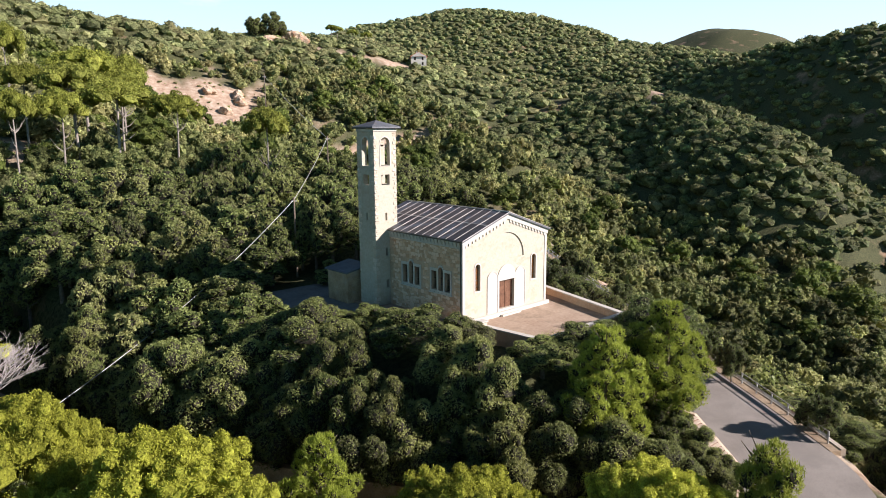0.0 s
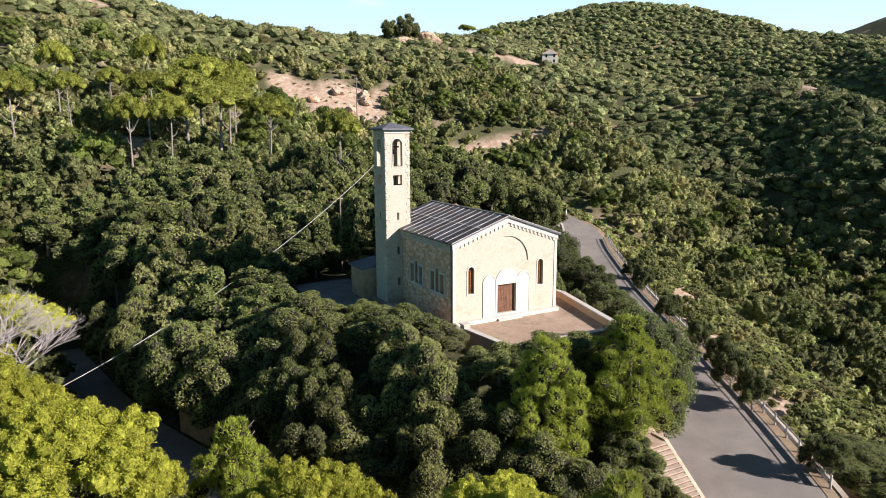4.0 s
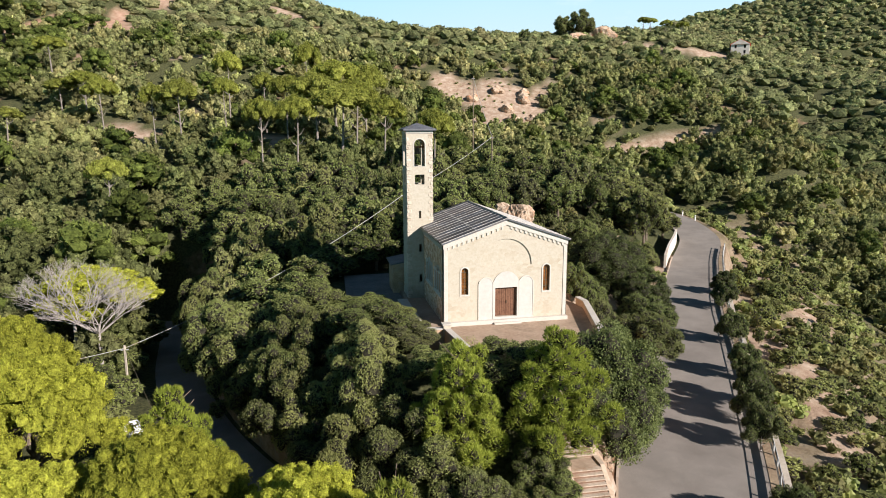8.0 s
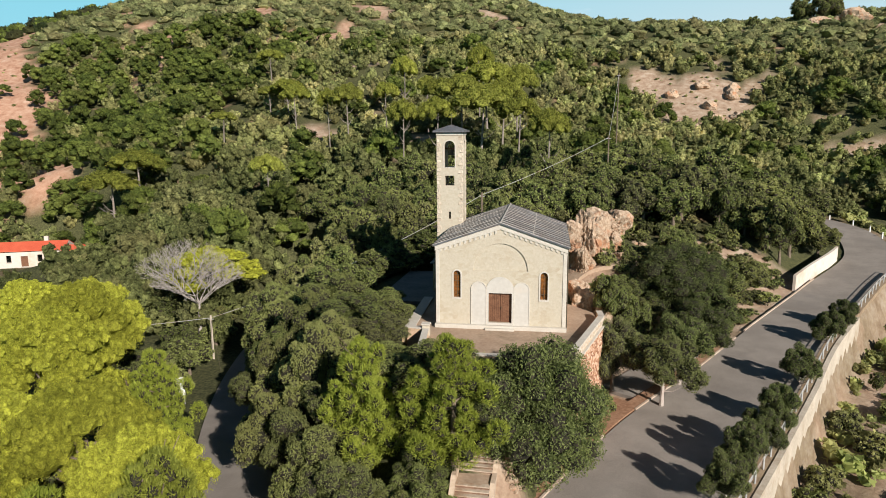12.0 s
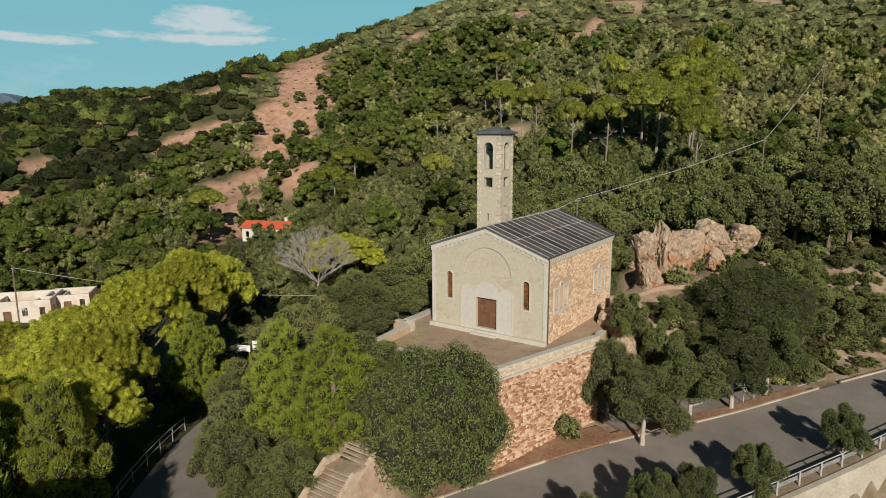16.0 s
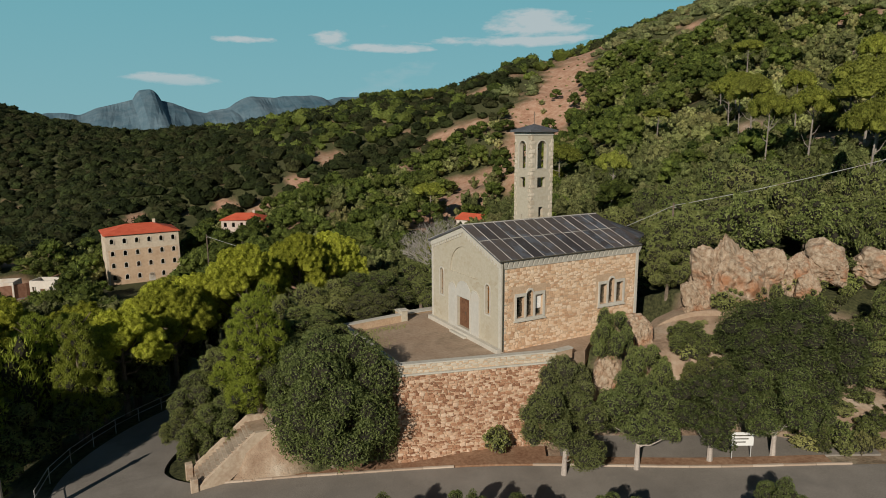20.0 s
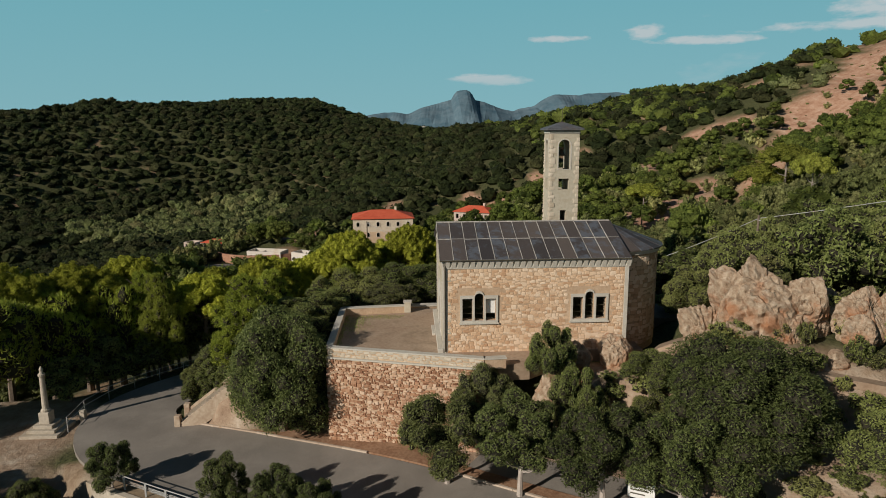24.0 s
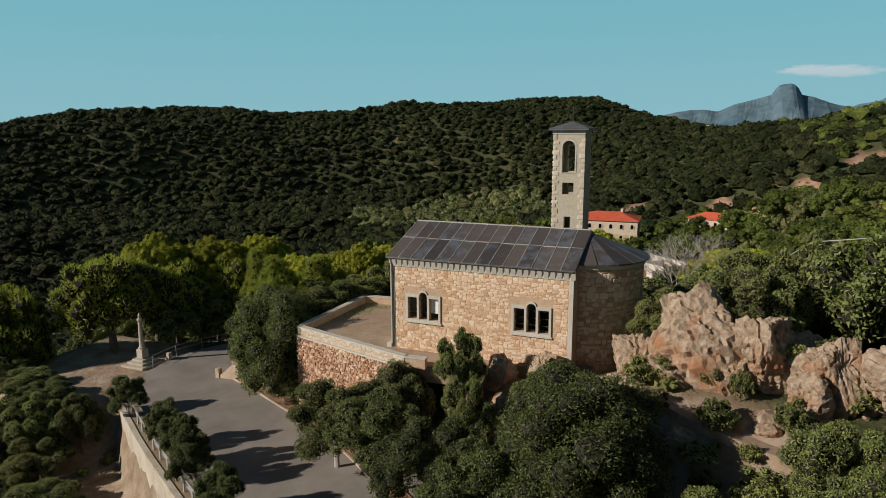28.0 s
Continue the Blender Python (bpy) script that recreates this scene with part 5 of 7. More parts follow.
sign("notice_board", "white notice board on two posts under the roadside trees", 18.55, 10.5, -5.0, 1.5, 0.95, 0.75, 62, M_WHITEP)
sign("information_board", "white information board beside the descending road", -30.9, 1.5, -9.1, 1.2, 1.8, 0.6, 25, M_WHITEP)
sign("direction_sign", "white direction sign on posts beside the descending road", -29.6, -1.5, -9.0, 1.7, 0.7, 2.2, 25, M_WHITEP)
sign("traffic_sign", "round red no-entry sign on a post", -24.6, -8.3, -8.6, 0.75, 0.75, 1.3, 25, M_REDP, 1, True)

# ---- poles and wires ----
def pole(x, y, top, label, r=0.11):
    z = float(land(x, y))
    ob = thing("utility_pole", label, "pole", "poles of the wire line", at=(x, y, z))
    bm = B()
    tube(bm, [(0, 0, -0.6), (0, 0, top - z)], [r * 1.25, r], 8)
    part("shaft", bm, M_CONCRETE if r > 0.1 else M_BARK, ob)
    bm = B()
    box(bm, -0.35, -0.04, top - z - 0.5, 0.35, 0.04, top - z - 0.42)
    part("crossarm", bm, M_GALV, ob)
    return Vector((x, y, top - 0.3))


def wire(p, q, sag, r=0.03):
    pts = [tuple(p.lerp(q, k / 14) - Vector((0, 0, sag * 4 * (k / 14) * (1 - k / 14)))) for k in range(15)]
    bm = B()
    tube(bm, pts, [r] * 15, 5)
    tagged(part("wire", bm, M_GALV), "thin pale overhead wire between poles", "wire", "overhead wires")


A = pole(-34.6, 14.9, -4.5, "short pale concrete pole beside the descending road")
Bp = pole(-4.5, 28.7, 8.7, "pale concrete pole among the trees behind the church", 0.1)
C = pole(12.4, 48.0, 15.5, "wooden pole on the slope behind the church", 0.09)
D = pole(16, 74, 26.5, "wooden pole high on the slope", 0.09)
E = pole(-62, -10, 0.5, "wooden pole among the pines", 0.09)
wire(A, Bp, 1.2)
wire(Bp, C, 0.35)
wire(C, D, 0.4)
wire(E, A, 1.0)
bm = B()
tube(bm, [tuple(A), tuple(A + Vector((3.2, -4.2, -5.4)))], [0.02, 0.02], 5)
tagged(part("stay_wire", bm, M_BELL), "stay wire of the concrete pole", "wire", "overhead wires")


# ---- rocks ----
def rock(name, label, x, y, z, rx, ry, rz, seed, rot=0, tilt=0, mat=None, level=5):
    bm = B()
    bmesh.ops.create_icosphere(bm, subdivisions=level, radius=1.0)
    s = Vector((seed * 3.1, seed * 1.7, seed * 0.9))
    rg = random.Random(seed)
    cuts = []
    grain = Vector((rg.gauss(0, 1), rg.gauss(0, 1), 0.4)).normalized()
    for k in range(16):
        n = Vector((rg.gauss(0, 1), rg.gauss(0, 1), rg.gauss(0, 0.8))).normalized()
        cuts.append((n, rg.uniform(0.55, 0.95)))
    for v in bm.verts:
        p = v.co.copy()
        r = 1.15
        for n, c in cuts:
            q = p.dot(n)
            if q > 0.05:
                r = min(r, c / q)
        big = noise.noise(p * 1.3 + s) * 0.16
        along = (p + s * 0.1).dot(grain) * 4.6 + 0.5 * noise.noise(p * 1.5 + s)
        step_ = along - math.floor(along)
        lay_ = 0.055 * (abs(step_ - 0.5) * 2) ** 3
        ridge = 1 - abs(noise.noise(p * 2.3 + s * 2)) * 2
        crack = -0.15 * max(0.0, ridge - 0.80) / 0.20 - lay_
        fine = noise.fractal(p * 5.0 + s, 0.9, 2.0, 5) * 0.045 + (noise.noise(p * 11 + s) > 0.12) * 0.018
        v.co = p * (r + big + crack + fine)
        v.co.x *= rx
        v.co.y *= ry
        v.co.z *= rz
    ob = part(name, bm, mat or M_ROCK)
    ob.matrix_world = pose(x, y, z, tilt, 0, rot)
    return tagged(ob, label, "rock", "rocks behind the church")


def strata_rock():
    """Tan and rust rock with darker cracks."""
    m, t, b = nodes_of("outcrop_rock", 0.95, 0, 0.2)
    f, c = noise_of(t, 2.5, 10, rough=0.75), noise_of(t, 0.5, 5)
    col = ramp(t, f, [(0.28, (0.12, 0.08, 0.052)), (0.42, (0.36, 0.25, 0.165)), (0.58, (0.53, 0.42, 0.31)), (0.76, (0.66, 0.575, 0.47))])
    col = mixc(t, ramp(t, c, [(0.5, (0, 0, 0)), (0.66, (0.8, 0.8, 0.8))]), col, (0.42, 0.18, 0.08))
    t.links.new(col, b.inputs["Base Color"])
    bump(t, b, f, 1.0, 0.25)
    return m


M_CRAG = strata_rock()
CRAG = "craggy tan and rust outcrop rising behind the church"
for x, y, z, rx, ry, rz, sd_, rot, tilt, lv in ((7.4, 18.9, 1.5, 1.6, 2.0, 3.0, 1, 20, 30, 5), (8.0, 22.3, 3.4, 2.2, 2.7, 4.0, 2, 10, 24, 5), (8.9, 25.0, 3.6, 1.8, 1.9, 3.3, 3, 70, 12, 5), (9.3, 21.0, 1.9, 1.5, 1.9, 2.2, 4, 20, 25, 5), (6.2, 21.8, 3.0, 2.6, 2.8, 3.2, 5, 0, 12, 5),
                                                 (10.2, 28.3, 3.7, 1.6, 1.8, 2.5, 6, 15, 10, 5), (11.4, 31.2, 4.0, 1.8, 2.1, 2.0, 7, 60, 20, 5), (7.4, 27.6, 3.2, 2.2, 2.3, 2.3, 8, 0, -15, 4), (12.4, 35.0, 4.2, 2.1, 2.3, 1.9, 9, 45, 10, 4), (8.2, 20.4, 0.6, 1.4, 1.5, 1.8, 10, 60, 30, 4), (11.7, 27.0, 2.9, 1.1, 1.2, 1.3, 15, 45, 15, 4), (9.9, 23.6, 2.2, 1.2, 1.5, 2.1, 16, 30, 12, 4), (9.6, 33.2, 4.2, 2.4, 2.4, 2.2, 20, 70, 15, 4)):
    rock("outcrop", CRAG, x, y, z, rx, ry, rz, sd_, rot, tilt, M_CRAG, lv)
for k in range(26):
    x, y = 9.5 + 7.5 * ((k * 0.618 + 0.2) % 1), 18.5 + 19 * ((k * 0.377 + 0.6) % 1)
    q = 0.35 + 0.55 * ((k * 0.29) % 1)
    rock("boulder", "small tan boulder on the slope behind the church", x, y, float(land(x, y)) + 0.1 * q, q * 1.3, q, q * 0.8, 50 + k, k * 67, k * 11 % 30, M_CRAG, 3)
for x, y, z, rx, ry, rz, sd_ in ((7.5, 9.4, -0.2, 1.2, 1.5, 1.7, 11), (7.4, 12.2, 0.0, 1.3, 1.4, 2.0, 12), (9.2, 11.0, -2.0, 1.6, 2.0, 1.8, 13), (8.9, 7.2, -2.0, 1.2, 1.5, 2.0, 14)):
    rock("boulder", "reddish boulder at the foot of the church's side wall", x, y, z, rx, ry, rz, sd_, sd_ * 40, 0, M_CRAG, 4)
for k in range(60):
    x, y = 1.35 + 2.6 * ((k * 0.618) % 1), -21.0 + 6.4 * ((k * 0.377 + 0.3) % 1)
    q = 0.16 + 0.3 * ((k * 0.29) % 1)
    d_, _, i_ = to_line(np.array([x]), np.array([y]), ROAD_LINE)
    if float(d_[0]) < ROAD_LINE[i_[0]][3] + 0.5:
        continue
    rock("boulder", "tan and rust stone in the earth bank beside the stairs", x, y, float(land(x, y)) + 0.22 * q, q * 1.5, q * 1.2, q * 1.0, 90 + k, k * 67, k * 17 % 30, M_CRAG, 3)
for k in range(9):
    a = k * 1.7
    rock("scree_rock", "pale bare rock on the scree slope", 56 + 9 * math.cos(a) * (k % 3), 180 + 12 * math.sin(a), float(land(56 + 9 * math.cos(a) * (k % 3), 180 + 12 * math.sin(a))), 3.5, 3.0, 2.4, 30 + k, k * 50, 0, M_CRAG, 3)
rock("summit_rock", "pale rocky crown of the far summit", 424, 415, float(land(424, 415)) + 1, 26, 18, 9, 44, 30, 0, M_CRAG, 4)
rock("ridge_rock", "pale rocks on the far ridge top", 128, 257, float(land(128, 257)) + 1.5, 8, 5, 4.5, 46, 0, 0, M_CRAG, 4)
rock("ridge_rock", "pale rocks on the far ridge top", 112, 254, float(land(112, 254)) + 1, 6, 4, 3, 47, 0, 0, M_CRAG, 4)


# ---- houses in the valley ----
def house(label, x, y, z, w, d, h, rz, cols, storeys, roof_h, wallmat, roof="hip", arched=False, group="houses in the valley", chimney=True, ruined=False):
    """A house seen from afar: front along local x, facing -y; each window with its frame and pane."""
    ob = thing("house", label, "house", group, at=(x, y, z), rz=rz)
    bm = B()
    ww, wh = (0.95, 1.5)
    sh = h / storeys
    holes = []
    for r in range(storeys):
        for c in range(cols):
            cx = -w / 2 + (c + 0.5) * w / cols
            z0 = r * sh + sh * 0.3
            if r == 0 and c == cols // 2:
                holes.append([(cx - 0.7, 0.02), (cx + 0.7, 0.02), (cx + 0.7, 2.3), (cx - 0.7, 2.3)])
            elif arched:
                holes.append(arch_points(cx, z0, ww, z0 + wh - ww / 2, 5))
            else:
                holes.append([(cx - ww / 2, z0), (cx + ww / 2, z0), (cx + ww / 2, z0 + wh), (cx - ww / 2, z0 + wh)])
    wall_slab(bm, [(-w / 2, -3), (w / 2, -3), (w / 2, h), (-w / 2, h)], holes, 0.35, lambda a, o, q: (a, -d / 2 + o, q))
    part("front_wall", bm, wallmat, ob)
    if arched:
        bm = B()
        cut = h * 0.7
        wall_slab(bm, [(-w / 2 + 0.6, -2), (w / 2 - 0.6, -2), (w / 2 - 0.6, cut), (-w / 2 + 0.6, cut)], [hp for hp in holes if max(p[1] for p in hp) < cut - 0.1], 0.05, lambda a, o, q: (a, -d / 2 + o, q), -0.055)
        part("stone_facing", bm, M_FACING, ob, "tan stone facing under the white top storey")
        for hp in holes[1:]:
            x0, x1, z0, z1 = min(p[0] for p in hp), max(p[0] for p in hp), min(p[1] for p in hp), max(p[1] for p in hp)
            bm = B()
            wall_slab(bm, arch_points((x0 + x1) / 2, z0 - 0.1, x1 - x0 + 0.36, z1 - (x1 - x0) / 2, 6), [hp], 0.06, lambda a, o, q: (a, -d / 2 + o, q), -0.12)
            part("window_surround", bm, M_WHITE, ob)
    for nm, P, ln in (("side_wall", lambda a, o, q: (w / 2 - o, a, q), d), ("side_wall", lambda a, o, q: (-w / 2 + o, a, q), d)):
        bm = B()
        n = max(2, int(ln / 4))
        hl = []
        for r in range(storeys):
            for c in range(n):
                cy, z0 = -ln / 2 + (c + 0.5) * ln / n, r * sh + sh * 0.3
                hl.append([(cy - 0.45, z0), (cy + 0.45, z0), (cy + 0.45, z0 + wh), (cy - 0.45, z0 + wh)])
        wall_slab(bm, [(-ln / 2 + 0.36, -3), (ln / 2, -3), (ln / 2, h), (-ln / 2 + 0.36, h)], hl, 0.35, P)
        part(nm, bm, wallmat, ob)
    bm = B()
    wall_slab(bm, [(-w / 2 + 0.36, -3), (w / 2 - 0.36, -3), (w / 2 - 0.36, h), (-w / 2 + 0.36, h)], [], 0.35, lambda a, o, q: (a, d / 2 - o, q))
    part("back_wall", bm, wallmat, ob)
    # near-black fill stands for the shade of unlit rooms; ruins get a floor
    bm = B()
    box(bm, -w / 2 + 0.4, -d / 2 + 0.9, -0.2, w / 2 - 0.4, d / 2 - 0.4, 0.3 if ruined else h - 0.1)
    part("interior", bm, M_CONCRETE if ruined else M_DARK, ob)
    if ruined and w > 7:
        for q in (-0.18, 0.2):
            bm = B()
            box(bm, w * q - 0.15, -d / 2 + 0.4, 0.31, w * q + 0.15, d / 2 - 0.4, h * (0.75 - q * 0.5))
            part("inner_wall", bm, wallmat, ob)
    for hp in holes:
        xs, zs = [p[0] for p in hp], [p[1] for p in hp]
        win = None
        bm = B()
        box(bm, min(xs) - 0.12, -d / 2 - 0.09, min(zs) - 0.14, max(xs) + 0.12, -d / 2 - 0.004, min(zs) - 0.01)
        win = part("window", bm, M_TRIM, ob)
        bm = B()
        wall_slab(bm, hp, [], 0.03, lambda a, o, q: (a, -d / 2 + o, q), 0.22)
        part("pane", bm, M_GLASS if min(zs) > 0.1 else M_WOOD, win)
    if ruined:
        return ob
    e = 0.5
    bm = B()
    base = [(-w / 2 - e, -d / 2 - e), (w / 2 + e, -d / 2 - e), (w / 2 + e, d / 2 + e), (-w / 2 - e, d / 2 + e)]
    lo = [bm.verts.new((a, b, h + 0.02)) for a, b in base]
    up = [bm.verts.new((a, b, h + 0.16)) for a, b in base]
    ins = d / 2 if roof == "hip" else 0.0
    rd = [bm.verts.new((-w / 2 - e + ins, 0, h + roof_h)), bm.verts.new((w / 2 + e - ins, 0, h + roof_h))]
    bm.faces.new(lo[::-1])
    for k in range(4):
        bm.faces.new((lo[k], lo[(k + 1) % 4], up[(k + 1) % 4], up[k]))
    for f in ((up[0], up[1], rd[1], rd[0]), (up[1], up[2], rd[1]), (up[2], up[3], rd[0], rd[1]), (up[3], up[0], rd[0])):
        bm.faces.new(f)
    rf = part("roof", bm, M_REDROOF, ob, "red tiled roof")
    if roof == "gable":
        for q in (-1, 1):
            bm = B()
            x0 = q * (w / 2 + e)
            va = [bm.verts.new((x0 + o, a, b)) for o in (-0.04 * q, 0.05 * q) for a, b in ((-d / 2 - e * 0.5, h), (d / 2 + e * 0.5, h), (0, h + roof_h - 0.14))]
            for f in ((0, 1, 2), (5, 4, 3), (0, 3, 4, 1), (1, 4, 5, 2), (2, 5, 3, 0)):
                bm.faces.new([va[v] for v in f])
            part("gable_wall", bm, wallmat, ob)
    if chimney:
        bm = B()
        box(bm, w * 0.2, 0.3, h + roof_h * 0.4, w * 0.2 + 0.8, 1.0, h + roof_h + 0.9, 0.02)
        part("chimney", bm, wallmat, rf)
    return ob


M_FACING = two_scale("tan_stone_facing", (0.46, 0.31, 0.20), (0.62, 0.46, 0.32), 1.5, 0.2, 0.9, 0.3, 0.02)
M_TAN = two_scale("tan_rendered_wall", (0.52, 0.42, 0.31), (0.70, 0.61, 0.49), 1.5, 0.12, 0.9, 0.2, 0.01, (0.50, 0.36, 0.25))
M_PINKW = two_scale("pinkish_wall", (0.46, 0.36, 0.30), (0.60, 0.50, 0.43), 1.5, 0.2, 0.9, 0.2, 0.01)
house("large four-storey pale building with red roof and arched windows", -177.5, -12.2, -28.6, 20.5, 14, 14.6, 93, 6, 4, 2.4, M_TAN, arched=True)
house("two-storey pinkish house with red roof in the valley", -183, 21.3, -19.8, 13.5, 9, 6.6, 64, 5, 2, 2.0, M_PINKW)
house("small side house with a red roof", -179, 31, -19.5, 5, 5, 3.2, 64, 2, 1, 1.2, M_PINKW, chimney=False)
house("long low white house with red roof below the landslip", -108, 71, -11.8, 15, 6.5, 3.4, 22, 5, 1, 1.6, M_WHITE, roof="gable")
house("low white extension with red roof", -97.0, 74.2, -11.8, 7, 5.5, 2.9, 22, 3, 1, 1.2, M_WHITE, roof="gable", chimney=False)
house("white flat-topped ruin without a roof", -114, 10, -19.4, 15, 9, 4.2, 50, 5, 1, 0, M_WHITE, ruined=True)
house("white flat-topped ruin without a roof", -110, 19, -19.0, 8, 7, 3.6, 50, 3, 1, 0, M_WHITE, ruined=True)
house("pale ruined house on the village terraces", -186, -73, float(land(-186, -73)) + 0.5, 8, 6, 5, 70, 3, 2, 1.2, M_PINKW, chimney=False)
house("pale ruined house on the village terraces", -164, -50, float(land(-164, -50)) + 0.5, 12, 6, 4, 75, 4, 1, 0, M_WHITE, ruined=True)
house("pale ruined house on the village terraces", -159, -37, float(land(-159, -37)) + 0.5, 7, 5, 4.5, 60, 3, 1, 0, M_WHITE, ruined=True)
house("tall ruined wall house on the village terraces", -200, -86, float(land(-200, -86)) + 0.5, 5, 5, 6, 70, 2, 2, 0, M_PINKW, ruined=True)
house("lone white house with a red roof high on the ridge", 189, 236, float(land(189, 236)) + 0.3, 10, 8, 5.0, 53, 3, 2, 2.4, M_WHITE, roof="gable", group="houses on the hills")
house("small white hut high on the wooded slope", -69, 153, float(land(-69, 153)) + 1.0, 7.5, 3, 2.0, 10, 2, 1, 0, M_TAN, ruined=True, group="houses on the hills")
house("small white house on the far saddle", -640, 10, float(land(-640, 10)) + 2, 12, 8, 4, 80, 3, 1, 0, M_WHITE, ruined=True, group="houses on the hills")
M_BRICKW = two_scale("red_brick_terrace", (0.28, 0.13, 0.08), (0.46, 0.27, 0.18), 1.5, 0.15, 0.9, 0.3, 0.03)
tw = thing("terrace_walls", "reddish curved terrace walls below the village", "wall")
for rad, z in ((26, 0.0), (19, 2.6)):
    bm = B()
    for k in range(14):
        a0, a1 = radians(-70 + k * 10), radians(-60 + k * 10)
        c = (-178, -52)
        prism(bm, [(c[0] + (rad + o) * math.cos(a), c[1] + (rad + o) * math.sin(a)) for o, a in ((0, a0), (0.5, a0), (0.5, a1), (0, a1))], -34, -26.5 + z)
    part("wall_length", bm, M_BRICKW, tw)

lane = smooth_line([(-146, -80, 0, 2.2), (-150, -66, 0, 2.2), (-156, -56, 0, 2.2), (-159, -46, 0, 2.2), (-154, -36, 0, 2.2), (-146, -30, 0, 2.2)])
lane[:, 2] = land(lane[:, 0], lane[:, 1]) + 0.35
tagged(part("village_lane", ribbon(lane, lambda r: -r[3], lambda r: r[3], 0.0, 1.2), M_ASPHALT), "curving grey lane below the village", "road", kind="structure")

# ---- distant mountains ----
def range_of(name, label, cx, cy, width, height, base, peaks, axis):
    """A far mountain: a long body whose crest follows a few named summits (offset, height, breadth, steepness)."""
    bm = B()
    n, m = 120, 14
    rows = []
    for i in range(n + 1):
        u = (i / n - 0.5) * width
        h = 0.0
        for o, hh, br, st in peaks:
            h = max(h, hh * math.exp(-abs((u - o) / br) ** st))
        h += 7 * noise.fractal(Vector((u * 0.008, 3.3, 0)), 0.8, 2, 4)
        row = []
        for j in range(m + 1):
            v = j / m * 2 - 1
            q = (1 - abs(v)) ** 0.8
            off = v * 700 + 60 * noise.noise(Vector((u * 0.01, v * 3, 1)))
            z = base + (h - base) * q + 22 * noise.fractal(Vector((u * 0.006, v * 4, 7)), 0.8, 2, 4) * q * (1 - q) * 4
            row.append(bm.verts.new((cx + axis[1] * off * -1 + axis[0] * u, cy + axis[0] * off + axis[1] * u, z)))
        rows.append(row)
    for a, b in zip(rows, rows[1:]):
        for j in range(m):
            bm.faces.new((a[j], a[j + 1], b[j + 1], b[j]))
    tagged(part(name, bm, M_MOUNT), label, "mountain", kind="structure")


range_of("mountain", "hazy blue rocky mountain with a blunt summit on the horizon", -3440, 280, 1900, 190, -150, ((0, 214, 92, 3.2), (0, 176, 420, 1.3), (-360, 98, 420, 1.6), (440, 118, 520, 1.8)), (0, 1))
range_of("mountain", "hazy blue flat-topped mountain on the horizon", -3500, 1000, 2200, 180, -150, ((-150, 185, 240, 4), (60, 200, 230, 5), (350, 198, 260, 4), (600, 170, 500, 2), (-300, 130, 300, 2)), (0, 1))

# ---- footpath behind the church ----
path = smooth_line([(5.2, 15.2, 0, 0.9), (7.6, 18.0, 0, 0.9), (11.6, 20.4, 0, 0.8), (13.2, 24.0, 0, 0.8), (15.0, 28.5, 0, 0.7), (19.5, 31.0, 0, 0.7)])
path[:, 2] = land(path[:, 0], path[:, 1]) + 0.12
tagged(part("footpath", ribbon(path, lambda r: -r[3], lambda r: r[3], 0.0, 0.5), M_PAVE), "beaten earth footpath between the rocks", "path", kind="structure")

# ---- trees ----
def leaf_quads(cent, nrm, size, rng, slim=0.55, aim=0.0):
    """Leaf sprays: pointed leaves about each centre, facing roughly along its normal; aim: long ones that point outwards and up."""
    n = len(cent)
    if aim:
        u = nrm + np.array([0, 0, aim]) + rng.normal(size=(n, 3)) * 0.6
        u /= np.linalg.norm(u, axis=1)[:, None]
        a = np.cross(u, rng.normal(size=(n, 3)))
        a /= np.linalg.norm(a, axis=1)[:, None]
    else:
        a = rng.normal(size=(n, 3)) * 0.95 + nrm
        a /= np.linalg.norm(a, axis=1)[:, None]
        u = np.cross(a, rng.normal(size=(n, 3)))
        u /= np.linalg.norm(u, axis=1)[:, None]
    w = np.cross(a, u)
    s = (size * rng.uniform(0.6, 1.35, n))[:, None]
    v = np.stack([cent - u * s - w * s * slim, cent - u * s + w * s * slim - a * s * 0.2, cent + u * s], 1).reshape(-1, 3)
    f = np.arange(3 * n).reshape(n, 3)
    return v, f


def ico(level=1):
    bm = B()
    bmesh.ops.create_icosphere(bm, subdivisions=level, radius=1.0)
    v = np.array([p.co[:] for p in bm.verts])
    f = np.array([[q.index for q in p.verts] for p in bm.faces])
    bm.free()
    return v, f


ICO1, ICO2 = ico(1), ico(2)


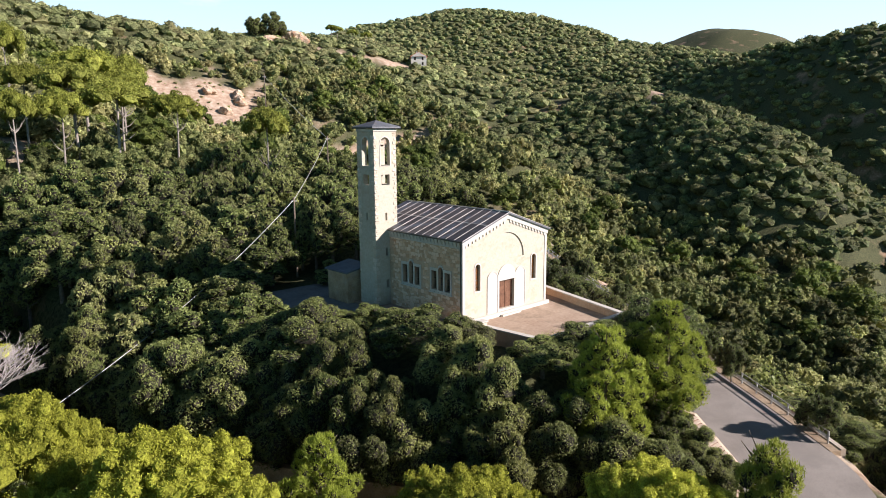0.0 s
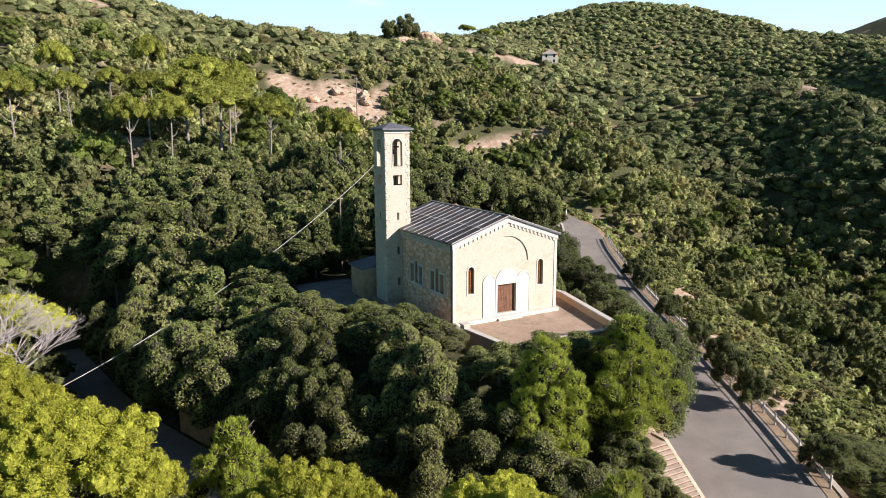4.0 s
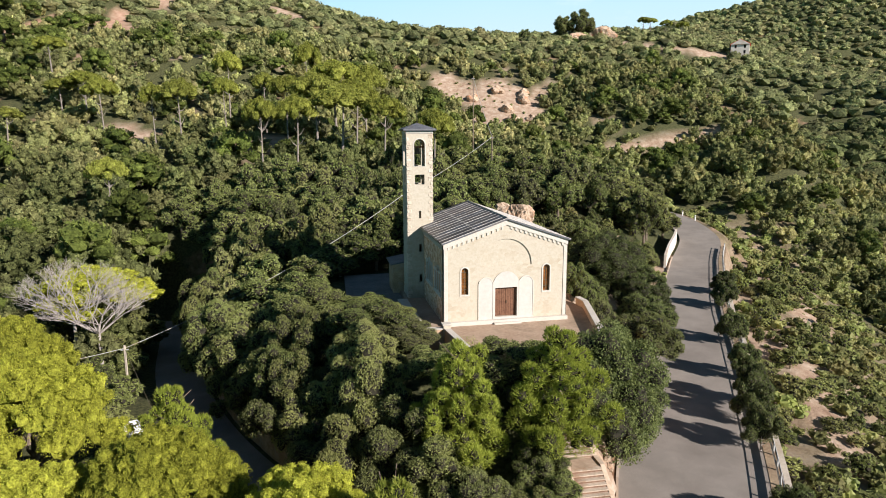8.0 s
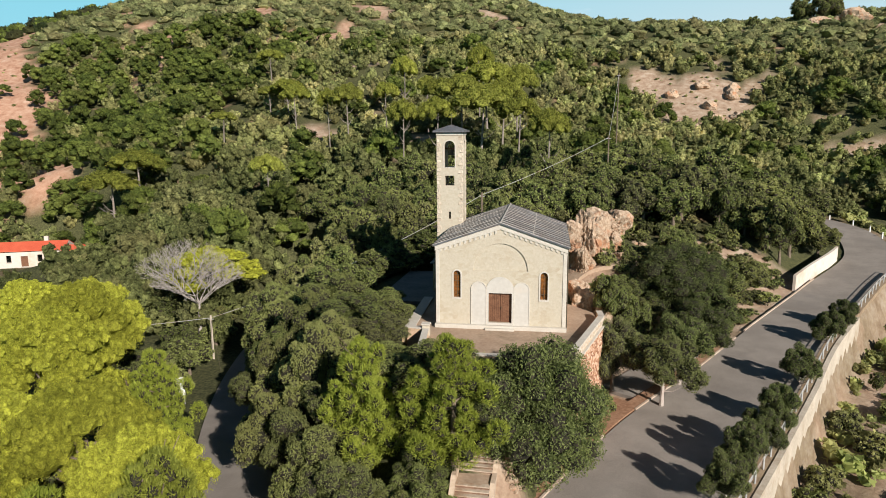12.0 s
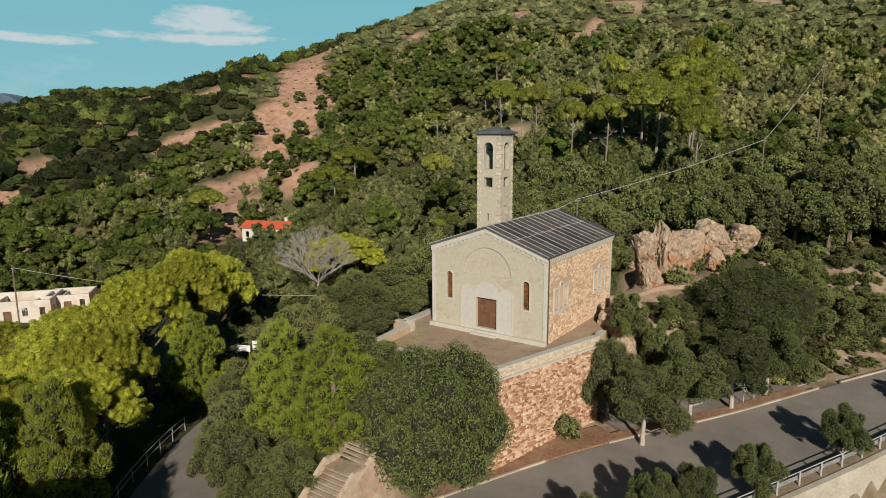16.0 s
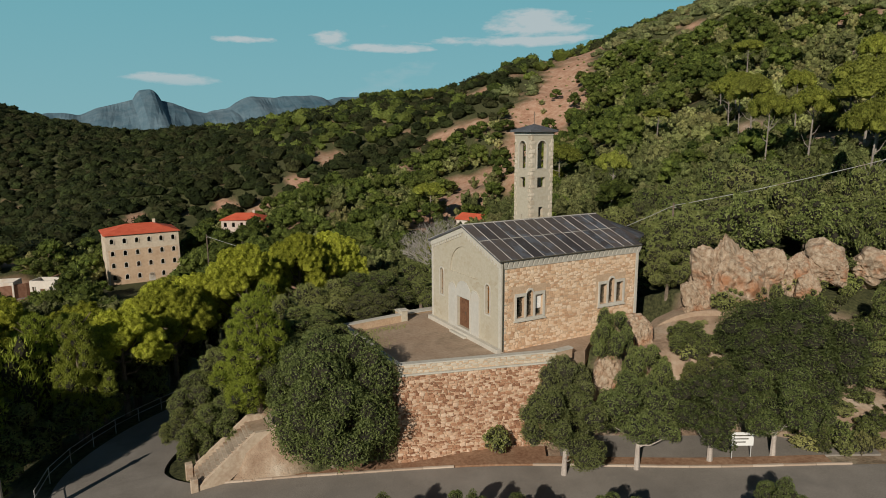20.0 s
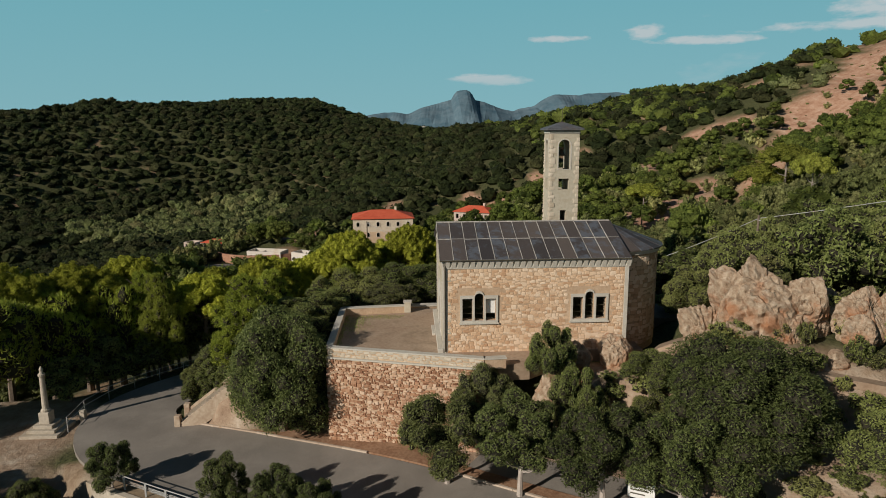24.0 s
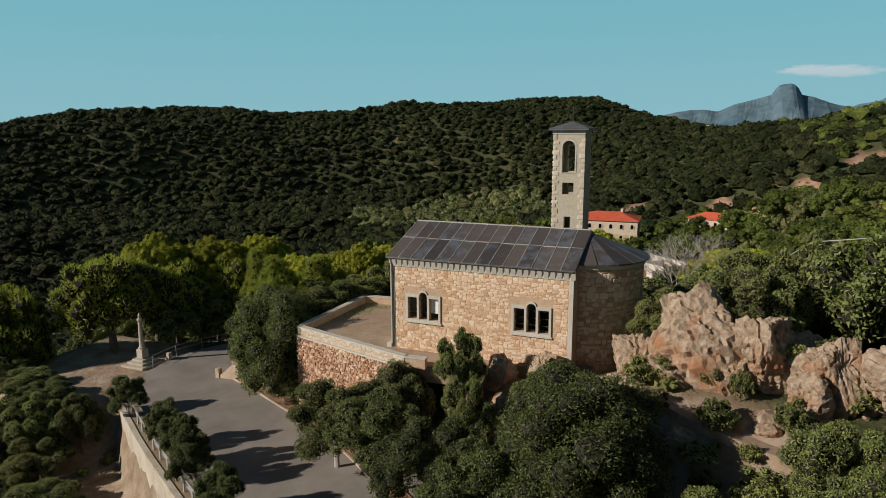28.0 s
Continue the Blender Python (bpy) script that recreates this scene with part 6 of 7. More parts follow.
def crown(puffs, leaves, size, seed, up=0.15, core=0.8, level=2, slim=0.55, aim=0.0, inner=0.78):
    """A crown of puffs (x, y, z, rx, rz), each a closed core with sprays of leaves round it. Returns triangles and how
    many of them are leaves.
    """
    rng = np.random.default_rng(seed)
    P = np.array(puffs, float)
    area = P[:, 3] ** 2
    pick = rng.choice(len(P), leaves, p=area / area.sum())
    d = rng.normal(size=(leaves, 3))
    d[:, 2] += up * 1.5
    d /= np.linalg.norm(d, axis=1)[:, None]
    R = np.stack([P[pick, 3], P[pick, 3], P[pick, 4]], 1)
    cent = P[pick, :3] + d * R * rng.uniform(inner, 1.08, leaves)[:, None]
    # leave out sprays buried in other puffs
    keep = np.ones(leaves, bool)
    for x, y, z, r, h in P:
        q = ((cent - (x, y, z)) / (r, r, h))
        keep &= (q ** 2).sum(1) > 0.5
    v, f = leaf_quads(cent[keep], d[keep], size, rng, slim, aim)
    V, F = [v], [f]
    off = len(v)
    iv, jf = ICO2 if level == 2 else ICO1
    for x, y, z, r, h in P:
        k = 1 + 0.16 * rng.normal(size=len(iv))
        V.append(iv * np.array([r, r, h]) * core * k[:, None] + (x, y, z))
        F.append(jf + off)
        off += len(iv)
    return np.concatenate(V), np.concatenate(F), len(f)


def oak_puffs(seed, r=3.0, h=2.6, n=12):
    rng = np.random.default_rng(seed)
    out = [(0, 0, h * 0.9, r * 0.62, h * 0.62)]
    for i in range(n):
        a, e = rng.uniform(0, 2 * math.pi), rng.uniform(0.0, 1.0)
        d = r * (0.72 - 0.42 * e * e) * rng.uniform(0.8, 1.1)
        s = r * rng.uniform(0.26, 0.42)
        out.append((d * math.cos(a), d * math.sin(a), h * (0.45 + 1.15 * e), s, s * rng.uniform(0.8, 1.05)))
    return out


def dome_puffs(seed, r=3.0, h=2.6, n=44, low=-0.4):
    """A rounded, lumpy crown: many small clumps over a dome."""
    rng = np.random.default_rng(seed)
    ph = rng.uniform(0, 6.28, 3)
    out = [(0, 0, h * 0.92, r * 0.64, h * 0.7)]
    for i in range(n):
        e, a = low + (1 - low) * (i + 0.5) / n, 2.39996 * i + rng.uniform(-0.3, 0.3)
        lump = 1 + 0.12 * math.sin(2 * a + ph[0]) + 0.1 * math.sin(3 * a + ph[1] + 4 * e) + rng.uniform(-0.12, 0.1)
        c, s = math.sqrt(1 - e * e), r * rng.uniform(0.15, 0.3)
        out.append((c * math.cos(a) * r * 0.78 * lump, c * math.sin(a) * r * 0.78 * lump, h * 0.92 + e * h * 0.85 * lump, s, s * rng.uniform(0.8, 1.1)))
    return out


def lobed_puffs(seed, r=3.0, h=2.7, lobes=10, sub=6, low=-0.3):
    """A broad oak crown: a few large lobes over a dome with deep clefts between, each lobe made of small clumps."""
    rng = np.random.default_rng(seed)
    out = [(0, 0, h * 0.8, r * 0.5, h * 0.5)]
    for i in range(lobes):
        e, a = low + (0.97 - low) * (i + 0.5) / lobes, 2.39996 * i + rng.uniform(-0.45, 0.45)
        c, far = math.sqrt(1 - e * e), rng.uniform(0.56, 0.76)
        q = r * rng.uniform(0.26, 0.42)
        p = np.array([c * math.cos(a) * r * far, c * math.sin(a) * r * far, h * 0.92 + e * h * 0.8 * rng.uniform(0.8, 1.1)])
        out.append((*p, q * 0.8, q * 0.75))
        for k in range(sub):
            d = rng.normal(size=3) * 0.8 + np.array([c * math.cos(a), c * math.sin(a), e + 0.35])
            d /= np.linalg.norm(d)
            s = q * rng.uniform(0.32, 0.55)
            out.append((*(p + d * q * 0.78), s, s * rng.uniform(0.8, 1.05)))
    return out


def pine_puffs(seed, r=4.0, thick=1.1, n=16, dome=1.1):
    """The cushioned crown of a stone pine: small puffs over a low dome."""
    rng = np.random.default_rng(seed)
    out = []
    for i in range(n):
        a, q = 2.39996 * i + rng.uniform(-0.25, 0.25), math.sqrt((i + 0.4) / n)
        d = r * 0.88 * q
        s = r * rng.uniform(0.95, 1.3) * 1.32 / math.sqrt(n)
        out.append((d * math.cos(a), d * math.sin(a), thick * (1.3 - dome * q ** 3) + rng.uniform(-0.14, 0.14) * r * 0.55, s, s * 0.66))
    return out


def cushion_puffs(seed, r, thick, n, small):
    """Big cushions over a low dome, each quilted with small ones on its upper side."""
    rng = np.random.default_rng(seed + 500)
    out = []
    for x, y, z, w, h in pine_puffs(seed, r, thick, n):
        out.append((x, y, z, w * 0.9, h * 0.9))
        for i in range(small):
            e, a = 1.0 - 1.05 * (i + 0.5) / small, 2.39996 * i + rng.uniform(-0.35, 0.35)
            d = math.sqrt(max(0.0, 1 - e * e))
            q = w * rng.uniform(0.20, 0.31)
            out.append((x + w * 0.86 * d * math.cos(a), y + w * 0.86 * d * math.sin(a), z + h * 0.86 * e + rng.uniform(-0.05, 0.08), q, q * 0.85))
    return out


def aleppo_puffs(seed, r=3.2, h=9.0, n=60):
    """Tiers of upswept clumps, widest below the middle, narrowing to the tip."""
    rng = np.random.default_rng(seed)
    out = []
    for i in range(n):
        e = (i + rng.uniform(0, 1)) / n
        w = r * (1.0 - 0.8 * e ** 1.8) * (0.62 + 0.38 * min(1.0, e * 5)) * rng.uniform(0.65, 1.25)
        a = 2.39996 * i + rng.uniform(-0.4, 0.4)
        s = r * rng.uniform(0.15, 0.27) * (1 - 0.35 * e)
        q = rng.uniform(0.35, 0.95)
        out.append((w * math.cos(a) * q, w * math.sin(a) * q, h * (0.14 + 0.82 * e) + 0.3 * w * q - 0.1, s, s * rng.uniform(0.85, 1.3)))
    return out


def trunk(bm, h, r, lean, branches, reach, seed):
    rng = random.Random(seed)
    top = Vector((lean * h, lean * 0.4 * h, h))
    tube(bm, [(0, 0, -0.6), (lean * h * 0.25, 0, h * 0.35), (lean * h * 0.7, lean * 0.2 * h, h * 0.7), top], [r * 1.35, r, r * 0.8, r * 0.5], 7)
    for i in range(branches):
        t = rng.uniform(0.5, 0.95)
        b = Vector((lean * h * t, lean * 0.3 * h * t, h * t))
        a = i * 2.4 + rng.uniform(-0.4, 0.4)
        e = b + Vector((math.cos(a), math.sin(a), rng.uniform(0.45, 0.9))) * reach * rng.uniform(0.6, 1)
        m = (b + e) / 2 + Vector((0, 0, -0.12 * reach))
        tube(bm, [b, m, e], [r * 0.42, r * 0.3, r * 0.12], 5)


def tree_thing(name, label, category, group, crown_vf, leaf, th, tr, seed, lean=0.03, branches=5, reach=2.2, bark=None, inner=None):
    ob = thing(name, label, category, group)
    bm = B()
    trunk(bm, th, tr, lean, branches, reach, seed)
    part("trunk", bm, bark or M_BARK, ob)
    v, f, n = crown_vf
    # unless inner is given, the cores are darkened for the shade inside the crown
    me = mesh_np("crown", v, f, [leaf, inner or M_CORESHADE], np.arange(len(f)) >= n)
    c = new("crown", me)
    c.parent = ob
    return ob


def shifted(vf, dz):
    return vf[0] + (0, 0, dz), vf[1], vf[2]


OAKS = [tree_thing("holm_oak", "dense dark green holm oak on the slope", "tree", "oaks round the church", shifted(crown(lobed_puffs(s, 3.2, 2.8, 13, 7), 36000, 0.066, s, 0.35, 0.76, 1, 0.5, 0.0, 0.8), 0.5), L_OAK, 3.0, 0.2, s) for s in (1, 2, 3, 4)]
OAKS_LO = [tree_thing("holm_oak", "dense dark green holm oak in the woods behind", "tree", "oaks round the church", shifted(crown(lobed_puffs(s, 3.2, 2.8, 11, 5), 8000, 0.135, s, 0.4, 0.76, 1, 0.5, 0.0, 0.8), 0.5), L_OAK, 3.0, 0.2, s) for s in (5, 6, 7)]
ALEPPO = [tree_thing("aleppo_pine", "bright green aleppo pine on the slope before the church", "tree", "pines before the forecourt", crown(aleppo_puffs(s, 3.1, 9.0, 84), 46000, 0.11, s, 0.4, 0.5, 1, 0.2, 0.7, 0.6), L_ALEP, 8.4, 0.17, s, 0.02, 16, 1.6) for s in (11, 12)]
PINES = [tree_thing("stone_pine", "stone pine with a cushioned yellow-green crown", "tree", "stone pines by the road", shifted(crown(cushion_puffs(s, 4.4, 2.7, 24, 11), 70000, 0.056, s, 0.8, 0.80, 1, 0.4, 0.0, 0.84), 5.0), L_PINE, 6.4, 0.26, s, 0.03, 12, 3.0, None, L_PINE) for s in (21, 22, 23)]
L_TALL = foliage("umbrella_pine_needles", (0.200, 0.230, 0.038), (0.410, 0.430, 0.078), (0.355, 0.380, 0.078), 0.4, 0.0, 0.15, 3.0)
TALL = [tree_thing("umbrella_pine", "tall umbrella pine with a bare trunk", "tree", "tall pines on the hillside", shifted(crown(pine_puffs(s, 4.6, 1.7, 30), 5200, 0.15, s, 0.8, 0.78, 1), 9.8), L_TALL, 10.6, 0.2, s, 0.04, 7, 2.3, M_PALEBARK, L_TALL) for s in (31, 32, 33)]
STREET = [tree_thing("roadside_tree", "dark green tree with a pale trunk in the planting strip", "tree", "trees of the planting strip", shifted(crown(lobed_puffs(s, 2.8, 2.3, 12, 6), 30000, 0.062, s, 0.25, 0.74, 1, 0.5, 0.0, 0.78), 1.5), L_STREET, 3.0, 0.15, s, 0.03, 6, 1.8, M_DEAD) for s in (35, 36)]
SHRUBS = [tree_thing("shrub", "low bushy evergreen shrub", "shrub", "shrubs on the banks", crown(dome_puffs(s, 1.0, 0.75, 16, -0.2), 1300, 0.075, s, 0.4, 0.76, 1, 0.5, 0.0, 0.8), lf, 0.5, 0.05, s, 0.02, 2, 0.4) for s, lf in ((37, L_OAK), (38, L_SCRUB), (39, L_BRIGHT))]


def put(ob, x, y, s=1.0, rz=0.0, dz=0.0, sz=None, first=[]):
    """Stand a copy of a tree on the ground; the first call moves the built one."""
    m = pose(x, y, float(land(x, y)) + dz, 0, 0, rz)
    if ob.name not in first:
        first.append(ob.name)
        ob.matrix_world = m
        o = ob
    else:
        o = copy_thing(ob, m)
    o.scale = (s, s, sz or s)
    return o


def put_top(ob, x, y, top, wide, rz, own):
    """Stand a tree so that its crown ends at a given height; own: the height it is built with."""
    z = float(land(x, y))
    return put(ob, x, y, wide, rz, 0.0, (top - z) / own)


OWN = {"oak": 5.7, "aleppo": 9.6, "pine": 9.1}
put_top(ALEPPO[0], -7.6, -15.4, 4.3, 1.05, 0, OWN["aleppo"])
put_top(ALEPPO[1], -1.6, -16.4, 5.1, 1.1, 40, OWN["aleppo"])
put_top(ALEPPO[1], -25.2, -10.0, 1.0, 0.95, 100, OWN["aleppo"])
put_top(ALEPPO[0], -13.5, -27.8, 3.0, 1.0, 250, OWN["aleppo"])
put_top(ALEPPO[1], -17, -31, 2.5, 1.1, 20, OWN["aleppo"])
GRAND = tree_thing("holm_oak", "great dense dark green holm oak before the retaining wall", "tree", "oaks round the church", shifted(crown(dome_puffs(71, 3.0, 2.75, 90, -0.75), 80000, 0.054, 71, 0.25, 0.7, 1, 0.5, 0.0, 0.72), 0.4), L_STREET, 3.0, 0.2, 71)
put_top(GRAND, 3.3, -12.5, 2.5, 1.5, 30, OWN["oak"])
put_top(OAKS[1], 0.2, -13.6, 1.0, 0.9, 80, OWN["oak"])
for k, (x, y, top, w) in enumerate(((-33.4, -10.7, 2.2, 1.2), (-23.9, -19.7, 1.1, 0.95), (-17.1, -24.6, 0.8, 0.85), (-37.6, -2.4, 2.5, 1.05), (-42.5, -5, 0.2, 1.2), (-40.5, 3.5, 1.4, 1.0), (-30.5, -19.5, -0.4, 1.15), (-38, -15, -1.2, 1.2), (-25.5, -27.5, -1.0, 1.0),
                                    (-47, -11, -3.2, 1.2), (-10.5, -41.5, 2.8, 1.2), (-16.5, -37, 2.0, 1.2), (-23, -34.5, 1.4, 1.1), (-31.5, -28, -1.6, 1.0), (-40.2, 25.5, 0.9, 1.45), (-50, 6, 0.4, 1.1), (-54, -16, -4.5, 1.2))):
    put_top(PINES[k % 3], x, y, top, w, k * 77, OWN["pine"])
for k, (x, y) in enumerate(((13.3, -0.2), (15.5, 4.1), (17.6, 8.6), (19.5, 12.4))):
    put(STREET[k % 2], x, y, 1.12, k * 100, 0.0, 1.02)
put_top(GRAND, 17.3, 16.8, 4.2, 1.55, 200, OWN["oak"])
for x, y, top, w in ((9.6, 2.6, -0.2, 0.72), (11.7, 8.6, 0.4, 0.6), (11.2, 13.5, 1.6, 0.6), (13.5, 13.5, -0.5, 0.7), (22.5, 23, 1.5, 1.0), (26.5, 26.5, 1.0, 0.9), (1.0, 24.5, 7.5, 1.1), (3.0, 20.0, 5.2, 0.8), (19.0, 28.0, 4.0, 0.8)):
    put_top(OAKS[int(abs(x * 7)) % 4], x, y, top, w, x * 50, OWN["oak"])
o = copy_thing(OAKS[1], pose(9.5, 7.3, -1.7, 0, 0, 140))
o.scale = (0.52, 0.52, 0.8)
o["label"] = "small dark green tree rooted among the boulders by the church"
# oaks that overhang the descending road from the church side
for k, r_ in enumerate(ROAD_LINE[(ROAD_LINE[:, 0] < -12) & (ROAD_LINE[:, 1] > -21) & (ROAD_LINE[:, 1] < 30)][::3]):
    i_ = int(np.argmin(np.hypot(ROAD_LINE[:, 0] - r_[0], ROAD_LINE[:, 1] - r_[1])))
    p = offset_row(i_, r_[3] + 1.7 + 0.8 * math.sin(k * 2.1))
    put_top(OAKS[k % 4], p.x, p.y, -2.2 + 1.3 * math.sin(k * 1.3), 1.05 + 0.2 * math.sin(k * 3.1), k * 70, OWN["oak"])
# young trees rooted along the outer verge
for k, (x, y, z, h) in enumerate(((10.6, -22.5, -7.1, 2.6), (15.0, -13.8, -6.6, 3.0), (17.0, -10.2, -6.4, 3.4), (18.6, -7.6, -6.2, 3.0), (21.3, -3.0, -5.9, 2.8), (25.4, 4.3, -5.5, 3.0), (31.2, 14.0, -4.7, 2.8), (34.5, 19.0, -4.3, 2.4))):
    m = pose(x, y, z - 1.0, 0, 0, k * 75)
    o = copy_thing(STREET[k % 2], m)
    o.scale = (0.56, 0.56, (h + 1.8) / 6.4)
    o["label"] = "young dark green tree on the outer verge"
    o["group"] = "young trees along the verge"
for x, y, top, w in ((10.5, -33, -6.2, 0.8), (13.2, -30.5, -6.6, 0.8), (9.6, -38, -6.3, 0.9), (14.5, -34, -7.2, 1.0), (8.0, -42.5, -6.0, 0.9), (11.5, -27.5, -6.6, 0.6), (12.5, -36, -7.6, 1.0), (17, -34, -9.5, 1.1), (15, -28, -8.8, 0.9), (20, -29, -10.5, 1.2), (19.5, -22, -9.5, 1.0), (25, -24, -12, 1.2), (24, -17, -10.5, 1.0), (13, -42, -10, 1.1), (20, -38, -12, 1.2), (26, -32, -14, 1.2), (30, -20, -13.5, 1.2), (17, -47, -12, 1.2), (9, -47, -9.5, 1.0)):
    put_top(OAKS[int(abs(x * 3 + y)) % 4], x, y, top, w, x * 40, OWN["oak"])
for x, y, top, w in ((-3.3, -19.0, -3.3, 0.65), (-3.1, -20.8, -4.6, 0.5), (-3.2, -17.2, -2.4, 0.55), (-4.5, -20.5, -4.0, 0.7), (-8, -19.5, -3.0, 0.8)):
    put_top(OAKS[int(abs(x * 3 + y)) % 4], x, y, top, w, x * 40, OWN["oak"])
put(SHRUBS[2], 8.3, -2.3, 1.15, 0, 0.3, 1.3)
# shrubs rooted in the outcrop's clefts
for k, (x, y, z, q) in enumerate(((7.5, 24.0, 5.2, 0.8), (6.2, 21.0, 3.4, 0.7), (9.6, 26.3, 4.0, 0.8), (8.8, 28.4, 4.0, 0.9), (9.9, 23.5, 1.6, 0.8), (8.8, 21.2, 0.6, 0.7), (10.4, 30.3, 3.6, 0.8), (5.4, 24.3, 5.6, 1.1), (7.9, 26.4, 5.0, 0.7), (11.6, 33.0, 3.9, 0.9))):
    o = copy_thing(SHRUBS[k % 3], pose(x, y, z, 0, 0, k * 80))
    o.scale = (q, q, q * 0.9)


ROUND = [tree_thing("round_pine", "broad rounded pine with dense bright green crown", "tree", "round pines by the bend", shifted(crown(dome_puffs(s, 4.0, 3.7, 60), 13000, 0.18, s, 0.35, 0.8, 1, 0.25, 0.5, 0.82), 0.8), L_ALEP, 4.5, 0.3, s) for s in (61, 62)]
for k, (x, y, top, w) in enumerate(((-2.0, -39.0, 3.6, 1.25), (-9.0, -36.5, 1.5, 1.0), (5.0, -46.5, 1.0, 1.2), (-15.5, -33.0, 1.5, 1.0), (-21.0, -30.0, 0.5, 0.9))):
    put_top(ROUND[k % 2], x, y, top, w, k * 60, 8.6)
for k in range(20):
    x, y = -6 - 1.9 * k + 1.5 * math.sin(k * 2.3), -33.5 + 0.95 * k + 3.0 * math.sin(k * 1.7)
    if float(to_line(np.array([x]), np.array([y]), ROAD_LINE)[0][0]) > 5.5:
        put_top(OAKS_LO[k % 3], x, y, -4.2 + math.sin(k * 3.1), 0.85, k * 50, OWN["oak"])

# undergrowth on the outer side of the descending road
for k, (x, y, top) in enumerate(((-33.5, 3.5, -6.5), (-34.5, 9.5, -6.0), (-37.5, 13, -5.5), (-36.5, 19, -6.5), (-40, 27, -6.0), (-37.5, 33, -6.5), (-44, 21, -5.0), (-46, 13, -5.5), (-41, 7.5, -6.0), (-38.5, 23.5, -6.5), (-30.8, -4, -6.8), (-28.6, -10.5, -6.5), (-43, 33, -6.5), (-47, 28, -6.0))):
    put_top(OAKS_LO[k % 3], x, y, top, 0.8 + 0.15 * math.sin(k * 2.7), k * 50, OWN["oak"])


def dead_tree(x, y, h, seed):
    """A leafless tree: limbs that fork four times into fine twigs."""
    rng = random.Random(seed)
    ob = thing("dead_tree", "leafless pale grey dead pine by the descending road", "tree", "dead pines", at=(x, y, float(land(x, y))))
    bm = B()
    tube(bm, [(0, 0, -0.5), (0.2, 0.1, h * 0.25), (0.1, 0.3, h * 0.48)], [0.24, 0.19, 0.15], 7)
    part("trunk", bm, M_DRY, ob)
    bm = B()

    def fork(p, d, ln, r, depth):
        q = p + d * ln
        tube(bm, [tuple(p), tuple((p + q) / 2 + Vector((rng.uniform(-1, 1), rng.uniform(-1, 1), 0)) * ln * 0.06), tuple(q)], [r, r * 0.85, r * 0.6], 4)
        if depth:
            for k in range(3 if depth > 1 else 4):
                a = rng.uniform(0, 6.28)
                fork(q, (d + Vector((math.cos(a), math.sin(a), rng.uniform(-0.1, 0.45))) * rng.uniform(0.5, 0.85)).normalized(), ln * rng.uniform(0.6, 0.8), r * 0.55, depth - 1)

    for k in range(11):
        a = k * 0.571 + rng.uniform(-0.3, 0.3)
        fork(Vector((0.1, 0.3, h * 0.48)), Vector((math.cos(a), math.sin(a), 0.8)).normalized(), h * 0.24, 0.1, 4)
    part("limb_work", bm, M_DRY, ob)


dead_tree(-37.8, 17.6, 9.8, 3)
dead_tree(-40.6, 19.4, 10.4, 5)

rng = np.random.default_rng(5)


def hill_base(x, y):
    z = np.full(np.shape(x), -20.0)
    for cx, cy, h, s in HILLS:
        z = z + h * np.exp(-((x - cx) ** 2 + (y - cy) ** 2) / s ** 2)
    return z


def open_ground(x, y, margin=0.0):
    """True where trees may stand."""
    d, side, i = to_line(x, y, ROAD_LINE)
    ok = d > ROAD_LINE[i][..., 3] + 1.8 + margin
    ok &= rect_dist(x, y, -8, -9, 8.8, 18) > 1.2 + margin
    ok &= rect_dist(x, y, -12.5, 8, -7, 22) > 1.0 + margin
    ok &= (bareness(x, y) < 0.45) | ((x < -100) & (rng.uniform(size=np.shape(x)) < 0.1))
    ok &= rect_dist(x, y, 4, 18, 13, 36) > 0.5
    for px, py, pr in ((-177, -12, 13), (-164, -14, 15), (-181, 23, 10), (-170, 20, 8), (-104, 70, 13), (-99, 60, 17), (-92, 50, 14), (-112, 13, 12), (-102, 8, 12), (-92, 3, 8), (-172, -56, 10), (-158, -44, 9), (-150, -60, 6)):
        ok &= np.hypot(x - px, y - py) > pr
    ok &= rect_dist(x, y, -106, -8, -66, 14) > 0
    ok &= rect_dist(x, y, -164, -24, -124, 2) > 0
    ok &= rect_dist(x, y, -172, -66, -126, -32) > 0
    return ok


def scatter(x0, y0, x1, y1, step):
    g = np.stack(np.meshgrid(np.arange(x0, x1, step), np.arange(y0, y1, step)), -1).reshape(-1, 2)
    return g + rng.uniform(-0.42, 0.42, g.shape) * step


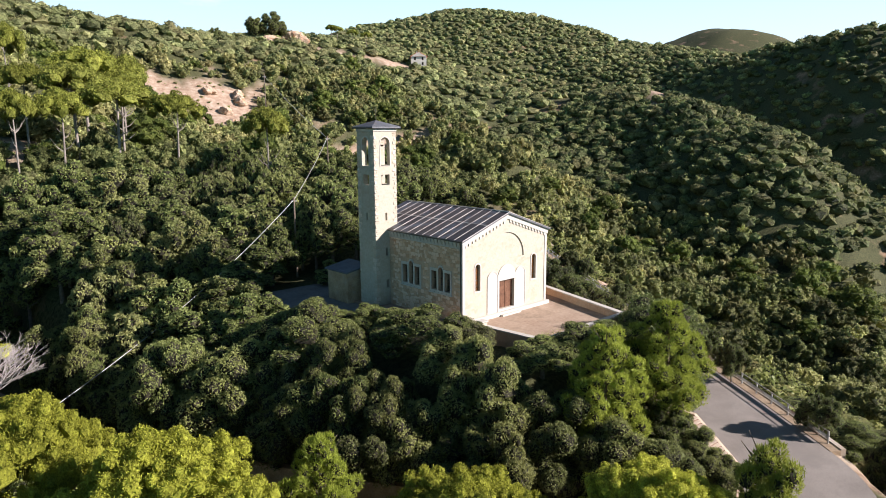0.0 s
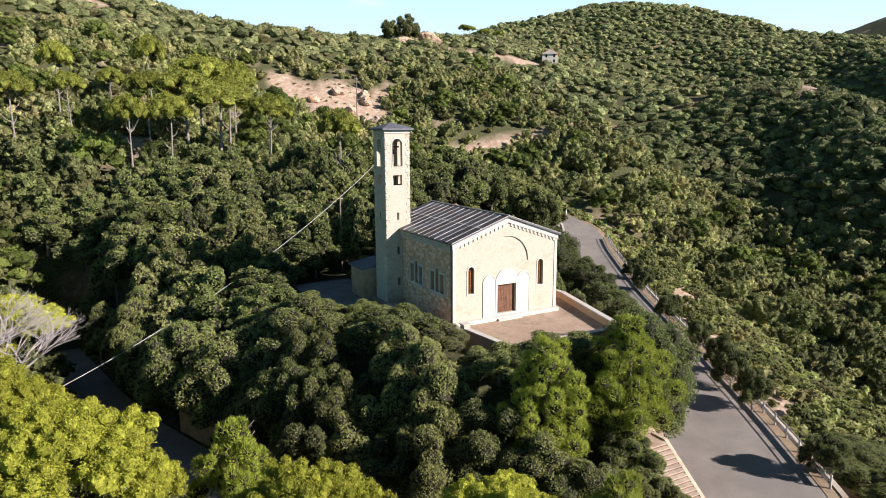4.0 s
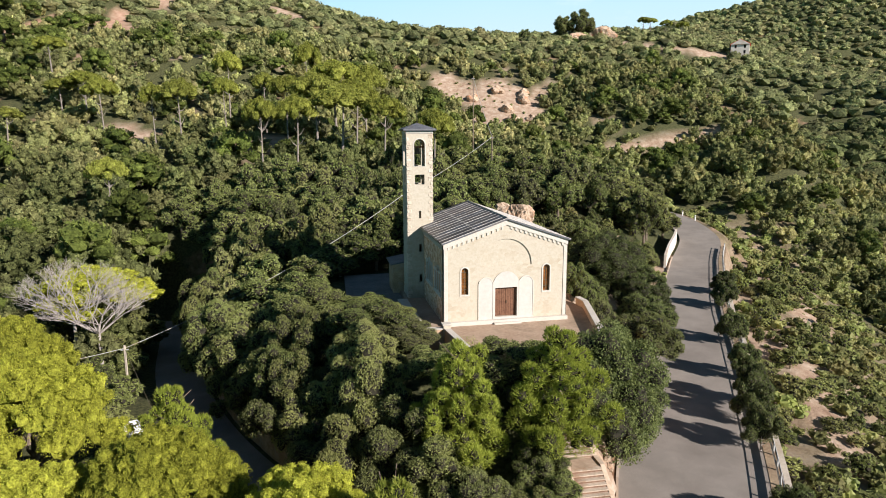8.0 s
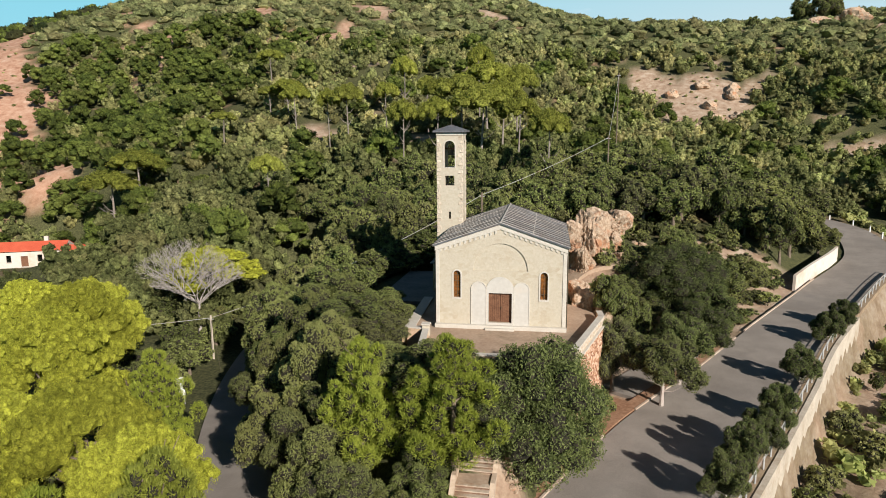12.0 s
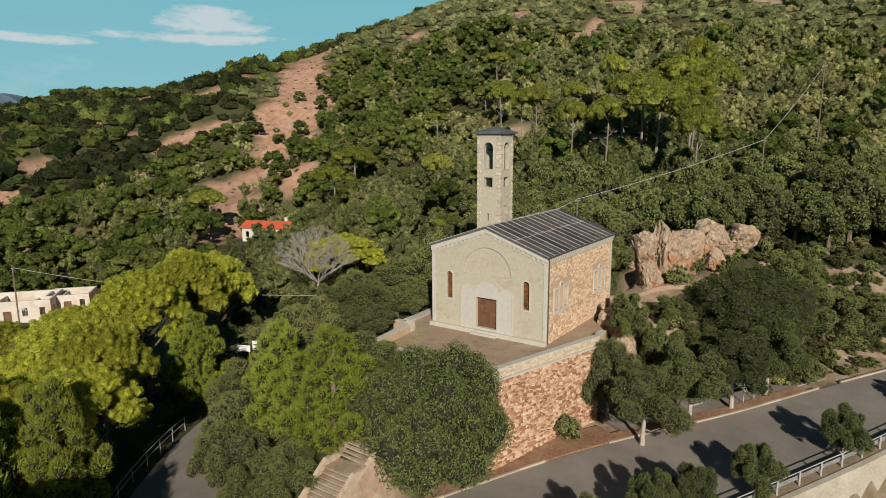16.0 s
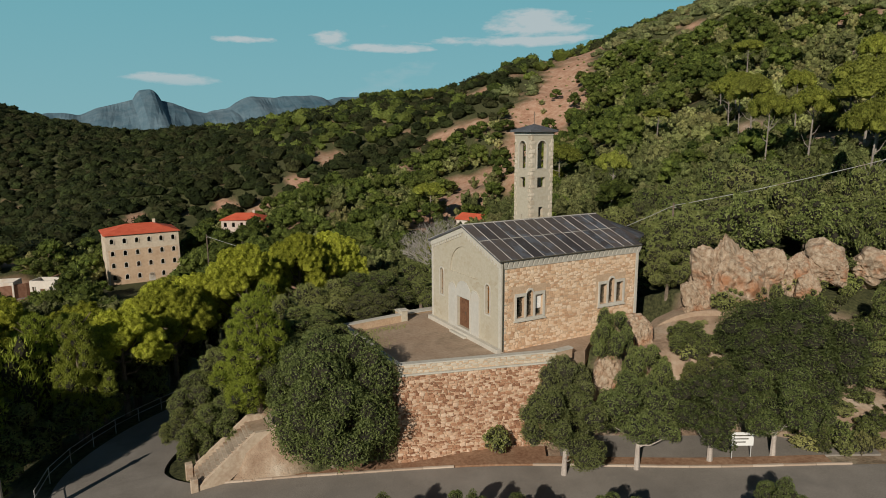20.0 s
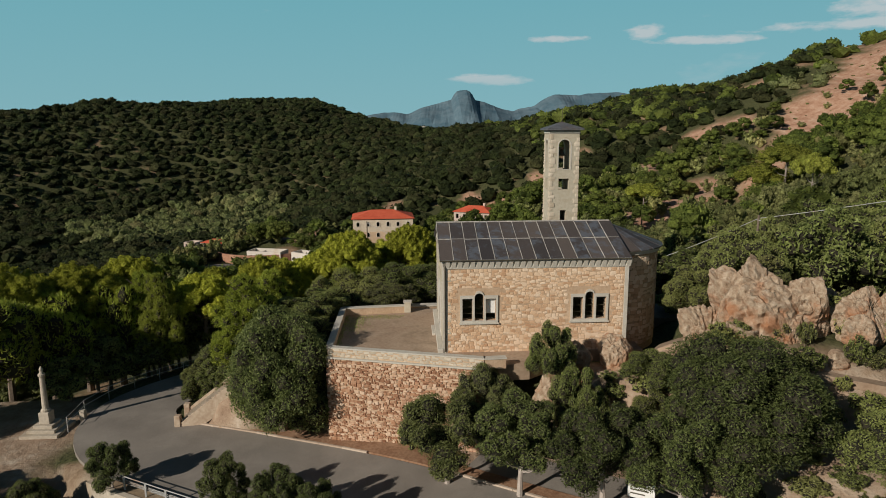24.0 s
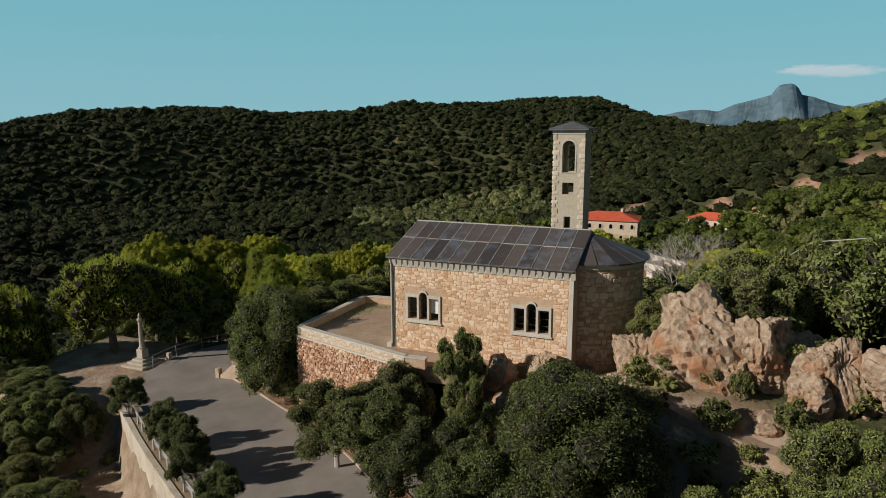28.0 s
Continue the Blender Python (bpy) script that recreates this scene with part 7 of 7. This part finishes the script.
# nearer woods, tree by tree
near = scatter(-46, -24, 44, 66, 4.25)
near = near[open_ground(near[:, 0], near[:, 1])]
nx, ny = near[:, 0], near[:, 1]
d, side, i = to_line(nx, ny, ROAD_LINE)
near = near[(side > 0) & (ny < 62) & ~((nx > 5) & (ny < 19)) & ~((ny < -16.5) & (nx > -11)) & (np.hypot(nx - 3, ny + 12) > 3.5) & (np.hypot(nx + 7.2, ny + 15.4) > 2.4) & (np.hypot(nx + 1.6, ny + 16.4) > 2.6) & ~((nx > 14) & (ny < 40) & (nx < 30))]
for k, (x, y) in enumerate(near):
    w, tall = rng.uniform(0.75, 1.4), rng.uniform(0.8, 1.35)
    if x < 0 and y < 8:
        w, tall = w * 1.12, tall * 1.1
    if -20 < x < 6 and y < 24:
        # those by the yard and under the forecourt stay below its edge
        gap = float(min(rect_dist(x, y, -8, -9, 8, 9), rect_dist(x, y, -13, 8, -7, 22)))
        tall = max(0.42, min(tall, (rng.uniform(-1.0, 1.0) + 0.5 * gap - float(land(x, y))) / OWN["oak"]))
    w = min(w, tall * 1.5 + 0.15)
    put(OAKS[k % 4] if y < 14 else OAKS_LO[k % 3], x, y, w, rng.uniform(0, 360), sz=tall)
# scrub along the banks and on the open slopes
sh = np.concatenate([scatter(9, 15, 30, 44, 1.8), scatter(9.0, 3.0, 12.5, 15, 2.0), scatter(20, -16, 70, 48, 3.2), scatter(-2, -23, 6, -9, 2.2)])
d, side, i = to_line(sh[:, 0], sh[:, 1], ROAD_LINE)
half = ROAD_LINE[i][:, 3]
sh = sh[np.where(side < 0, d > half + 2.2, d > half + 1.0) & (rect_dist(sh[:, 0], sh[:, 1], -8, -9, 8.6, 18) > 0.6) & ~((np.abs(sh[:, 0] - 0.1) < 2.2) & (sh[:, 1] < -14.5) & (sh[:, 1] > -24)) & ~((d < half + 4.8) & (side > 0) & (sh[:, 1] < 15) & (sh[:, 1] > -6) & (sh[:, 0] > 4))]
sh = sh[rng.uniform(size=len(sh)) < 0.62]
for k, (x, y) in enumerate(sh):
    out = to_line(np.array([x]), np.array([y]), ROAD_LINE)[1][0] < 0
    put(SHRUBS[2 if out and k % 3 else (k * 5 + k // 7) % 3], x, y, rng.uniform(0.55, 1.35) * (1.4 if out else 1.0), rng.uniform(0, 360), sz=rng.uniform(0.5, 1.3) * (1.3 if out else 1.0))


def forest(name, label, spots, kinds, leaf, smin, smax, high=(0.8, 1.25)):
    """One sheet of wood: crowns of a few kinds set down at the spots."""
    V, F, A = [], [], []
    off = 0
    pick = rng.integers(0, len(kinds), len(spots))
    zz = land(spots[:, 0], spots[:, 1])
    for k, (v, f, _) in enumerate(kinds):
        s = np.nonzero(pick == k)[0]
        if not len(s):
            continue
        a = rng.uniform(0, 2 * math.pi, len(s))
        sc, sh_ = rng.uniform(smin, smax, len(s)), rng.uniform(*high, len(s))
        c, n = np.cos(a), np.sin(a)
        X = (v[None, :, 0] * c[:, None] - v[None, :, 1] * n[:, None]) * sc[:, None] + spots[s, 0:1]
        Y = (v[None, :, 0] * n[:, None] + v[None, :, 1] * c[:, None]) * sc[:, None] + spots[s, 1:2]
        Z = v[None, :, 2] * (sc * sh_)[:, None] + zz[s][:, None] - 0.3
        V.append(np.stack([X, Y, Z], -1).reshape(-1, 3))
        F.append((f[None] + (np.arange(len(s)) * len(v))[:, None, None] + off).reshape(-1, 3))
        A.append(np.repeat(rng.uniform(0, 1, len(s)), len(v)))
        off += len(s) * len(v)
    F = np.concatenate(F)
    me = mesh_np(name, np.concatenate(V), F, [leaf], None, {"tint": np.concatenate(A)})
    tagged(new(name, me), label, "woods", kind="stuff")


LOW = [crown(oak_puffs(s, 1.1, 0.8, 3), 46, 0.26, s, 0.6, 0.8, 1) for s in (54, 55, 56)]
for nm, lf, frac, lb in (("slope_scrub", L_BRIGHT, 0.9, "bright low scrub on the slope below the road"), ("slope_heath", L_SCRUB, 1.0, "olive low scrub on the slope below the road")):
    sc_ = np.concatenate([scatter(18, -20, 110, 75, 2.1), scatter(8, -50, 40, -14, 2.4)])
    d, side, i = to_line(sc_[:, 0], sc_[:, 1], ROAD_LINE)
    sc_ = sc_[(side < 0) & (d > ROAD_LINE[i][:, 3] + 2.4) & (bareness(sc_[:, 0], sc_[:, 1]) < 0.85) & (rng.uniform(size=len(sc_)) < 0.62 * frac)]
    forest(nm, lb, sc_, LOW, lf, 0.6, 1.6, (0.6, 1.1))
# sparse low bushes that have taken hold on the bare slopes
tuft = np.concatenate([scatter(20, 150, 100, 225, 2.6), scatter(-270, 40, -100, 260, 4.2), scatter(8, 15, 32, 42, 1.7), scatter(28, -6, 60, 36, 2.2), scatter(-60, 150, 0, 215, 3.0)])
bt = bareness(tuft[:, 0], tuft[:, 1])
dt, side, i = to_line(tuft[:, 0], tuft[:, 1], ROAD_LINE)
tuft = tuft[(bt > 0.35) & (dt > ROAD_LINE[i][:, 3] + 2.2) & (rng.uniform(size=len(tuft)) < 0.33)]
forest("slope_tufts", "scattered low olive bushes on the bare earth", tuft, LOW, L_SCRUB, 0.35, 1.0, (0.6, 1.0))
MID_A = [crown(lobed_puffs(s, 3.0, 2.6, 8, 2, -0.1), 820, 0.2, s, 0.5, 0.84, 1) for s in (41, 42, 43, 44)]
MID_B = [crown(dome_puffs(s, 3.0, 2.4, 6, 0.1), 250, 0.29, s, 0.5, 0.92, 1) for s in (45, 46, 47)]
MID_P = [crown([(x, y, z + 2.2, r, h) for x, y, z, r, h in pine_puffs(s, 3.3, 3.2, 11)], 420, 0.28, s, 0.7, 0.84, 1) for s in (48, 49)]
FARK = [crown([(0, 0, 1.4, 2.7, 2.0), (1.3 * math.cos(s), 1.3 * math.sin(s), 2.2, 1.8, 1.5)], 44, 0.5, s, 0.6, 0.95, 1) for s in (51, 52, 53)]
mid = scatter(-200, -75, 150, 215, 3.9)
mx, my = mid[:, 0], mid[:, 1]
d, side, i = to_line(mx, my, ROAD_LINE)
inner = (mx > -46) & (mx < 44) & (my > -24) & (my < 62) & (side > 0)
mid = mid[open_ground(mx, my) & ~inner & ((my > 0.25 * mx - 32) | ((mx < 0) & (my > 1.6 * mx - 80))) & (np.hypot(mx + 2, my + 42) > 13) & ~((mx > -64) & (mx < -8) & (my < 16) & (my > -40)) & ~((mx > -10) & (my < 75) & (side < 0) & (d < np.where(my > 40, 22, 30)))]
r = np.hypot(mid[:, 0], mid[:, 1])
thin = rng.uniform(size=len(mid)) < np.where((mid[:, 0] > 20) & (mid[:, 1] > 150), 0.85, 0.96)
pines = (rng.uniform(size=len(mid)) < np.where(mid[:, 0] < -85, 0.4, 0.06)) & (mid[:, 1] > -60)
heath = (((mid[:, 1] > 90) & (mid[:, 0] < 70)) | ((mid[:, 0] > 28) & (mid[:, 1] < 80))) & (rng.uniform(size=len(mid)) < 0.55)
forest("hillside_oaks", "dense olive-green oaks on the nearer hillsides", mid[thin & ~pines & (r < 112) & ~heath], MID_A, L_OAKHILL, 0.55, 1.3)
forest("hillside_scrub", "dense scrub oak on the hillsides", mid[thin & ~pines & (r >= 112) & ~heath], MID_B, L_SCRUB, 0.5, 1.35)
forest("hillside_heath", "paler olive heath and young oaks on the upper slope", mid[thin & ~pines & heath & (r >= 112)], MID_B, L_HEATH, 0.5, 1.0)
forest("slope_bushes", "paler olive bushes on the slope across the road", mid[thin & ~pines & heath & (r < 112)], MID_A, L_HEATH, 0.5, 0.95)
forest("hillside_pines", "bright green pines scattered through the woods", mid[thin & pines], MID_P, L_PINEMID, 0.7, 1.2)
far = scatter(-860, -600, 620, 620, 6.8)
rr = (far[:, 0] > -200) & (far[:, 0] < 150) & (far[:, 1] > -75) & (far[:, 1] < 215)
far = far[~rr & (bareness(far[:, 0], far[:, 1]) < 0.45) & ((far[:, 1] > 0.25 * far[:, 0] - 40) | ((far[:, 0] < 0) & (far[:, 1] > 1.6 * far[:, 0] - 110)))]
far = far[np.hypot(far[:, 0] + 178, far[:, 1] + 52) > 12]
# leave out what lies behind the ridges as seen from over the forecourt
zf, eye = hill_base(far[:, 0], far[:, 1]), np.array([0.0, -20.0, 17.0])
rf = np.hypot(far[:, 0], far[:, 1] + 20)
block = np.full(len(far), -9.0)
for q in np.arange(0.12, 0.96, 0.035):
    xq, yq = eye[0] + (far[:, 0] - eye[0]) * q, eye[1] + (far[:, 1] - eye[1]) * q
    block = np.maximum(block, (hill_base(xq, yq) - eye[2]) / (rf * q))
far = far[(zf + 14 - eye[2]) / rf > block]
grove = (np.hypot((far[:, 0] + 330) / 1.5, far[:, 1] + 130) < 55)
pn = (far[:, 0] < -230) & (far[:, 1] > 60) & (rng.uniform(size=len(far)) < 0.4)
north = (far[:, 0] > -230) & (far[:, 1] > 150)
east = (far[:, 0] > 70) & ~north
more = scatter(-230, 205, 520, 480, 5.2)
more = more[(bareness(more[:, 0], more[:, 1]) < 0.45) & ((more[:, 1] > 218) | (more[:, 0] > 150))]
zf, rf = hill_base(more[:, 0], more[:, 1]), np.hypot(more[:, 0], more[:, 1] + 20)
block = np.full(len(more), -9.0)
for q in np.arange(0.12, 0.96, 0.035):
    xq, yq = eye[0] + (more[:, 0] - eye[0]) * q, eye[1] + (more[:, 1] - eye[1]) * q
    block = np.maximum(block, (hill_base(xq, yq) - eye[2]) / (rf * q))
more = more[(zf + 10 - eye[2]) / rf > block]
forest("summit_heath", "dense low olive scrub on the summit slopes", more, FARK, L_NORTH, 0.65, 1.15, (0.6, 0.9))
forest("distant_heath", "far summit slopes of paler olive scrub", far[north], FARK, L_NORTH, 0.8, 1.4, (0.7, 1.0))
forest("east_woods", "olive green scrub on the hills across the valley", far[east], FARK, L_EAST, 0.8, 1.3, (0.7, 1.1))
forest("distant_woods", "far wooded hills of green scrub with shade in its colour", far[~grove & ~pn & ~north & ~east], FARK, L_FAR, 1.0, 1.6, (0.7, 1.1))
east_ = scatter(112, 20, 250, 150, 4.6)
forest("valley_woods", "dark green scrub closing the slope across the valley", east_[bareness(east_[:, 0], east_[:, 1]) < 0.45], FARK, L_EAST, 0.75, 1.15, (0.7, 1.1))
forest("distant_pines", "far pine woods of a brighter green", far[pn], FARK, L_PINEMID, 1.0, 1.7, (0.8, 1.1))
forest("distant_grove", "light green grove of broadleaved trees in the valley", far[grove], FARK, L_EAST, 1.1, 1.6, (0.9, 1.3))
for k, (x, y, top, w) in enumerate(((-9.5, 75, 23.4, 1.3), (-13.9, 80.5, 26.0, 1.15), (-9.6, 90, 29.5, 1.3), (-3.3, 91, 28.6, 0.95), (-17.8, 72.6, 21.6, 0.8), (-24, 71, 21.2, 0.7), (-32, 90.5, 26.0, 0.62), (-40.7, 90, 25.6, 0.8),
                                     (-2, 70, 21.6, 0.9), (3.5, 50, 18.6, 0.75), (-24.6, 101, 28.0, 0.62), (-46.5, 94, 25.0, 0.6), (-19.7, 86, 26.2, 0.8), (-6, 84, 25.5, 1.0), (-47, 60, 11.5, 0.7), (-60, 108, 27, 0.8), (-72, 120, 28, 0.8), (-78, 104, 21, 0.75), (-34, 118, 34, 0.8), (-15, 125, 37, 0.85))):
    put_top(TALL[k % 3], x, y, top, w, k * 83, 12.2)
for x, y, s_ in ((-90.5, 76, 1.35), (-85, 78, 1.25), (-120, 60, 1.0), (-66, 118, 0.9), (-80, 140, 0.9), (150, 258, 0.7), (170, 256, 0.75), (160, 254, 0.7), (156, 262, 0.7)):
    put(TALL[int(abs(x)) % 3], x, y, s_, x * 3)
for x, y, s_ in ((116, 258, 1.9), (109, 260, 1.6), (122, 261, 1.5), (90, 262, 0.9)):
    put(OAKS[int(x) % 4], x, y, s_, x, sz=s_ * 1.1)

# thin grass and weeds along the forecourt's edges and on the bank by the stairs
g = np.concatenate([np.stack([rng.normal(-2.6, 1.3, 700), rng.normal(-7.2, 0.6, 700)], 1), np.stack([rng.uniform(-5, 5, 500), rng.normal(-8.05, 0.12, 500)], 1), np.stack([rng.normal(-4.3, 0.4, 400), rng.normal(-5.2, 1.4, 400)], 1)])
g = g[(g[:, 1] > -8.2) & (g[:, 1] < -3) & (g[:, 0] > -4.9) & (g[:, 0] < 5.0)]
up_ = np.tile(np.array([[0, 0, 1.0]]), (len(g), 1))
gv, gf = leaf_quads(np.concatenate([g, np.full((len(g), 1), 0.06)], 1), up_, 0.075, rng, 0.22, 0.6)
tagged(new("weeds", mesh_np("weeds", gv, gf, [L_BRIGHT])), "thin green weeds on the dusty forecourt", "grass", kind="stuff")

# ---- stones of the walls, last ----
rs = random.Random(17)


def stone_mesh(seed):
    """One rough stone of about unit size: an uneven rounded outline with a slightly domed face."""
    r = random.Random(seed)
    bm = B()
    n = 8
    ring = []
    for k in range(n):
        a = 2 * math.pi * (k + r.uniform(-0.2, 0.2)) / n
        q = 0.56 * r.uniform(0.85, 1.1) / max(abs(math.cos(a)), abs(math.sin(a))) ** 0.75
        ring.append((max(-0.53, min(0.53, q * math.cos(a))), max(-0.53, min(0.53, q * math.sin(a)))))
    lo = [bm.verts.new((x, 0.5, z)) for x, z in ring]
    md = [bm.verts.new((x, -0.2, z)) for x, z in ring]
    hi = [bm.verts.new((x * 0.72 + r.uniform(-0.04, 0.04), -0.5 + r.uniform(-0.12, 0.12), z * 0.72)) for x, z in ring]
    for k in range(n):
        j = (k + 1) % n
        bm.faces.new((lo[k], lo[j], md[j], md[k]))
        bm.faces.new((md[k], md[j], hi[j], hi[k]))
    bm.faces.new(hi)
    bm.faces.new(lo[::-1])
    return bm


def coursed(a0, a1, z0, z1, h, w, holes):
    """Stones laid in uneven courses: middle along, middle height, width, height; holes as boxes are left free."""
    out, z = [], z0
    while z < z1 - 0.08:
        hh = min(rs.uniform(*h), z1 - z)
        a = a0 - rs.uniform(0, 0.15)
        while a < a1 - 0.06:
            ww = rs.uniform(*w)
            x0, x1 = max(a, a0), min(a + ww, a1)
            if x1 - x0 > 0.1 and not any(x1 > p - 0.03 and x0 < q + 0.03 and z + hh > s and z < t for p, q, s, t in holes):
                out.append(((x0 + x1) / 2, z + hh / 2 + rs.uniform(-0.07, 0.07), (x1 - x0) * rs.uniform(0.8, 1.08), hh * rs.uniform(0.65, 1.3)))
            a += ww
        z += hh
    return out


def lay(parent, stones, place, rz, depth, mat, singles, label, flip=1.0):
    """Set stones on a wall: a stretch of them one by one, the rest joined."""
    metas = [bm_mesh("stone", stone_mesh(k), mat) for k in range(8)]
    rest = []
    for k, (a, z, w, h) in enumerate(stones):
        p = Vector(place(a, 0.0, z))
        sc = (w * 0.97, depth * rs.uniform(0.75, 1.3) * flip, h * 0.97)
        tw = Euler((0, rs.uniform(-0.22, 0.22), rz))
        if k < singles:
            o = new("stone", metas[k % 8])
            o.parent = parent
            o.matrix_world = Matrix.LocRotScale(p, tw, sc)
        else:
            rest.append((Matrix.LocRotScale(p, tw, sc), k % 8))
    if rest:
        V, F, off = [], [], 0
        base = []
        for me in metas:
            me.calc_loop_triangles()
            base.append((np.array([v.co[:] for v in me.vertices]), np.array([t.vertices[:] for t in me.loop_triangles])))
        for m, k in rest:
            v, f = base[k]
            mm = np.array(m)
            V.append(v @ mm[:3, :3].T + mm[:3, 3])
            F.append(f + off)
            off += len(v)
        o = new("rubble", mesh_np("rubble", np.concatenate(V), np.concatenate(F), [mat]))
        o.parent = parent
        tagged(o, label, kind="stuff")


win_r = [(a - 0.26, b + 0.26, 2.15, 4.75) for a, b in WINS["r"]]
st = coursed(0.32, LEN - 0.32, -0.3, EAVE - 0.62, (0.15, 0.3), (0.18, 0.52), win_r)
st.sort(key=lambda q: abs(q[1] - 3.0))
lay(church, st, on_right, math.pi / 2, 0.035, M_STONES, 300, "tan rubble stones")
win_l = [(a - 0.26, b + 0.26, 2.15, 4.75) for a, b in WINS["l"]] + [(9.6, 12.4, -1, 9)]
st = coursed(0.32, LEN - 0.32, -0.3, EAVE - 0.62, (0.17, 0.33), (0.2, 0.56), win_l)
lay(church, st, on_left, -math.pi / 2, 0.045, M_STONES, 120, "grey tan rubble stones")
wl = (WALL_B - WALL_A).length
wd = (WALL_B - WALL_A).normalized()
wn = Vector((wd.y, -wd.x))


def on_ret(a, o, z):
    p = WALL_A + wd * a + wn * 0.3
    return (p.x, p.y, z)


st = coursed(-0.1, wl, -7.4, -0.14, (0.1, 0.26), (0.13, 0.46), [])
st.sort(key=lambda q: abs(q[1] + 2.5))
lay(ret_wall, st, on_ret, math.atan2(wd.y, wd.x), 0.14, M_RUBBLE, 300, "rough reddish rubble stones")
def on_par(a, o, z):
    p = WALL_A + wd * a + wn * 0.215
    return (p.x, p.y, z)


st = coursed(0.0, wl, 0.02, 0.58, (0.14, 0.24), (0.2, 0.5), [])
lay(par_wall, st, on_par, math.atan2(wd.y, wd.x), 0.04, M_QUOIN, 0, "pale tan parapet stones")
# the wall's short return round the corner
def on_front_wall(a, o, z):
    return (a, -8.68, z)


st = coursed(-5.2, 5.3, -3.4, -0.1, (0.22, 0.42), (0.25, 0.7), [])
lay(ret_wall, st, on_front_wall, 0.0, 0.14, M_RUBBLE, 0, "rough reddish rubble stones")
# apse courses
V = coursed(0, math.pi * AR, -0.3, 6.75, (0.24, 0.38), (0.3, 0.62), [(math.pi * AR / 2 - 0.4, math.pi * AR / 2 + 0.4, 2.9, 5.3)])
metas = [bm_mesh("stone", stone_mesh(40 + k), M_STONES) for k in range(6)]
for k, (a, z, w, h) in enumerate(V):
    if a / AR > 1.9:
        continue
    th = a / AR
    o = new("stone", metas[k % 6])
    o.parent = church
    o.matrix_world = Matrix.LocRotScale((AR * math.cos(th), LEN + AR * math.sin(th), z), Euler((0, 0, th + math.pi / 2)), (w * 0.96, 0.07, h * 0.95))
# quoins of the tower
qm = [bm_mesh("quoin", stone_mesh(60 + k), M_QUOIN) for k in range(5)]
for cx, sx in ((TX0, 1), (TX1, -1)):
    for cy, sy in ((TY0, 1), (TY1, -1)):
        z, k = 0.0, 0
        while z < 15.6:
            h = rs.uniform(0.34, 0.46)
            lx, ly = (0.5, 0.3) if k % 2 else (0.3, 0.5)
            o = new("quoin", qm[k % 5])
            o.parent = tower
            o.matrix_world = Matrix.LocRotScale((cx + sx * (lx / 2 - 0.03), cy + sy * (ly / 2 - 0.03), z + h / 2), None, (lx, ly, h * 0.97))
            z += h
            k += 1
